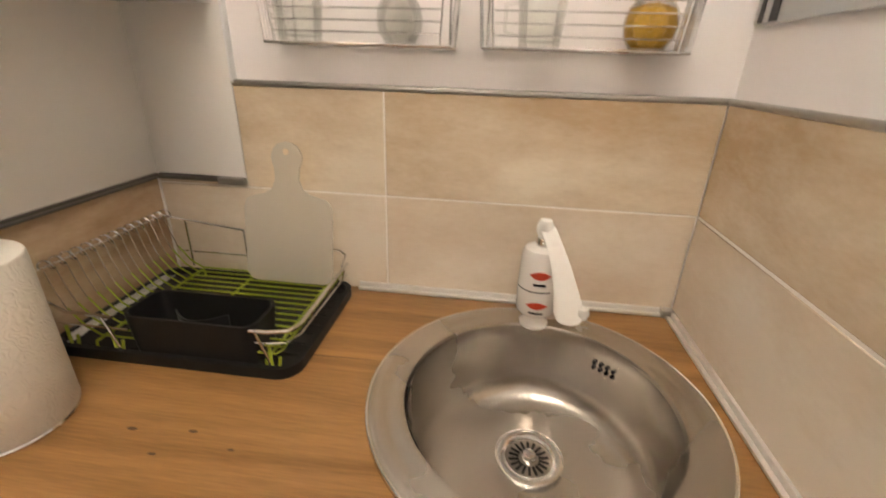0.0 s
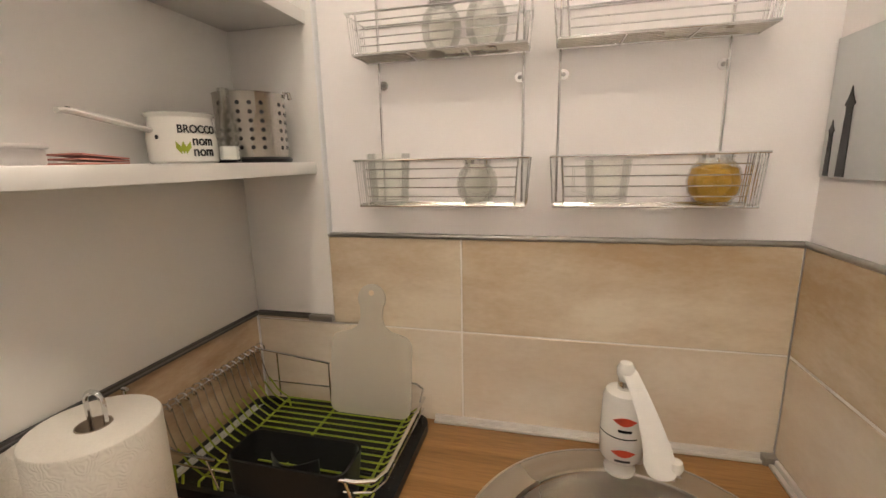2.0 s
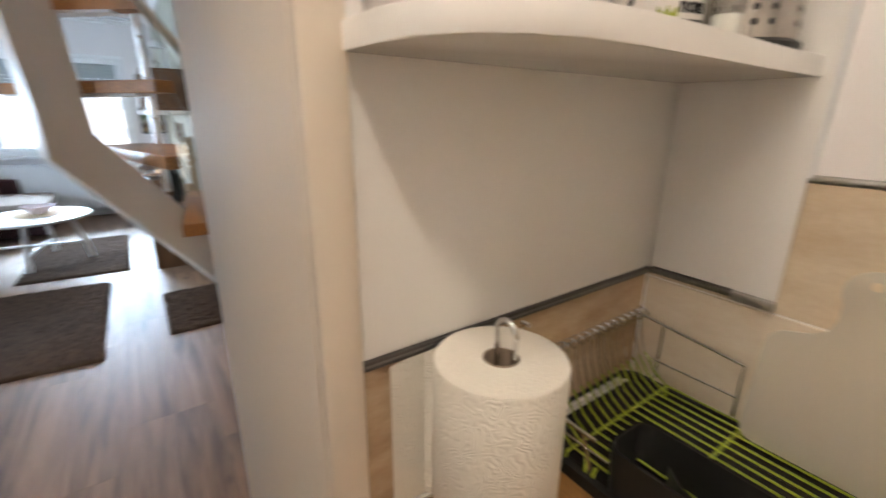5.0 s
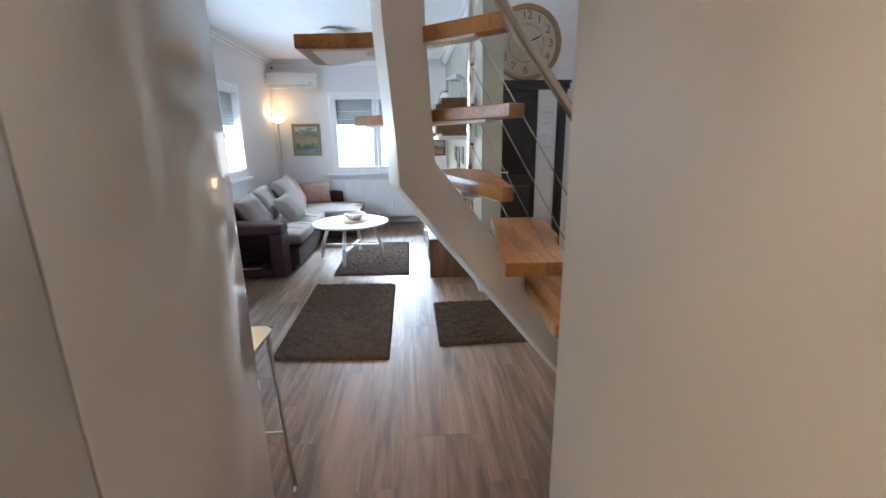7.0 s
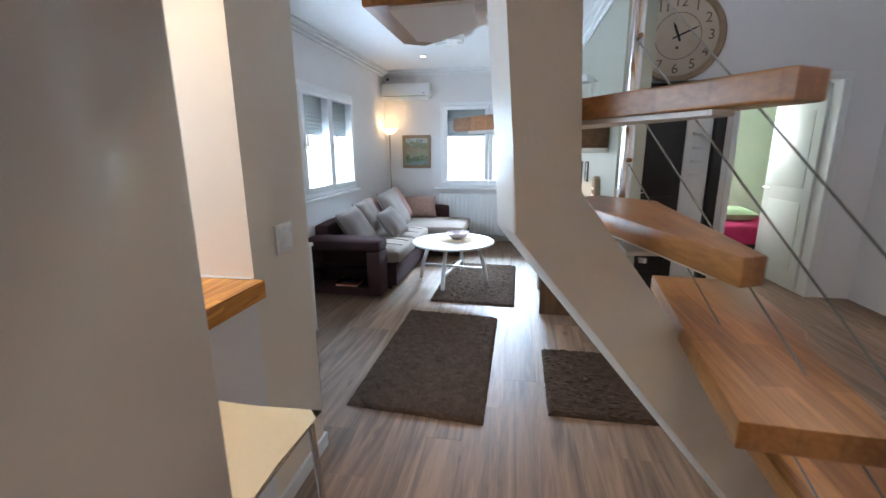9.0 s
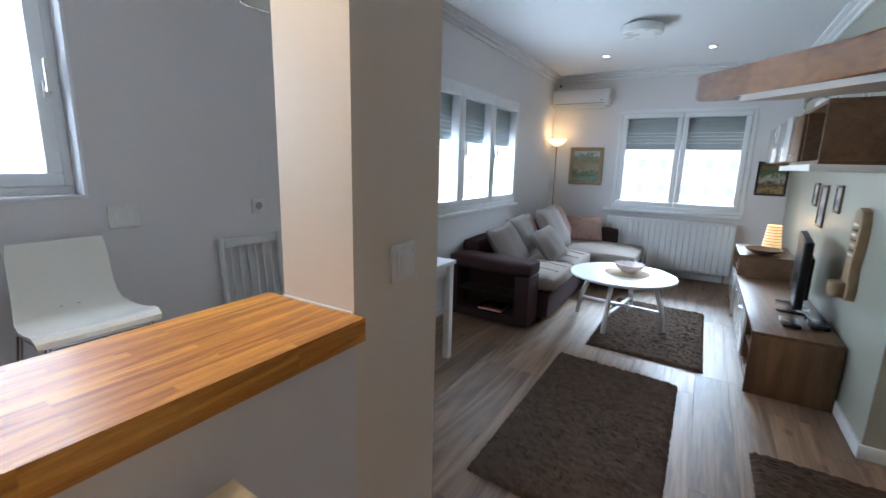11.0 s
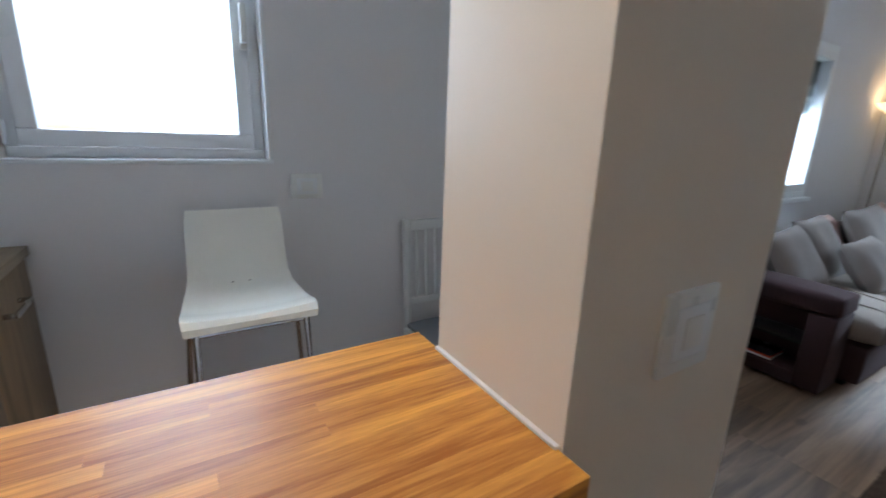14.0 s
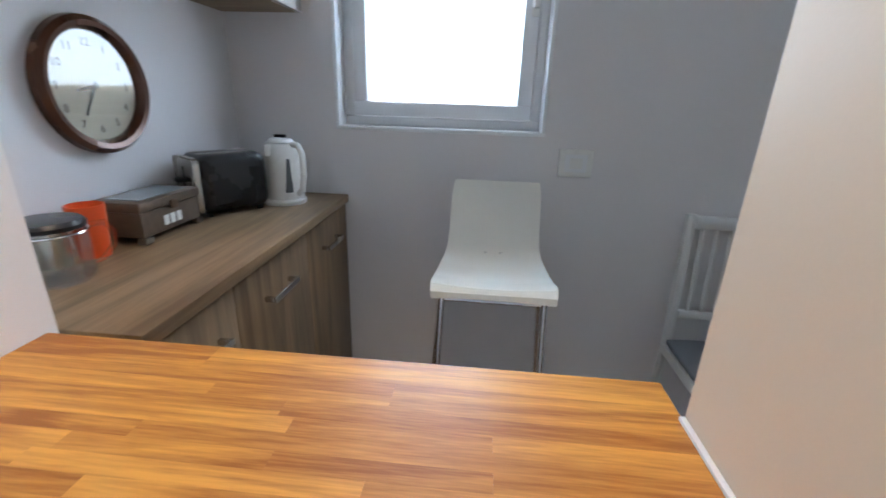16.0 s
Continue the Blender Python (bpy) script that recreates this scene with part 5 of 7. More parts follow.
def plate(name, m, w, h, label, category, kind_="rocker"):
    p = thing(name, (0, 0, 0), label, category)
    p.matrix_world = m
    part("plate", box(-w / 2, w / 2, -0.009, 0.0, -h / 2, h / 2, 0.003), WHITEP, p)
    part("insert_frame", box(-w * 0.32, w * 0.32, -0.0115, -0.0092, -h * 0.32, h * 0.32, 0.002), PVC, p)
    if kind_ == "rocker":
        part("rocker", box(-w * 0.18, w * 0.18, -0.0145, -0.0118, -h * 0.19, h * 0.19, 0.002), WHITEP, p)
    else:
        part("socket_well", lathe([(0.0, 0.004), (0.019, 0.004), (0.021, 0.0122), (0.023, 0.0122), (0.023, 0.0118), (0.0, 0.0118)], 24, (0, 0, 0), "Y"), ALU, p)
    return p


plate("light_switch", pose(-3.235, -1.8815, 1.112), 0.118, 0.118, "white square light switch on the pier", "switch").rotation_euler.z = radians(180)
plate("light_switch", pose(-3.113, -3.3705, 1.135, 0, 0, 180), 0.125, 0.10, "white light switch under the window", "switch")
plate("wall_socket", pose(-3.808, -3.3705, 1.136, 0, 0, 180), 0.085, 0.085, "white wall socket above the dining chair", "socket", "socket")


def stool_shell(width_at, prof, thick):
    """A moulded seat and back: a side profile of (y, z) swept across a varying width."""
    bm = bmesh.new()
    n, across = len(prof), 12
    layers = []
    for side in (0, 1):
        rows = []
        for i, (y, z) in enumerate(prof):
            a, b = prof[max(i - 1, 0)], prof[min(i + 1, n - 1)]
            d = Vector((0, b[0] - a[0], b[1] - a[1])).normalized()
            nrm = Vector((0, -d.z, d.y))
            w = width_at[i]
            row = []
            for k in range(across + 1):
                u = k / across * 2 - 1
                dish = 0.014 * u * u
                row.append(bm.verts.new(Vector((u * w / 2, y, z)) + nrm * (dish - side * thick * (1 - 0.55 * abs(u) ** 6))))
            rows.append(row)
        layers.append(rows)
    for rows in layers:
        for a, b in zip(rows, rows[1:]):
            for k in range(across):
                bm.faces.new((a[k], a[k + 1], b[k + 1], b[k]))
    t, u = layers
    for i in range(n - 1):
        bm.faces.new((t[i][0], t[i + 1][0], u[i + 1][0], u[i][0]))
        bm.faces.new((t[i][-1], t[i + 1][-1], u[i + 1][-1], u[i][-1]))
    for k in range(across):
        bm.faces.new((t[0][k], t[0][k + 1], u[0][k + 1], u[0][k]))
        bm.faces.new((t[-1][k], t[-1][k + 1], u[-1][k + 1], u[-1][k]))
    return bm


stool = thing("bar_stool", (-2.828, -3.06, 0), "glossy white moulded bar stool with chrome legs", "bar stool")
prof = [(-0.205, 1.075), (-0.200, 1.04), (-0.190, 0.97), (-0.182, 0.90), (-0.168, 0.84), (-0.138, 0.802), (-0.09, 0.787), (-0.02, 0.781), (0.05, 0.787), (0.095, 0.797), (0.120, 0.797), (0.134, 0.785), (0.136, 0.768)]
wid = [0.296, 0.310, 0.318, 0.322, 0.330, 0.346, 0.364, 0.378, 0.386, 0.390, 0.388, 0.384, 0.378]
part("seat_shell", stool_shell(wid, prof, 0.022), IVORY, stool)
for sx in (-1, 1):
    for y0, y1 in ((-0.10, -0.19), (0.12, 0.185)):
        part("leg", tube([(sx * (0.158 if y0 > 0 else 0.170), y0, 0.762), (sx * (0.168 if y0 > 0 else 0.196), (y0 + y1) / 2, 0.42), (sx * (0.180 if y0 > 0 else 0.224), y1, 0.0)], 0.0105, 10), CHROME, stool)
part("footrest", tube([(-0.182, 0.15, 0.28), (0.182, 0.15, 0.28)], 0.008, 8), CHROME, stool)
part("seat_frame", tube([(-0.165, -0.10, 0.757), (-0.165, 0.12, 0.757), (0.165, 0.12, 0.757), (0.165, -0.10, 0.757)], 0.008, 8, True), CHROME, stool)
for sx in (-0.028, 0.028):
    part("bolt", lathe([(0.0, 0), (0.006, 0.0), (0.004, 0.003), (0.0, 0.0035)], 12, (sx, -0.150, 0.822)), CHROME, stool)

s2 = thing("bar_stool", (-2.43, -1.652, 0), "cream flat-seated stool with thin chrome legs at the bar", "bar stool")
part("seat", cushion(0.41, 0.40, 0.045, 12, 0.35, 0.03), CREAMSEAT, s2).location = (0, 0, 0.762)
for sy in (-1, 1):
    part("leg", tube([(-0.19, sy * 0.17, 0.745), (-0.235, sy * 0.19, 0.02), (-0.225, sy * 0.19, 0.008), (-0.20, sy * 0.19, 0.008)], 0.009, 10), CHROME, s2)
    part("leg", tube([(0.19, sy * 0.17, 0.745), (0.235, sy * 0.19, 0.008)], 0.009, 10), CHROME, s2)
    part("cross_brace", tube([(-0.222, sy * 0.19, 0.20), (0.198, sy * 0.175, 0.66)], 0.004, 8), CHROME, s2)
part("footrest", tube([(-0.216, -0.182, 0.30), (-0.216, 0.182, 0.30)], 0.007, 8), CHROME, s2)
part("seat_frame", tube([(-0.19, -0.17, 0.742), (-0.19, 0.17, 0.742), (0.19, 0.17, 0.742), (0.19, -0.17, 0.742)], 0.007, 8, True), CHROME, s2)

side = thing("sideboard", (-2.035, -2.80, 0), "sonoma oak sideboard with horizontal bar handles", "sideboard")
part("top", box(-0.225, 0.212, -0.535, 0.53, 0.953, 0.983, 0.003), wood("sonoma_oak_top", (0.125, 0.078, 0.041), (0.26, 0.173, 0.097), 0.45, "Y", 2, 30, tint=0.0, warp=2.5, thin=0.25, knots=0.15), side)
part("carcass", box(-0.195, 0.212, -0.53, 0.525, 0.04, 0.952, 0.002), SIDEWV, side)
part("plinth", box(-0.175, 0.20, -0.51, 0.51, 0.0, 0.04), DARK, side)
for y0, y1 in ((-0.528, -0.143), (-0.140, 0.262), (0.265, 0.524)):
    d = part("door", box(-0.214, -0.196, y0, y1, 0.05, 0.945, 0.002), SIDEWV, side)
    yc = (y0 + y1) / 2 + 0.01
    hb_ = add_box(bmesh.new(), -0.246, -0.238, yc - 0.072, yc + 0.072, 0.848, 0.864, 0.002)
    for e_ in (-0.066, 0.066):
        add_box(hb_, -0.2385, -0.2143, yc + e_ - 0.006, yc + e_ + 0.006, 0.850, 0.862, 0.001)
    part("handle", hb_, STEEL, d, "brushed steel bar handle")

ZB = 0.9832
ket = thing("electric_kettle", (-2.085, -3.165, ZB), "white electric kettle with a grey water gauge", "kettle")
part("base", lathe([(0.0, 0.0), (0.072, 0.0), (0.073, 0.012), (0.068, 0.018), (0.0, 0.018)], 36), WHITEP, ket)
part("jug", lathe([(0.0, 0.019), (0.067, 0.019), (0.066, 0.05), (0.060, 0.14), (0.055, 0.195), (0.050, 0.205), (0.0, 0.208)], 36), WHITEP, ket)
part("lid", lathe([(0.0, 0.208), (0.044, 0.207), (0.036, 0.217), (0.012, 0.222), (0.0, 0.222)], 28), WHITEP, ket)
part("lid_button", prism(rounded(-0.02, 0.02, -0.010, 0.010, 0.006), 0.2215, 0.231, 0.003), BLACK, ket)
part("spout", prism([(0.035, -0.02), (0.072, 0.0), (0.035, 0.02)], 0.165, 0.203, 0.004), WHITEP, ket).rotation_euler.z = radians(70)
hd = part("handle", tube([(-0.045, 0, 0.200), (-0.075, 0, 0.200), (-0.090, 0, 0.175), (-0.092, 0, 0.10), (-0.082, 0, 0.05), (-0.060, 0, 0.035)], 0.0105, 10), WHITEP, ket)
hd.rotation_euler.z = radians(-20)
bm = bmesh.new()
rows_ = []
for k in range(7):
    z_ = 0.045 + k * 0.0185
    r_ = 0.0664 - (z_ - 0.05) * 0.0667 + 0.0012
    a0_, a1_ = 118 + k * 1.6, 140 - k * 0.4
    rows_.append([bm.verts.new((r_ * math.cos(radians(a0_ + (a1_ - a0_) * i / 5)), r_ * math.sin(radians(a0_ + (a1_ - a0_) * i / 5)), z_)) for i in range(6)])
for p_, q_ in zip(rows_, rows_[1:]):
    for i in range(5):
        bm.faces.new((p_[i], p_[i + 1], q_[i + 1], q_[i]))
r_ = bmesh.ops.extrude_face_region(bm, geom=bm.faces[:])
bmesh.ops.scale(bm, vec=(1.02, 1.02, 1.0), verts=[v for v in r_["geom"] if isinstance(v, bmesh.types.BMVert)])
part("water_gauge", bm, mat("smoked_plastic", (0.10, 0.11, 0.12), 0.2), ket, "smoked grey water gauge")

toa = thing("toaster", (-1.957, -3.025, ZB), "black toaster with silver metal ends", "toaster", rz=-34)
part("body", box(-0.078, 0.078, -0.108, 0.098, 0.012, 0.185, 0.030, 5), BLACK, toa)
part("end_plate", box(-0.070, 0.070, 0.0985, 0.118, 0.014, 0.178, 0.018, 4), STEEL, toa, "silver metal end plate")
part("lever", box(-0.022, 0.022, 0.1185, 0.140, 0.105, 0.118, 0.004), DARK, toa)
part("lever_slot", box(-0.004, 0.004, 0.1183, 0.1192, 0.05, 0.150), DARK, toa)
part("dial", lathe([(0.0, 0.0), (0.013, 0.0), (0.012, 0.010), (0.0, 0.011)], 20, (0.035, 0.129, 0.055), "Y"), DARK, toa)
for x in (-0.028, 0.028):
    part("bread_slot", box(x - 0.012, x + 0.012, -0.085, 0.085, 0.1845, 0.1862), STEEL, toa)
for x in (-0.05, 0.05):
    for y in (-0.08, 0.08):
        part("foot", lathe([(0.0, 0), (0.010, 0), (0.010, 0.0125), (0.0, 0.0125)], 12, (x, y, 0)), DARK, toa)
tagged(part("power_cable", tube([(-1.93, -3.182, ZB + 0.02), (-1.95, -3.20, ZB + 0.028), (-1.98, -3.215, ZB + 0.012), (-1.96, -3.27, ZB + 0.004), (-1.90, -3.30, ZB + 0.004), (-1.85, -3.32, ZB + 0.004)], 0.0035, 8), BLACK, None), "black power cable behind the toaster", "cable")

OLDW = mat("worn_carved_wood", (0.10, 0.072, 0.05), 0.6, vary=0.45, scale=22, fine=0.15, bump=0.5, bscale=70)
tbx = thing("tea_box", (-1.90, -2.765, ZB), "carved weathered wooden tea box with glass lid", "box")
part("body", box(-0.062, 0.062, -0.108, 0.108, 0.016, 0.078, 0.003), OLDW, tbx)
lid = part("lid", box(-0.067, 0.067, -0.113, 0.113, 0.0785, 0.104, 0.005), OLDW, tbx)
part("lid_glass", box(-0.045, 0.045, -0.088, 0.088, 0.1042, 0.106), mat("grey_lid_glass", (0.25, 0.27, 0.28), 0.1), lid)
part("clasp", box(-0.074, -0.0672, -0.012, 0.012, 0.070, 0.092, 0.002), BROWNINK, tbx)
for k in range(3):
    part("white_lettering", box(-0.0640, -0.0622, -0.030 + k * 0.024, -0.012 + k * 0.024, 0.030, 0.056, 0.001), WHITEP, tbx)
for x in (-0.055, 0.055):
    for y in (-0.098, 0.098):
        part("foot", box(x - 0.012, x + 0.012, y - 0.014, y + 0.014, 0.0, 0.0165, 0.003), OLDW, tbx)
cup = thing("plastic_tumbler", (-1.905, -2.575, ZB), "bright orange-red plastic tumbler", "tumbler")
part("cup", lathe([(0.0, 0.0), (0.030, 0.0), (0.033, 0.05), (0.037, 0.118), (0.035, 0.119), (0.030, 0.05), (0.027, 0.006), (0.0, 0.006)], 32), ORANGE, cup)
tea = thing("glass_teapot", (-1.955, -2.44, ZB), "clear glass teapot with a black lid and strainer", "teapot")
part("jug", lathe([(0.0, 0.0), (0.052, 0.0), (0.060, 0.010), (0.060, 0.095), (0.056, 0.108), (0.053, 0.108), (0.057, 0.093), (0.057, 0.011), (0.0, 0.005)], 36), GLASS, tea)
part("lid", lathe([(0.0, 0.108), (0.060, 0.108), (0.062, 0.116), (0.055, 0.124), (0.0, 0.126)], 36), BLACK, tea)
part("strainer", lathe([(0.0, 0.030), (0.026, 0.030), (0.028, 0.107), (0.0, 0.107)], 24), STEEL, tea)
part("handle", tube([(-0.020, -0.056, 0.098), (-0.036, -0.086, 0.098), (-0.042, -0.098, 0.075), (-0.040, -0.094, 0.045), (-0.030, -0.072, 0.022), (-0.024, -0.055, 0.020)], 0.006, 8), GLASS, tea)
part("band", tube([(0.0605 * math.cos(2 * math.pi * i / 36), 0.0605 * math.sin(2 * math.pi * i / 36), 0.100) for i in range(36)], 0.0025, 6, True), CHROME, tea)

clk = thing("wall_clock", (-1.8205, -2.750, 1.346), "round wall clock with dark copper rim behind glass", "clock")
part("rim", lathe([(0.150, 0.0), (0.157, -0.010), (0.155, -0.026), (0.144, -0.036), (0.132, -0.033), (0.125, -0.022), (0.123, -0.010)], 56, (0, 0, 0), "X", False), COPPER, clk)
part("dial", lathe([(0.0, -0.0085), (0.126, -0.0085), (0.126, -0.002), (0.0, -0.002)], 48, (0, 0, 0), "X"), DIAL, clk)
wm = Matrix(((0, 0, -1, 0), (-1, 0, 0, 0), (0, 1, 0, 0), (0, 0, 0, 1)))
for n_ in range(1, 13):
    a = radians(90 - 30 * n_)
    text_part("numeral", str(n_), 0.026, Matrix.Translation((-0.0092, 0, 0)) @ wm @ Matrix.Translation((0.098 * math.cos(a), 0.098 * math.sin(a), 0)), BROWNINK, clk)
for a, l, w_ in ((radians(100), 0.05, 0.005), (radians(150), 0.075, 0.0035)):
    bm = prism([(-w_, -0.012), (w_, -0.012), (w_ * 0.6, l), (-w_ * 0.6, l)], 0, 0.001)
    bmesh.ops.transform(bm, matrix=Matrix.Translation((-0.0105, 0, 0)) @ wm @ Matrix.Rotation(a, 4, "Z"), verts=bm.verts)
    part("hand", bm, BLACK, clk)
gp = part("cover_glass", lathe([(0.0, -0.019), (0.126, -0.019), (0.126, -0.0175), (0.0, -0.0175)], 48, (0, 0, 0), "X"), COVER, clk)
gp.visible_shadow = False

wc = thing("wall_cupboard", (-1.965, -2.95, 1.612), "white wall cupboard with a wooden underside", "cupboard")
part("body", box(-0.130, 0.144, -0.41, 0.41, 0.006, 0.62, 0.002), LAMW, wc)
part("underside", box(-0.130, 0.144, -0.41, 0.41, 0.0, 0.0058), SIDEW, wc, "oak-look underside board")
for k in range(2):
    part("door", box(-0.149, -0.131, -0.41 + k * 0.411, -0.002 + k * 0.411, 0.0, 0.62, 0.002), GLOSS, wc)

mir = thing("wall_mirror", (-4.17, -3.3705, 1.04), "white framed mirror on the dining wall", "mirror")
part("glass", box(-0.155, 0.155, 0.001, 0.008, 0.03, 0.86), MIRROR, mir)
for a in ((-0.185, 0.185, 0.0, 0.03), (-0.185, 0.185, 0.86, 0.89)):
    part("frame_bar", box(a[0], a[1], 0.001, 0.022, a[2], a[3], 0.004), WHITEP, mir)
for a in ((-0.185, -0.155), (0.155, 0.185)):
    part("frame_bar", box(a[0], a[1], 0.001, 0.022, 0.031, 0.859, 0.004), WHITEP, mir)

WLACQ = mat("white_lacquered_wood", (0.74, 0.74, 0.73), 0.35, vary=0.03, scale=8, bump=0.05)
ch = thing("dining_chair", (-3.74, -3.14, 0), "white wooden slat-back dining chair with grey seat", "chair")
part("seat_frame", box(-0.205, 0.205, -0.19, 0.215, 0.405, 0.445, 0.006), WLACQ, ch)
part("seat_pad", softbox(-0.200, 0.200, -0.165, 0.215, 0.445, 0.475, 0.014, 0.008, 6), GREYSEAT, ch, "grey upholstered seat pad")
for sx in (-1, 1):
    part("front_leg", box(sx * 0.187 - 0.018, sx * 0.187 + 0.018, 0.175, 0.211, 0.0, 0.404, 0.004), WLACQ, ch)
    bm = bmesh.new()
    add_tube(bm, [(sx * 0.187, -0.215, 0.0), (sx * 0.187, -0.178, 0.42), (sx * 0.187, -0.185, 0.60), (sx * 0.185, -0.215, 0.97)], 0.019, 8)
    part("rear_leg", bm, WLACQ, ch)
part("top_rail", box(-0.166, 0.166, -0.226, -0.204, 0.915, 0.965, 0.006), WLACQ, ch)
part("lower_rail", box(-0.168, 0.168, -0.197, -0.177, 0.555, 0.590, 0.005), WLACQ, ch)
for k in range(6):
    x = -0.130 + k * 0.052
    part("slat", tube([(x, -0.187, 0.588), (x, -0.200, 0.76), (x, -0.215, 0.918)], 0.0085, 8), WLACQ, ch)

dt = thing("dining_table", (-4.38, -2.88, 0), "white painted dining table with square legs", "table")
part("tabletop", box(-0.42, 0.42, -0.36, 0.32, 0.712, 0.74, 0.005), WLACQ, dt)
part("apron", box(-0.37, 0.37, -0.315, 0.275, 0.63, 0.7115, 0.003), WLACQ, dt)
for sx in (-1, 1):
    for y in (-0.32, 0.28):
        part("leg", box(sx * 0.385 - 0.026, sx * 0.385 + 0.026, y - 0.026, y + 0.026, 0, 0.711, 0.005), WLACQ, dt)

pend = thing("pendant_lamp", (-3.281, -2.5, 1.945), "white glass and chrome pendant lamp above the table", "pendant lamp")
part("shade", lathe([(0.100, 0.0), (0.098, 0.03), (0.075, 0.085), (0.035, 0.115), (0.012, 0.12), (0.012, 0.115), (0.033, 0.11), (0.072, 0.08), (0.095, 0.03), (0.098, 0.0)], 40, caps=False), WHITEP, pend)
part("rim", tube([(0.099 * math.cos(2 * math.pi * i / 40), 0.099 * math.sin(2 * math.pi * i / 40), 0.0) for i in range(40)], 0.004, 8, True), CHROME, pend)
part("cord", tube([(0, 0, 0.118), (0, 0, 0.69)], 0.003, 6), WHITEP, pend)
part("canopy", lathe([(0.0, 0.672), (0.045, 0.675), (0.045, 0.704), (0.0, 0.704)], 24), CHROME, pend)

# ---- stair ----
stair = thing("staircase", (-2.5, -0.7, 0), "open winding stair with oak treads on a white steel spine", "staircase")
OFF = Vector((2.5, 0.7, 0))


def tread(outline, z, label="oak stair tread", t=0.042):
    pts = [(x + 2.5, y + 0.7) for x, y in outline]
    o = part("tread", prism(pts, z - t, z, 0.004), TREADW, stair, label)
    cx, cy = sum(p[0] for p in pts) / len(pts), sum(p[1] for p in pts) / len(pts)
    part("underside_plate", prism([(cx + (x - cx) * 0.80, cy + (y - cy) * 0.80) for x, y in pts], z - t - 0.008, z - t - 0.0005), BEAM, o, "white steel plate under the tread")
    return o


tread([(-2.20, -0.530), (-2.19, -0.290), (-2.90, -0.260), (-2.92, -0.490)], 0.930)
tread([(-2.235, -0.668), (-2.225, -0.490), (-2.50, -0.445), (-2.56, -0.405), (-2.90, -0.365), (-2.915, -0.585)], 1.110)
tread([(-2.268, -0.675), (-2.285, -0.640), (-2.89, -0.600), (-3.02, -0.72), (-2.93, -0.845)], 1.318)
tread([(-2.225, -0.672), (-2.255, -0.625), (-2.72, -0.82), (-2.86, -0.97), (-2.908, -1.085), (-2.908, -1.140), (-2.78, -1.01), (-2.56, -0.90)], 1.536, t=0.036)
tread([(-2.30, -0.675), (-2.36, -0.650), (-2.725, -1.03), (-2.917, -1.215), (-2.885, -1.271), (-2.573, -1.270), (-2.56, -1.06), (-2.50, -0.90)], 1.767)
tread([(-1.98, -0.64), (-2.20, -0.64), (-2.42, -1.20), (-1.98, -1.28)], 1.95)
tread([(-1.79, -0.64), (-2.01, -0.64), (-2.01, -1.28), (-1.79, -1.28)], 2.14)
for k in range(4):
    dx, dy, z = -0.05 * (k + 1), 0.155 * (k + 1), 0.930 - 0.186 * (k + 1)
    tread([(-2.20 + dx, -0.530 + dy), (-2.19 + dx, -0.290 + dy), (-2.90 + dx, -0.260 + dy), (-2.92 + dx, -0.490 + dy)], z)
# spine: a bent flat box in one upright plane
U = Vector((-0.342, 0.940, 0)).normalized()
N = Vector((U.y, -U.x, 0))
K = Vector((-2.489, -0.978, 0)) + OFF
prof = [(0.0, 1.306), (1.080, 0.0), (1.246, 0.0), (0.118, 1.375), (0.100, 1.77), (0.096, 2.75), (-0.060, 2.75), (-0.030, 1.76), (-0.004, 1.44)]
bm = bmesh.new()
fr = [bm.verts.new(K + U * s + N * 0.045 + Vector((0, 0, z))) for s, z in prof]
bk = [bm.verts.new(K + U * s - N * 0.060 + Vector((0, 0, z))) for s, z in prof]
bm.faces.new(fr)
bm.faces.new(bk)
for i in range(len(prof)):
    j = (i + 1) % len(prof)
    bm.faces.new((fr[i], fr[j], bk[j], bk[i]))
bmesh.ops.bevel(bm, geom=bm.edges[:], offset=0.006, segments=2, profile=0.5, affect="EDGES")
part("spine", bm, BEAM, stair, "white painted steel spine beam")
for (x, y), z in (((-2.69, -0.42), 0.885), ((-2.62, -0.58), 1.065), ((-2.58, -0.72), 1.27), ((-2.62, -0.95), 1.498), ((-2.62, -1.02), 1.722)):
    part("bracket", box(x + 2.5 - 0.045, x + 2.5 + 0.045, y + 0.7 - 0.03, y + 0.7 + 0.03, z - 0.018, z - 0.008, 0.003), BEAM, stair)
    for sx in (-0.045, 0.045):
        part("bolt", lathe([(0.0, 0.0), (0.008, 0.0), (0.008, 0.008), (0.0, 0.009)], 6, (x + 2.5 + sx, y + 0.7, z - 0.03)), CHROME, stair)
CABLE = mat("dark_steel_cable", (0.16, 0.15, 0.14), 0.4, metal=0.8, vary=0.1, scale=30)
P1, P2 = Vector((-2.205, -0.474, 0)) + OFF, Vector((-3.02, -0.655, 0)) + OFF
part("rail_post", tube([P1 + Vector((0, 0, 1.07)), P1 + Vector((0, 0, 2.3))], 0.0175, 16), CHROME, stair)
part("rail_post", tube([P2 + Vector((0, 0, 1.10)), P2 + Vector((0, 0, 2.35))], 0.018, 16), CHROME, stair)
part("handrail", tube([P1 + Vector((0.0, -0.015, 1.475)), P1 + Vector((0.0, -0.165, 1.67)), P1 + Vector((0.03, -0.42, 2.02))], 0.013, 14), STEEL, stair)
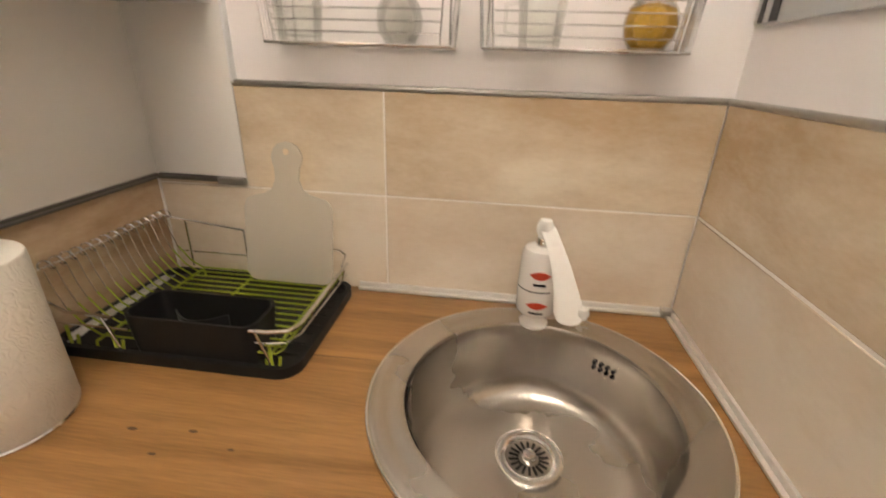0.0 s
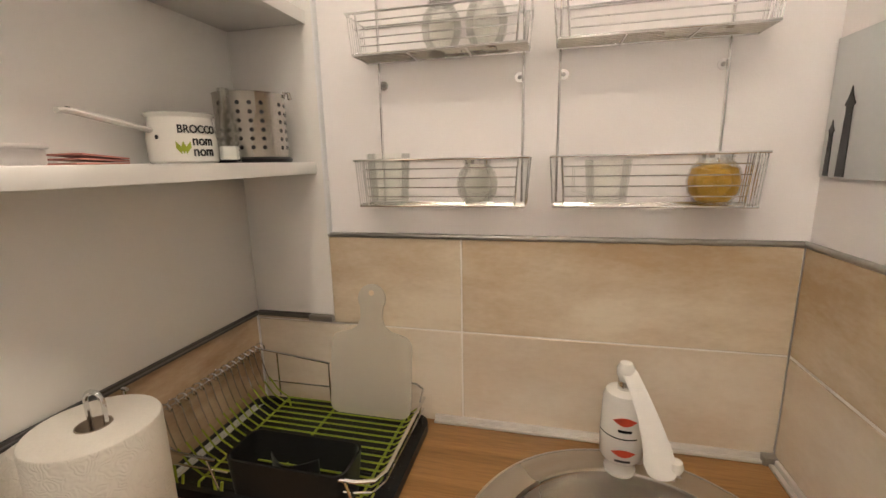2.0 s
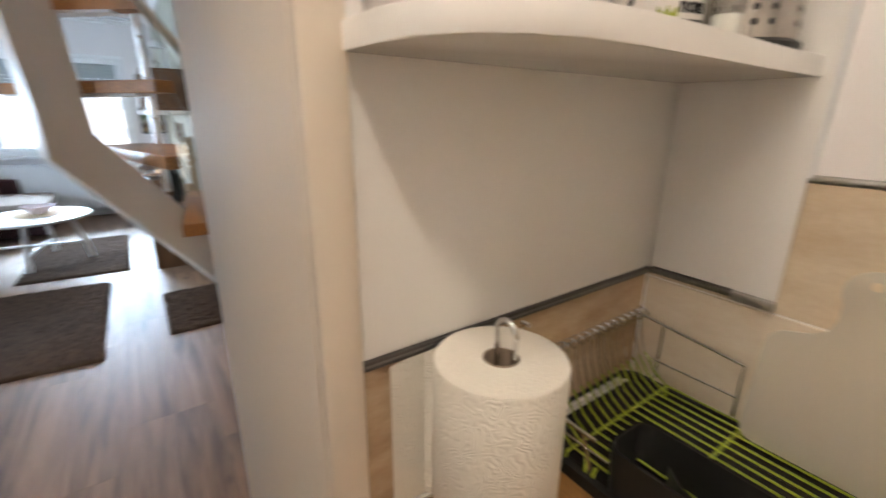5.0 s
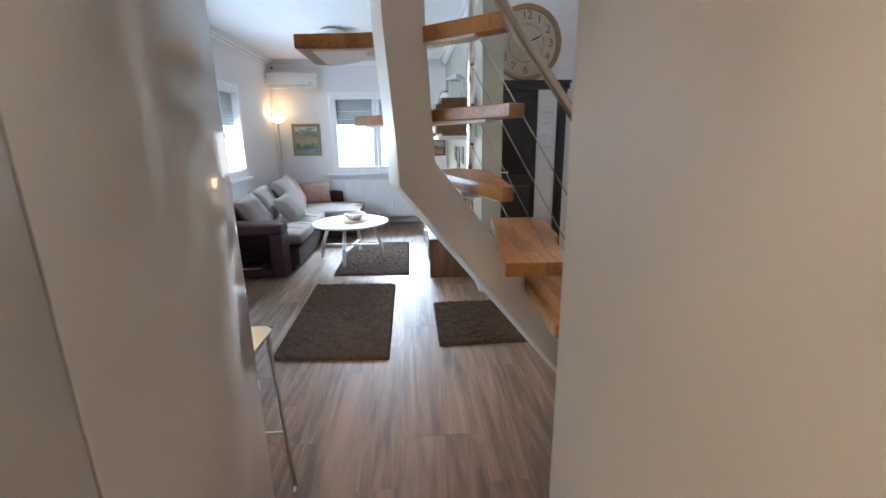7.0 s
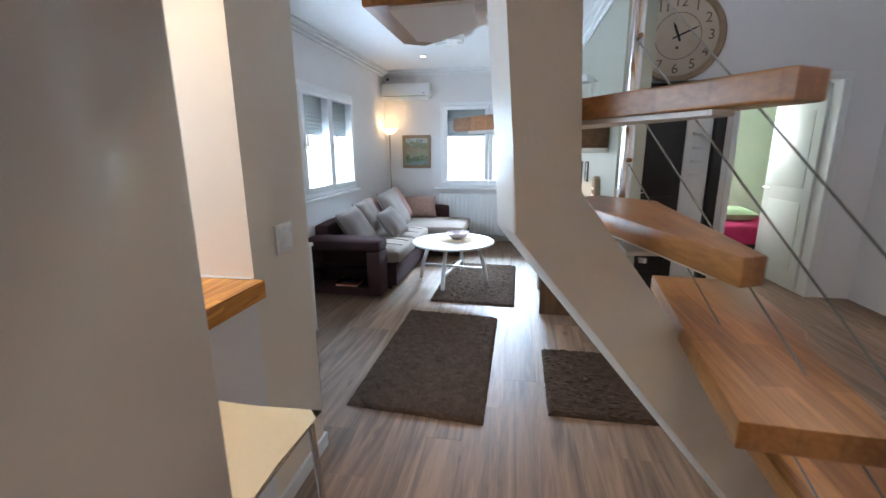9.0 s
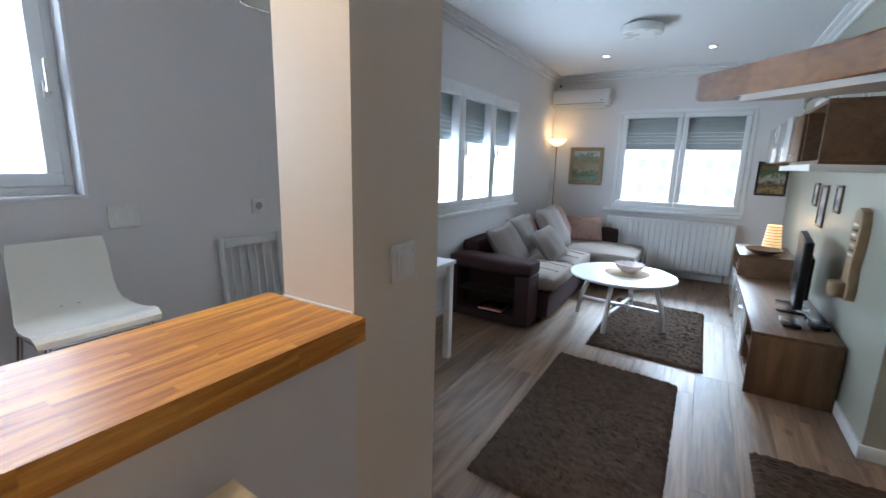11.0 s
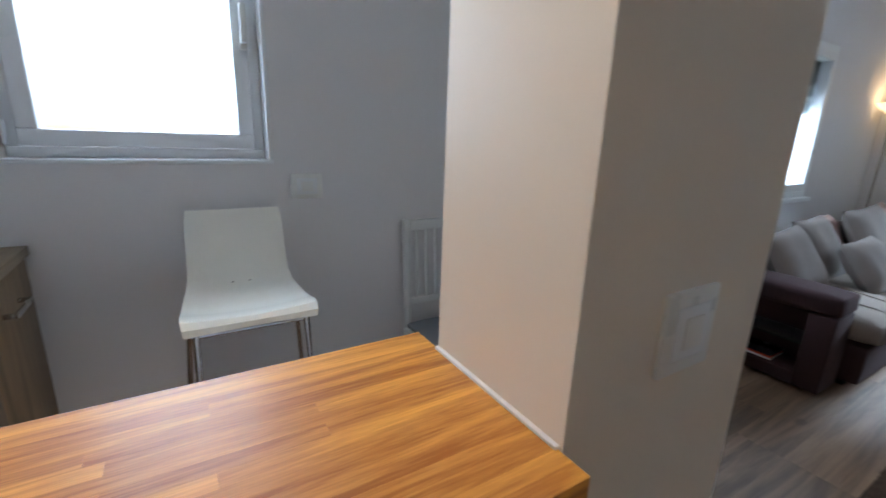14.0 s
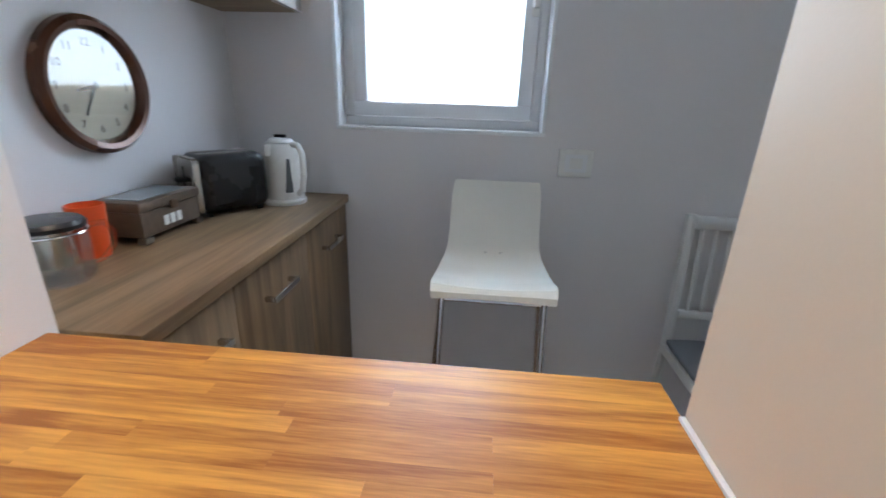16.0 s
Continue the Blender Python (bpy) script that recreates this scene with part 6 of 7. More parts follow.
for k in range(4):
    part("cable", tube([P2 + Vector((0, 0, 1.42 + 0.16 * k)), P1 + Vector((0, 0, 0.86 + 0.125 * k))], 0.0019, 6), CABLE, stair)
    part("cable_clamp", lathe([(0.0, -0.02), (0.007, -0.02), (0.007, 0.02), (0.0, 0.02)], 10, tuple(P2 + Vector((0.02, 0, 1.42 + 0.16 * k))), "X"), TREADDARK, stair)
    part("cable_clamp", lathe([(0.0, -0.03), (0.008, -0.03), (0.008, 0.03), (0.0, 0.03)], 10, tuple(P1 + Vector((-0.02, 0, 0.87 + 0.125 * k))), "X"), CHROME, stair)

# ---- hall behind the stair ----
bd = thing("door_1", (-6.30, 0.482, 0), "black stained wooden door in a dark moulded frame", "door", kind="structure")
part("leaf", box(-0.055, -0.015, -0.385, 0.13, 0.005, 1.965, 0.003), BLACKWOOD, bd)
for z0, z1 in ((0.2, 0.85), (0.98, 1.82)):
    part("raised_panel", box(-0.016, -0.006, -0.30, 0.06, z0, z1, 0.008), BLACKWOOD, bd)
part("door_handle", tube([(-0.012, -0.33, 1.02), (0.045, -0.33, 1.02), (0.045, -0.22, 1.02)], 0.008, 8), CHROME, bd)
for y0, y1, z0, z1 in ((-0.465, -0.375, 0.0, 1.965), (0.375, 0.465, 0.0, 1.965), (-0.49, 0.49, 1.966, 2.035)):
    part("frame", box(-0.06, 0.030, y0, y1, z0, z1, 0.006), BLACKWOOD, bd)
part("cornice", box(-0.06, 0.055, -0.505, 0.505, 2.0355, 2.065, 0.008), BLACKWOOD, bd)
wb = thing("coat_board", (-6.335, 0.737, 0), "narrow white wooden board with carved ornament in the doorway", "coat rack")
part("board", box(-0.02, 0.018, -0.12, 0.11, 0.0, 1.955, 0.004), WLACQ, wb)
for k in range(5):
    part("ornament", prism(rounded(-0.018, 0.018, -0.06, 0.06, 0.015), 0, 0.012, 0.003), WLACQ, wb).matrix_local = Matrix.Translation((0.0185, 0.0, 1.20 + 0.13 * k)) @ Matrix.Rotation(radians(90), 4, "Y")

big = thing("wall_clock", (-6.2995, 0.440, 2.458), "large round cream wall clock with brown numerals", "clock")
WOODRIM = mat("worn_brown_rim", (0.28, 0.19, 0.12), 0.55, vary=0.3, scale=14, bump=0.2)
part("rim", lathe([(0.400, 0.0), (0.405, 0.022), (0.390, 0.034), (0.352, 0.030), (0.345, 0.012)], 64, (0, 0, 0), "X", False), WOODRIM, big)
part("dial", lathe([(0.0, 0.002), (0.364, 0.002), (0.364, 0.012), (0.0, 0.012)], 64, (0, 0, 0), "X"), mat("beige_clock_face", (0.47, 0.38, 0.29), 0.7, vary=0.12, scale=9), big)
em = Matrix(((0, 0, 1, 0), (1, 0, 0, 0), (0, 1, 0, 0), (0, 0, 0, 1)))
for n_ in range(1, 13):
    a = radians(90 - 30 * n_)
    text_part("numeral", str(n_), 0.122, Matrix.Translation((0.0128, 0, 0)) @ em @ Matrix.Translation((0.285 * math.cos(a), 0.285 * math.sin(a), 0)), BROWNINK, big)
part("ring", tube([(0.013, 0.20 * math.cos(2 * math.pi * i / 48), 0.20 * math.sin(2 * math.pi * i / 48)) for i in range(48)], 0.003, 6, True), BROWNINK, big)
for a, l, w_ in ((radians(22), 0.13, 0.010), (radians(-66), 0.20, 0.007)):
    bm = prism([(-w_, -0.05), (w_, -0.05), (w_ * 1.2, l * 0.7), (0, l), (-w_ * 1.2, l * 0.7)], 0, 0.002)
    bmesh.ops.transform(bm, matrix=Matrix.Translation((0.017, 0, 0)) @ em @ Matrix.Rotation(a, 4, "Z"), verts=bm.verts)
    part("hand", bm, BLACK, big)
part("key_hole", lathe([(0.0, 0.012), (0.014, 0.012), (0.014, 0.015), (0.0, 0.015)], 14, (0, 0.0, -0.10), "X"), BROWNINK, big)

d2 = thing("door_2", (-6.42, 1.852, 0), "white panelled bedroom door standing wide open", "door", kind="structure", rz=181)
part("leaf", box(0.0, 0.79, -0.02, 0.02, 0.01, 2.02, 0.003), WLACQ, d2)
for sd in (-1, 1):
    for z0, z1 in ((0.2, 0.9), (1.05, 1.8)):
        part("panel", box(0.12, 0.67, sd * 0.0205, sd * 0.026, z0, z1, 0.002), WLACQ, d2)
    part("door_handle", tube([(0.73, sd * 0.02, 1.02), (0.73, sd * 0.065, 1.02), (0.61, sd * 0.065, 1.02)], 0.008, 8), CHROME, d2)
for y0, y1, z0, z1 in ((1.005, 1.06, 0, 2.04), (1.86, 1.925, 0, 2.04), (1.005, 1.925, 2.0405, 2.105)):
    tagged(part("trim_door_casing", box(-6.2998, -6.284, y0, y1, z0, z1, 0.004), WLACQ, None), "white wooden door casing", "casing", kind="structure")

bed = thing("bed", (-7.72, 2.05, 0), "bed with pink flowered cover and pale green pillow", "bed")
part("frame", box(-0.42, 0.42, -0.75, 0.95, 0.05, 0.32, 0.01), BLACKWOOD, bed)
part("mattress", softbox(-0.42, 0.42, -0.75, 0.95, 0.32, 0.50, 0.04, 0.01), GREENWALL, bed)
part("cover", softbox(-0.44, 0.44, -0.77, 0.35, 0.30, 0.54, 0.05, 0.03), PINK, bed, "pink flowered bed cover")
part("pillow", cushion(0.6, 0.4, 0.16), mat("green_pillow", (0.45, 0.60, 0.35), 0.9, vary=0.2), bed).location = (-0.05, -0.30, 0.63)
for sx in (-1, 1):
    for sy in (-0.7, 0.9):
        part("leg", box(sx * 0.38 - 0.03, sx * 0.38 + 0.03, sy - 0.03, sy + 0.03, 0, 0.05), BLACKWOOD, bed)
# Fill lamp added out of sight, without a window, to brighten the bedroom.
lamp("bedroom_fill", "AREA", (-8.36, 1.38, 1.5), (-6.6, 1.75, 1.2), 26, (0.86, 0.93, 1.0), size=(0.7, 1.2))

# ---- living room ----
def rug(x0, x1, y0, y1, skew, label):
    bm = bmesh.new()
    nx, ny = 110, 62
    pts = [[None] * (ny + 1) for _ in range(nx + 1)]
    for i in range(nx + 1):
        for j in range(ny + 1):
            u, v = i / nx, j / ny
            e = min(u, 1 - u) * (x1 - x0), min(v, 1 - v) * (y1 - y0)
            h = 0.022 * min(1.0, (min(e) / 0.02 + 0.15))
            x, y = x0 + (x1 - x0) * u, y0 + (y1 - y0) * v
            pts[i][j] = bm.verts.new((x + skew * (v - 0.5) + random.uniform(-0.003, 0.003), y + random.uniform(-0.003, 0.003), h + random.uniform(-0.007, 0.007) * (1 if h > 0.01 else 0)))
    for i in range(nx):
        for j in range(ny):
            bm.faces.new((pts[i][j], pts[i + 1][j], pts[i + 1][j + 1], pts[i][j + 1]))
    r_ = bmesh.ops.extrude_edge_only(bm, edges=[e for e in bm.edges if e.is_boundary])
    for g_ in r_["geom"]:
        if isinstance(g_, bmesh.types.BMVert):
            g_.co.z = 0.0005
    ob = part("rug", bm, RUG, None)
    return tagged(ob, label, "rug", "brown shaggy rugs")


rug(-5.28, -3.76, -1.91, -1.105, 0.06, "long brown shaggy rug on the laminate floor")
rug(-7.03, -5.58, -1.785, -0.965, 0.04, "brown shaggy rug under the coffee table")
rug(-4.69, -3.88, -0.755, 0.74, 0.0, "brown shaggy rug in front of the hall door")

sofa = thing("corner_sofa", (-7.0, -2.6, 0), "dark aubergine corner sofa with beige velour cushions", "sofa")


def S(x0, x1, y0, y1, z0, z1, r, sag=0.0, n=8):
    return softbox(x0 + 7.0, x1 + 7.0, y0 + 2.6, y1 + 2.6, z0, z1, r, sag, n)


part("base", S(-8.30, -5.86, -3.08, -2.19, 0.04, 0.285, 0.03), SOFAD, sofa)
part("chaise_base", S(-8.30, -7.36, -2.188, -1.70, 0.04, 0.285, 0.03), SOFAD, sofa)
part("seat_cushion", S(-6.60, -5.865, -2.90, -2.155, 0.287, 0.435, 0.05, 0.025), SOFAL, sofa)
part("seat_cushion", S(-7.355, -6.605, -2.90, -2.155, 0.287, 0.435, 0.05, 0.025), SOFAL, sofa)
part("chaise_cushion", S(-8.28, -7.36, -2.90, -1.68, 0.287, 0.435, 0.05, 0.02), SOFAL, sofa)
for x_ in (-6.36, -6.11, -7.11, -6.86):
    part("seam", tube([(x_ + 7.0, -0.27 + 0.04 * k, 0.4405 + 0.024 * math.sin(math.pi * k / 17)) for k in range(18)], 0.004, 6), SOFAL, sofa)
part("back_frame", S(-8.30, -5.84, -3.09, -2.91, 0.287, 0.70, 0.05), SOFAD, sofa)
part("side_back", S(-8.47, -8.305, -3.09, -2.05, 0.04, 0.60, 0.04), SOFAD, sofa)
# near arm with an open book niche
ax0, ax1, ay0, ay1 = -5.855 + 7.0, -5.595 + 7.0, -3.08 + 2.6, -2.29 + 2.6
for y0, y1, z0, z1 in ((ay0, ay0 + 0.09, 0.02, 0.47), (ay1 - 0.13, ay1, 0.02, 0.47), (ay0 + 0.0905, ay1 - 0.1305, 0.02, 0.10)):
    part("arm_panel", box(ax0, ax1, y0, y1, z0, z1, 0.008), SOFAD, sofa)
part("arm_back", box(ax0, ax0 + 0.03, ay0 + 0.0905, ay1 - 0.1305, 0.1005, 0.47), SOFAD, sofa)
part("arm_top", softbox(ax0 - 0.008, ax1 + 0.003, ay0 - 0.004, ay1 + 0.006, 0.471, 0.590, 0.032, 0.010, 8), SOFAD, sofa)
part("niche_shelf", box(ax0 + 0.031, ax1 - 0.01, ay0 + 0.092, ay1 - 0.132, 0.27, 0.285, 0.002), BLACKWOOD, sofa)
for x in (-8.2, -5.95):
    for y in (-3.0, -2.3):
        part("foot", box(x + 7 - 0.03, x + 7 + 0.03, y + 2.6 - 0.03, y + 2.6 + 0.03, 0, 0.041), BLACKWOOD, sofa)
for k, (c, w_) in enumerate(((WLACQ, 0.022), (REDP, 0.03), (BLACK, 0.02))):
    bk_ = part("book", box(-5.81, -5.63, -2.78 + 0.0, -2.55, 0.1005 + 0.012 * k, 0.112 + 0.012 * k, 0.002), c, None)
    tagged(bk_, ("white magazine in the sofa arm niche", "red magazine in the sofa arm niche", "black magazine in the sofa arm niche")[k], "magazine", "magazines in the sofa arm")


def pillow(x, y, z, w_, h_, lean, turn, material, label, spin=0.0):
    o = part("cushion", cushion(w_, h_, 0.17, puff=0.55, edge=0.010), material, None)
    o.matrix_world = Matrix.Translation((x, y, z)) @ Matrix.Rotation(radians(turn), 4, "Z") @ Matrix.Rotation(radians(-lean), 4, "X") @ Matrix.Rotation(radians(spin), 4, "Z")
    tagged(o, label, "cushion", "sofa cushions")


GB = "grey-beige cushion leaning on the sofa back"
pillow(-6.15, -2.72, 0.615, 0.54, 0.46, 57, -4, PILLOW, GB, 5)
pillow(-6.68, -2.76, 0.640, 0.52, 0.48, 60, -2, PILLOW, GB, 3)
pillow(-6.69, -2.47, 0.590, 0.42, 0.38, 53, -12, PILLOW, "small grey-beige cushion leaning in front of another", 8)
pillow(-7.32, -2.63, 0.670, 0.56, 0.55, 61, -8, PILLOW, "large grey-beige cushion on the corner seat", 5)
pillow(-7.05, -2.84, 0.64, 0.40, 0.42, 68, 4, PINKP, "reddish patterned cushion behind the grey ones")
pillow(-7.73, -2.69, 0.670, 0.50, 0.52, 62, -8, PINKP, "pink patterned cushion on the corner seat", 8)
pillow(-8.12, -2.45, 0.590, 0.48, 0.36, 64, -70, PINKP, "pink patterned cushion against the side back")

tab = thing("coffee_table", (-6.26, -1.655, 0.021), "round white coffee table with crossed stretchers", "coffee table")
part("tabletop", lathe([(0.0, 0.430), (0.435, 0.430), (0.447, 0.438), (0.450, 0.450), (0.444, 0.457), (0.0, 0.458)], 72), WLACQ, tab)
for k in range(4):
    a = radians(-8 + 90 * k)
    c, s = math.cos(a), math.sin(a)
    part("leg", tube([(0.27 * c, 0.27 * s, 0.429), (0.35 * c, 0.35 * s, 0.20), (0.385 * c, 0.385 * s, 0.0)], 0.022, 10), WLACQ, tab)
for k in range(2):
    a = radians(-8 + 90 * k)
    part("stretcher", box(-0.355, 0.355, -0.016, 0.016, 0.135 + 0.0205 * k, 0.155 + 0.0205 * k, 0.003), WLACQ, tab).rotation_euler.z = a
mat_ob = tagged(part("table_mat", lathe([(0.0, 0.0), (0.19, 0.0), (0.192, 0.002), (0.19, 0.004), (0.0, 0.004)], 40, (-6.30, -1.62, 0.4795)), mat("woven_straw", (0.45, 0.34, 0.22), 0.9, vary=0.2, scale=60, bump=0.6, bscale=120), None), "round woven straw mat on the table", "table mat")
bowl = thing("glass_bowl", (-6.32, -1.61, 0.4838), "pale pink cut glass bowl on the mat", "bowl")
PINKG = mat("pink_glass", (0.93, 0.82, 0.82), 0.08, vary=0.1, scale=30, transmit=0.5)
bm = bmesh.new()
n = 28
rings = []
for r_, z_, wv in ((0.04, 0.0, 0), (0.06, 0.004, 0.002), (0.10, 0.035, 0.006), (0.125, 0.075, 0.010), (0.119, 0.075, 0.010), (0.092, 0.036, 0.005), (0.05, 0.010, 0.0)):
    rings.append([bm.verts.new(((r_ + wv * (i % 2)) * math.cos(2 * math.pi * i / n), (r_ + wv * (i % 2)) * math.sin(2 * math.pi * i / n), z_ + wv * 0.6 * (i % 2))) for i in range(n)])
for a, b in zip(rings, rings[1:]):
    for i in range(n):
        bm.faces.new((a[i], a[(i + 1) % n], b[(i + 1) % n], b[i]))
bm.faces.new(rings[0])
bm.faces.new(rings[-1])
part("dish", bm, PINKG, bowl, smooth=False)

rad = thing("radiator", (-8.50, -1.48, 0.10), "white ribbed panel radiator under the window", "radiator")
for k in range(22):
    y = -0.74 + k * 0.0682
    part("rib", box(-0.045, 0.045, y, y + 0.066, 0.02, 0.64, 0.007, 1), PVC, rad)
part("top_grille", box(-0.048, 0.048, -0.745, 0.765, 0.641, 0.665, 0.004), PVC, rad)
part("pipe", tube([(0.0, 0.70, 0.03), (0.0, 0.70, -0.095)], 0.009, 8), CHROME, rad)
part("pipe", tube([(0.0, -0.68, 0.03), (0.0, -0.68, -0.095)], 0.009, 8), CHROME, rad)

ac = thing("air_conditioner", (-8.578, -2.72, 2.20), "white split air conditioner unit below the ceiling", "air conditioner")
part("casing", box(0.001, 0.19, -0.385, 0.385, 0.03, 0.245, 0.025, 4), WHITEP, ac)
part("front_panel", box(0.1905, 0.200, -0.375, 0.375, 0.075, 0.232, 0.006), PVC, ac)
part("flap", box(0.06, 0.185, -0.33, 0.33, 0.012, 0.029, 0.004), PVC, ac)
part("outlet_slot", box(0.1905, 0.193, -0.33, 0.33, 0.052, 0.062), SHUTTER, ac)
part("indicator", box(0.2002, 0.202, 0.28, 0.30, 0.090, 0.100), DARK, ac)
tagged(part("thermostat", box(-8.577, -8.56, -3.06, -3.03, 2.515, 2.55, 0.004), DARK, None), "tiny dark sensor above the air conditioner", "sensor")

fl = thing("floor_lamp", (-8.36, -2.98, 0), "slim floor lamp with a lit glass uplighter bowl", "floor lamp")
part("base", lathe([(0.0, 0.0), (0.13, 0.0), (0.13, 0.012), (0.03, 0.03), (0.0, 0.03)], 36), STEEL, fl)
part("pole", tube([(0, 0, 0.03), (0, 0, 1.69)], 0.010, 12), STEEL, fl)
part("bowl", lathe([(0.0, 1.69), (0.05, 1.70), (0.10, 1.735), (0.135, 1.785), (0.130, 1.785), (0.095, 1.74), (0.045, 1.708), (0.0, 1.70)], 40), LAMPEM, fl, "lit frosted glass bowl")
lamp("floor_lamp_light", "POINT", (-8.36, -2.98, 1.86), (-8.36, -2.98, 0), 1.1, (1.0, 0.68, 0.36), soft=0.06)


def painting(name, m, w_, h_, frame_mat, cols, label, fw=0.04, fd=0.028):
    """A framed picture: its image is blotches of oil paint in a few colours; faces local -y."""
    p = thing(name, (0, 0, 0), label, "picture")
    p.matrix_world = m
    for a in ((-w_ / 2, w_ / 2, 0, fw), (-w_ / 2, w_ / 2, h_ - fw, h_)):
        part("frame_bar", box(a[0], a[1], -fd, 0.0, a[2], a[3], fd * 0.25), frame_mat, p)
    for a in ((-w_ / 2, -w_ / 2 + fw), (w_ / 2 - fw, w_ / 2)):
        part("frame_bar", box(a[0], a[1], -fd, 0.0, fw + 0.0005, h_ - fw - 0.0005, fd * 0.25), frame_mat, p)
    m_ = bpy.data.materials.new("oil_painting")
    m_.use_nodes = True
    nt = m_.node_tree
    co = nt.nodes.new("ShaderNodeTexCoord")
    nz = nt.nodes.new("ShaderNodeTexNoise")
    nz.inputs["Scale"].default_value, nz.inputs["Detail"].default_value, nz.inputs["Distortion"].default_value = 17, 7, 0.9
    sep = nt.nodes.new("ShaderNodeSeparateXYZ")
    nt.links.new(co.outputs["Object"], nz.inputs["Vector"])
    nt.links.new(co.outputs["Object"], sep.inputs[0])
    add = nt.nodes.new("ShaderNodeMath")
    add.operation = "MULTIPLY_ADD"
    add.inputs[1].default_value = 1.0 / h_
    nt.links.new(sep.outputs["Z"], add.inputs[0])
    off = nt.nodes.new("ShaderNodeMath")
    off.operation = "MULTIPLY_ADD"
    off.inputs[1].default_value, off.inputs[2].default_value = 0.7, -0.35
    nt.links.new(nz.outputs["Fac"], off.inputs[0])
    nt.links.new(off.outputs[0], add.inputs[2])
    rp = nt.nodes.new("ShaderNodeValToRGB")
    rp.color_ramp.interpolation = "EASE"
    while len(rp.color_ramp.elements) < len(cols):
        rp.color_ramp.elements.new(0.5)
    for i, c in enumerate(cols):
        rp.color_ramp.elements[i].position = i / (len(cols) - 1)
        rp.color_ramp.elements[i].color = (*c, 1)
    nt.links.new(add.outputs[0], rp.inputs["Fac"])
    nt.links.new(rp.outputs["Color"], nt.nodes["Principled BSDF"].inputs["Base Color"])
    nt.nodes["Principled BSDF"].inputs["Roughness"].default_value = 0.45
    part("canvas", box(-w_ / 2 + fw, w_ / 2 - fw, -fd * 0.5, -0.002, fw, h_ - fw), m_, p)
    return p


LAND = [(0.10, 0.17, 0.19), (0.20, 0.28, 0.24), (0.08, 0.11, 0.05), (0.30, 0.30, 0.18), (0.30, 0.22, 0.15), (0.14, 0.18, 0.09), (0.45, 0.47, 0.46), (0.52, 0.55, 0.57)]
STILL = [(0.09, 0.06, 0.03), (0.30, 0.20, 0.08), (0.08, 0.05, 0.03), (0.38, 0.36, 0.30), (0.05, 0.12, 0.05), (0.18, 0.12, 0.05), (0.07, 0.05, 0.03)]
painting("landscape_painting", pose(-8.5775, -2.60, 1.168, 0, 0, 90), 0.46, 0.515, GOLDF, LAND, "small oil landscape in an aged gilt frame", 0.05)
painting("still_life_painting", pose(-8.5775, -0.455, 1.133, 0, 0, 90), 0.30, 0.395, BLACKWOOD, STILL, "dark still life painting in a black frame", 0.022)
PHOTO = [(0.35, 0.38, 0.40), (0.12, 0.14, 0.16), (0.45, 0.44, 0.42), (0.25, 0.22, 0.2)]
painting("photo_frame", pose(-6.75, -0.2805, 0.98, 0, 0, 0), 0.22, 0.34, TVW, PHOTO, "dark wooden photo frame on the television wall", 0.022, 0.014)
painting("photo_frame", pose(-7.05, -0.2805, 1.13, 0, 0, 0), 0.17, 0.20, TVW, PHOTO, "wooden photo frame on the television wall", 0.02, 0.014)
painting("photo_frame", pose(-6.30, -0.2805, 1.13, 0, 0, 0), 0.17, 0.20, TVW, PHOTO, "wooden photo frame on the television wall", 0.02, 0.014)

tv = thing("tv_stand", (-6.285, -0.52, 0), "low walnut and white gloss television stand", "tv stand")
part("top", box(-0.865, 0.865, -0.225, 0.225, 0.395, 0.42, 0.002), TVW, tv)
part("end_panel", box(0.838, 0.864, -0.224, 0.225, 0.0, 0.3945, 0.002), TVWV, tv)
part("end_panel", box(-0.864, -0.838, -0.224, 0.225, 0.0, 0.3945, 0.002), TVWV, tv)
part("bottom", box(-0.837, 0.837, -0.21, 0.225, 0.03, 0.055), TVW, tv)
part("back", box(-0.837, 0.837, 0.215, 0.224, 0.056, 0.394), TVW, tv)
part("divider", box(0.34, 0.362, -0.21, 0.214, 0.056, 0.394), TVW, tv)
for k in range(2):
    d = part("flap_door", box(-0.836 + k * 0.588, -0.252 + k * 0.588, -0.224, -0.206, 0.058, 0.392, 0.002), GLOSS, tv, "white gloss flap door")
    part("handle", box(-0.62 + k * 0.588, -0.50 + k * 0.588, -0.238, -0.2242, 0.34, 0.352, 0.003), CHROME, d)
part("niche_shelf", box(0.363, 0.837, -0.20, 0.214, 0.215, 0.232), TVW, tv)
tagged(part("set_top_box", box(-5.95, -5.70, -0.55, -0.38, 0.2325, 0.27, 0.003), BLACK, None), "black set-top box in the stand niche", "set-top box")

tu = thing("side_cabinet", (-7.53, -0.52, 0), "walnut cabinet with a dark open compartment", "cabinet")
part("top", box(-0.375, 0.375, -0.225, 0.225, 0.60, 0.622, 0.002), TVW, tu)
for x in (-0.375, 0.353):
    part("side_panel", box(x, x + 0.022, -0.225, 0.225, 0.0, 0.599, 0.002), TVW, tu)
part("shelf", box(-0.352, 0.352, -0.20, 0.225, 0.40, 0.42), TVW, tu)
# Back board in near-black, darker than the walnut around it.
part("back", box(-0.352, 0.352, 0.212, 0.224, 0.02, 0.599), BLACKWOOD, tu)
d = part("door", box(-0.351, 0.351, -0.224, -0.206, 0.03, 0.395, 0.002), GLOSS, tu, "white gloss door")
part("handle", box(-0.06, 0.06, -0.238, -0.2242, 0.35, 0.362, 0.003), CHROME, d)
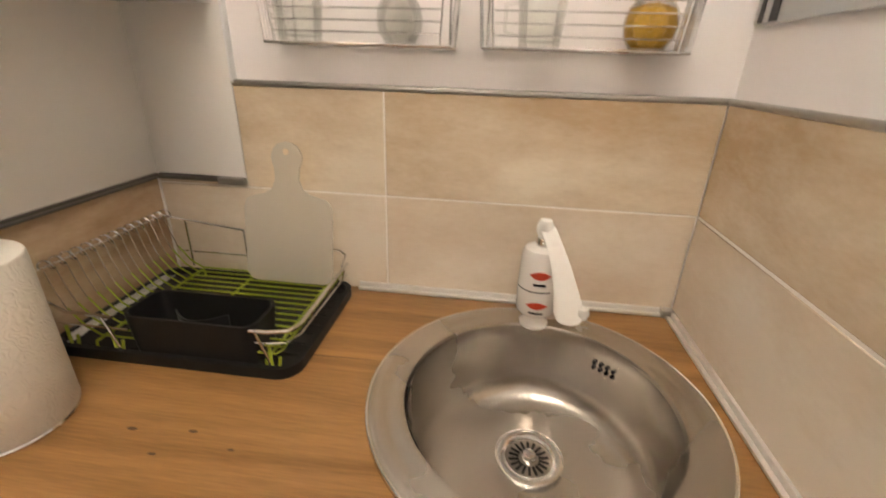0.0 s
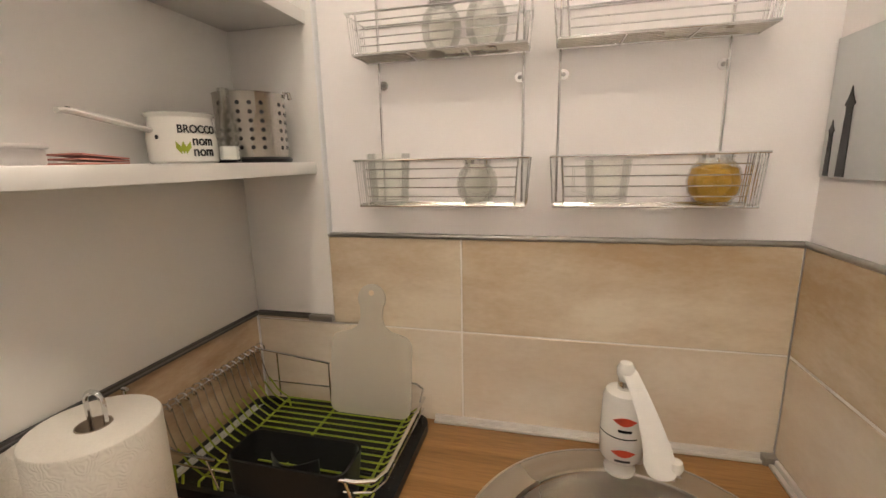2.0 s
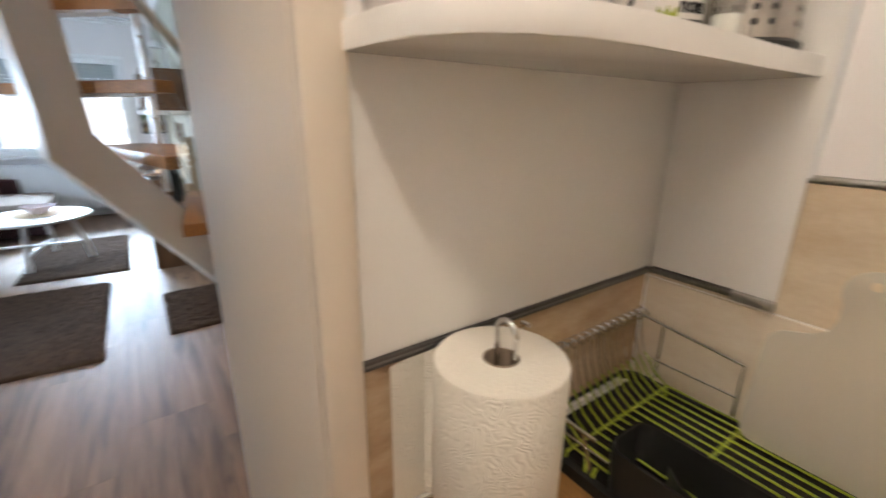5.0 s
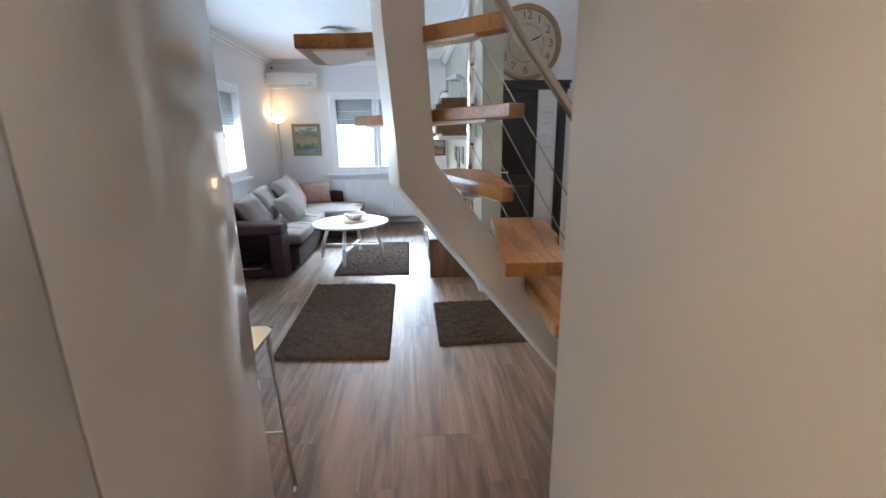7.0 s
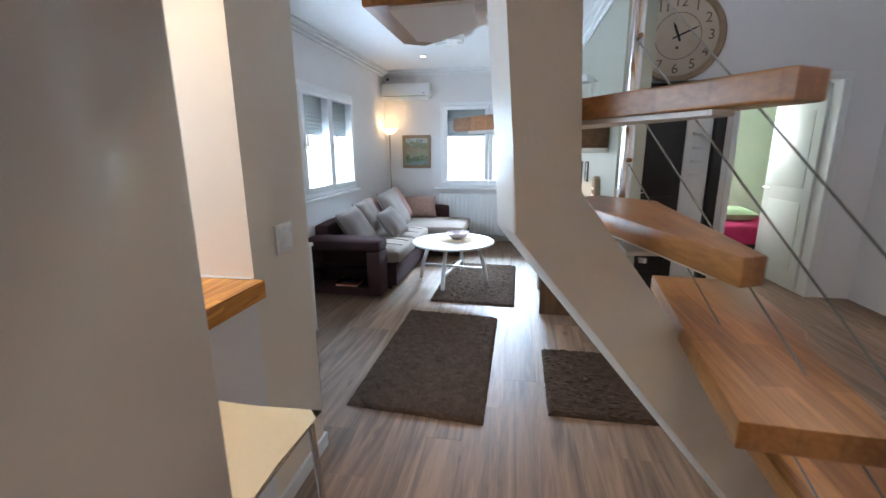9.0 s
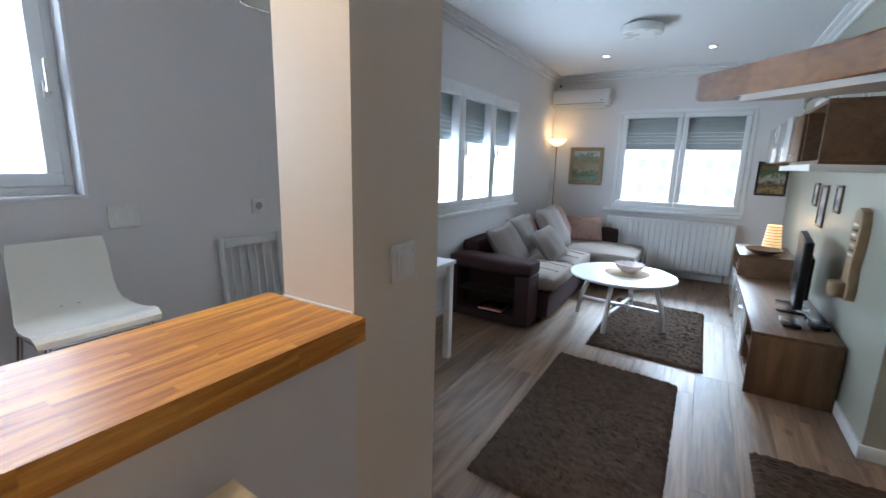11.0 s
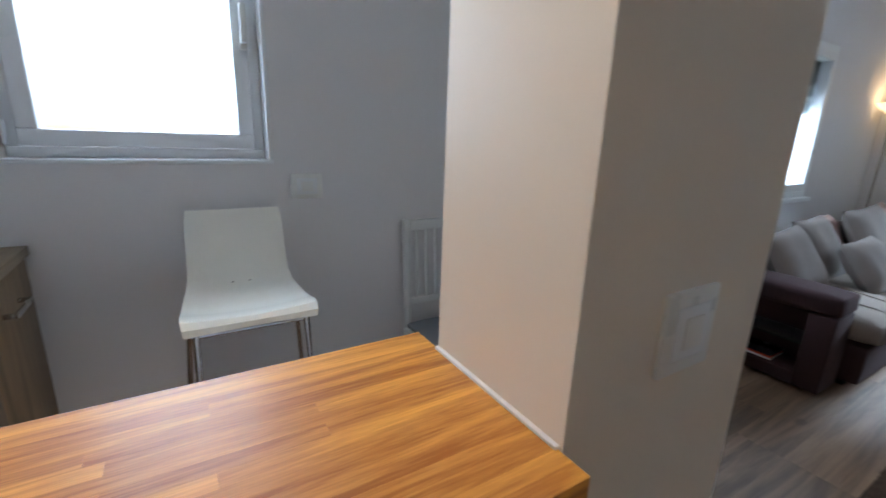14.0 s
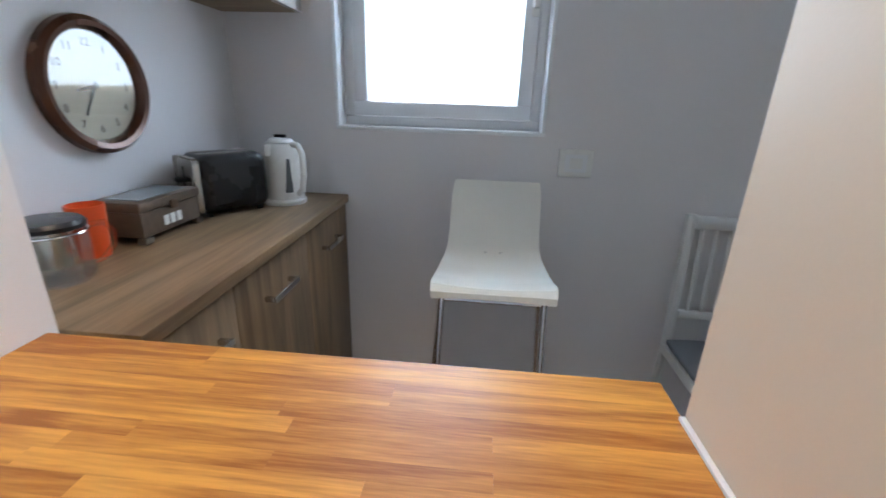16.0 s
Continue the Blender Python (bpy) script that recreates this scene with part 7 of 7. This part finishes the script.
tagged(part("media_player", box(-7.70, -7.35, -0.70, -0.45, 0.4205, 0.50, 0.004), BLACK, None), "black media player in the cabinet compartment", "media player")

tele = thing("television", (-6.15, -0.45, 0.4205), "black flat television on its own foot", "television", rz=-6)
part("foot", prism(rounded(-0.16, 0.16, -0.10, 0.10, 0.03), 0.0, 0.014, 0.003), BLACK, tele)
part("neck", box(-0.03, 0.03, -0.012, 0.022, 0.0145, 0.11, 0.004), BLACK, tele)
part("housing", box(-0.37, 0.37, -0.020, 0.028, 0.085, 0.545, 0.008, 3), DARK, tele)
part("screen", box(-0.352, 0.352, -0.0225, -0.0202, 0.105, 0.528), BLACK, tele)
part("back_bulge", box(-0.22, 0.22, 0.0285, 0.060, 0.12, 0.42, 0.015, 3), DARK, tele)
for x, y, z, w_, h_ in ((-5.72, -0.52, 0.4205, 0.10, 0.022), (-5.80, -0.37, 0.4205, 0.13, 0.035)):
    tagged(part("router", box(x - w_, x + w_, y - 0.05, y + 0.05, z, z + h_, 0.006), BLACK, None), "small black receiver box on the television stand", "receiver", "receiver boxes")

tl = thing("table_lamp", (-7.62, -0.46, 0.6222), "lit woven conical table lamp on the cabinet", "table lamp")
part("shade", lathe([(0.085, 0.0), (0.078, 0.08), (0.066, 0.19), (0.060, 0.26), (0.057, 0.26), (0.063, 0.19), (0.075, 0.08), (0.082, 0.0)], 40, caps=False), BASKETL, tl)
for k in range(9):
    r_ = 0.0862 - 0.0029 * k
    part("woven_band", tube([(r_ * math.cos(2 * math.pi * i / 32), r_ * math.sin(2 * math.pi * i / 32), 0.012 + 0.029 * k) for i in range(32)], 0.0035, 5, True), GOLDF, tl)
lamp("table_lamp_light", "POINT", (-7.62, -0.46, 0.95), (-7.62, -0.46, 0), 1.2, (1.0, 0.66, 0.34), soft=0.05)
wb_ = tagged(part("wooden_bowl", lathe([(0.0, 0.0), (0.06, 0.0), (0.13, 0.03), (0.16, 0.052), (0.154, 0.054), (0.12, 0.034), (0.05, 0.010), (0.0, 0.009)], 40, (-7.33, -0.55, 0.6222)), TVW, None), "shallow turned wooden bowl on the cabinet", "bowl")

cab = thing("wall_cabinet", (-6.95, -0.45, 1.49), "wall cabinet with white gloss fronts and walnut sides", "wall cabinet")
part("body", box(-0.65, 0.65, -0.155, 0.168, 0.0, 0.32, 0.002), TVW, cab)
for k in range(2):
    d = part("door", box(-0.65 + k * 0.651, -0.002 + k * 0.651, -0.174, -0.156, 0.0, 0.32, 0.002), GLOSS, cab)
    part("handle", box(-0.40 + k * 0.651, -0.25 + k * 0.651, -0.188, -0.1742, 0.05, 0.060, 0.003), CHROME, d)
ow = thing("open_wall_shelf", (-5.79, -0.45, 1.42), "walnut open wall shelf above a white board", "wall shelf")
part("white_board", box(-0.66, 0.50, -0.19, 0.168, 0.0, 0.038, 0.003), LAMW, ow)
part("top", box(-0.49, 0.49, -0.155, 0.168, 0.36, 0.382, 0.002), TVW, ow)
part("bottom", box(-0.49, 0.49, -0.155, 0.168, 0.0385, 0.06), TVW, ow)
for x in (-0.49, -0.05, 0.468):
    part("upright", box(x, x + 0.022, -0.155, 0.168, 0.0605, 0.3595, 0.002), TVW, ow)
# Near-black back, darker than the shelf's walnut boards.
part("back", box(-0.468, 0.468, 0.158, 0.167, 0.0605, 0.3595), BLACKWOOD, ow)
part("door", box(-0.467, -0.052, -0.173, -0.156, 0.062, 0.358, 0.002), TVW, ow)
part("handle", box(-0.33, -0.20, -0.186, -0.1732, 0.10, 0.110, 0.003), CHROME, ow)
fan = thing("small_globe", (-6.55, -0.46, 1.8102), "round chrome ornament ring on the cabinet", "ornament")
part("ring", tube([(0, 0.08 * math.cos(2 * math.pi * i / 32), 0.088 + 0.08 * math.sin(2 * math.pi * i / 32)) for i in range(32)], 0.007, 8, True), STEEL, fan)
part("foot", lathe([(0.0, 0.0), (0.05, 0.0), (0.045, 0.01), (0.0, 0.012)], 24), STEEL, fan)
tagged(part("white_jug", lathe([(0.0, 0.0), (0.05, 0.0), (0.065, 0.05), (0.055, 0.10), (0.035, 0.12), (0.0, 0.122)], 28, (-6.35, -0.45, 1.8102)), ENAMEL, None), "white china jug standing on the cabinet", "jug")
lan = thing("candle_lantern", (-5.72, -0.43, 1.8025), "white wooden candle lantern on the wall shelf", "lantern")
for sx in (-1, 1):
    for sy in (-1, 1):
        part("post", box(sx * 0.06 - 0.008, sx * 0.06 + 0.008, sy * 0.06 - 0.008, sy * 0.06 + 0.008, 0.02, 0.20), WLACQ, lan)
part("base", box(-0.075, 0.075, -0.075, 0.075, 0, 0.02, 0.003), WLACQ, lan)
part("roof", lathe([(0.11, 0.20), (0.10, 0.212), (0.03, 0.26), (0.0, 0.262)], 4), WLACQ, lan)

orn = thing("carved_ornament", (-5.60, -0.2805, 0.66), "carved wooden folk instrument hanging on the wall", "ornament")
ORNW = mat("pale_carved_wood", (0.36, 0.24, 0.14), 0.5, vary=0.3, scale=20, bump=0.4, bscale=60)
body = [(0.0, 0.0), (0.06, 0.01), (0.085, 0.06), (0.075, 0.13), (0.05, 0.18), (0.06, 0.24), (0.085, 0.36), (0.09, 0.46), (0.06, 0.54), (0.0, 0.56)]
bm = prism([(x, z) for x, z in body] + [(-x, z) for x, z in reversed(body[1:-1])], 0, 0.045, 0.006)
bmesh.ops.transform(bm, matrix=Matrix.Rotation(radians(90), 4, "X"), verts=bm.verts)
part("body", bm, ORNW, orn)
for k in range(7):
    part("inlay", box(-0.045, 0.045, -0.049, -0.0452, 0.27 + k * 0.03, 0.285 + k * 0.03, 0.001), BROWNINK if k % 2 else WHITEP, orn)
part("cup", lathe([(0.0, 0.0), (0.04, 0.0), (0.05, 0.05), (0.045, 0.09), (0.0, 0.09)], 20, (0.0, -0.075, 0.02)), ORNW, orn)

for x0, x1, y0, y1, nm in ((-8.575, -4.95, -0.2955, -0.2805, "baseboard_tv"), (-4.9595, -4.945, -0.295, -0.10, "baseboard_tv_end"), (-8.5775, -8.563, -3.10, -0.30, "baseboard_west"), (-8.56, -4.56, -3.1165, -3.102, "baseboard_south"), (-6.299, -6.285, -0.09, 0.06, "baseboard_hall"), (-3.4525, -3.0, -1.8795, -1.865, "baseboard_pier"), (-3.4525, -3.4385, -2.16, -1.8805, "baseboard_pier_end"), (-3.0, -2.16, -1.8795, -1.865, "baseboard_bar")):
    tagged(part(nm, box(x0, x1, y0, y1, 0.0005, 0.075, 0.003), WLACQ, None), "white painted skirting board", "baseboard", kind="structure")

downlight(-7.57, -2.25, 0)
downlight(-7.60, -1.22, 0)
downlight(-5.0, -1.22, 0)
downlight(-5.0, -2.25, 0)
cl = thing("ceiling_lamp", (-6.52, -1.75, H), "round white drum ceiling lamp", "ceiling lamp")
part("mount", lathe([(0.0, -0.03), (0.08, -0.03), (0.08, -0.0005), (0.0, -0.0005)], 32), WHITEP, cl)
part("drum", lathe([(0.0, -0.10), (0.165, -0.10), (0.172, -0.092), (0.172, -0.036), (0.165, -0.031), (0.0, -0.0305)], 56), WHITEP, cl)

# Frame is unseen, added to give the stairwell fill lamp a source.
sky = thing("window_4_added", (-4.3, 0.45, 3.385), "added unseen roof window frame above the stairwell", "window", kind="structure")
for x0, x1, y0, y1 in ((-0.65, 0.65, -0.50, -0.43), (-0.65, 0.65, 0.43, 0.50), (-0.65, -0.58, -0.4295, 0.4295), (0.58, 0.65, -0.4295, 0.4295)):
    part("frame", box(x0, x1, y0, y1, -0.03, 0.014, 0.005), PVC, sky)

# ---- outside ----
ground = tagged(part("ground", box(-600, 600, -600, 600, -12.2, -12.0), mat("grey_ground", (0.30, 0.31, 0.28), 0.9, vary=0.2, scale=0.2), None, smooth=False), "pale ground far below the windows", "ground", kind="structure")
# Facades and their windows emit, a glow put in for bright daylight outside.
FAC = mat("glowing_pale_facade", (0.72, 0.68, 0.64), 0.8, vary=0.06, scale=0.4, emit=0.95, glow=(0.94, 0.95, 1.0))
FWIN = mat("glowing_far_window", (0.22, 0.25, 0.28), 0.4, emit=0.78, glow=(0.86, 0.91, 1.0))


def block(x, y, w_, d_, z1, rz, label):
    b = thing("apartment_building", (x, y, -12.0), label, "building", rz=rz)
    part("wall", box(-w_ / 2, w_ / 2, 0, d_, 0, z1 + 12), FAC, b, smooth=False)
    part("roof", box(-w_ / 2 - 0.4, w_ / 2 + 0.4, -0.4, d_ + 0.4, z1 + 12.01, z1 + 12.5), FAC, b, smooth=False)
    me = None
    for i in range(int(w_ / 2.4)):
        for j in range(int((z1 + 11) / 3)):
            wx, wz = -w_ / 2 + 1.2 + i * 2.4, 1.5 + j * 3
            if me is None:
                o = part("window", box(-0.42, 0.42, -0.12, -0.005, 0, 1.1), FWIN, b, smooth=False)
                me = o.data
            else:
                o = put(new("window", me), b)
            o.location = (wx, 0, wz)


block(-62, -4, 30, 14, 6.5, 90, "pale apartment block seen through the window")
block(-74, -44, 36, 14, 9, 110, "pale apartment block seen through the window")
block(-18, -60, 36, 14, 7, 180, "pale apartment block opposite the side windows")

# ---- floor planks, a piece each ----
random.seed(4)
PW, PL = 0.193, 1.285
shapes = {}


def plank(x0, x1, y0, y1):
    key = (round(x1 - x0, 3), round(y1 - y0, 3))
    if key not in shapes:
        me = bpy.data.meshes.new("plank")
        bm_ = box(0, key[0] - 0.0007, 0, key[1] - 0.0007, -0.0118, 0.0, 0.0005, 1)
        bm_.to_mesh(me)
        bm_.free()
        me.materials.append(FLOORW)
        shapes[key] = me
    o = put(new("plank", shapes[key]), floor)
    o.location = (x0, y0, 0)


row = 0
y = -3.52
while y < 2.25:
    x = -8.73 - random.choice((0.0, 0.32, 0.64, 0.96))
    while x < 0.15:
        a, b = max(x, -8.73), min(x + PL, 0.15)
        if b - a > 0.05:
            plank(a, b, y, min(y + PW, 2.25))
        x += PL
    y += PW
tagged(part("floor_bedroom", box(-8.55, -6.45, 2.25, 3.6, -0.0118, -0.001), FLOORW, None, smooth=False), "oak laminate bedroom floor", "floor", kind="structure")
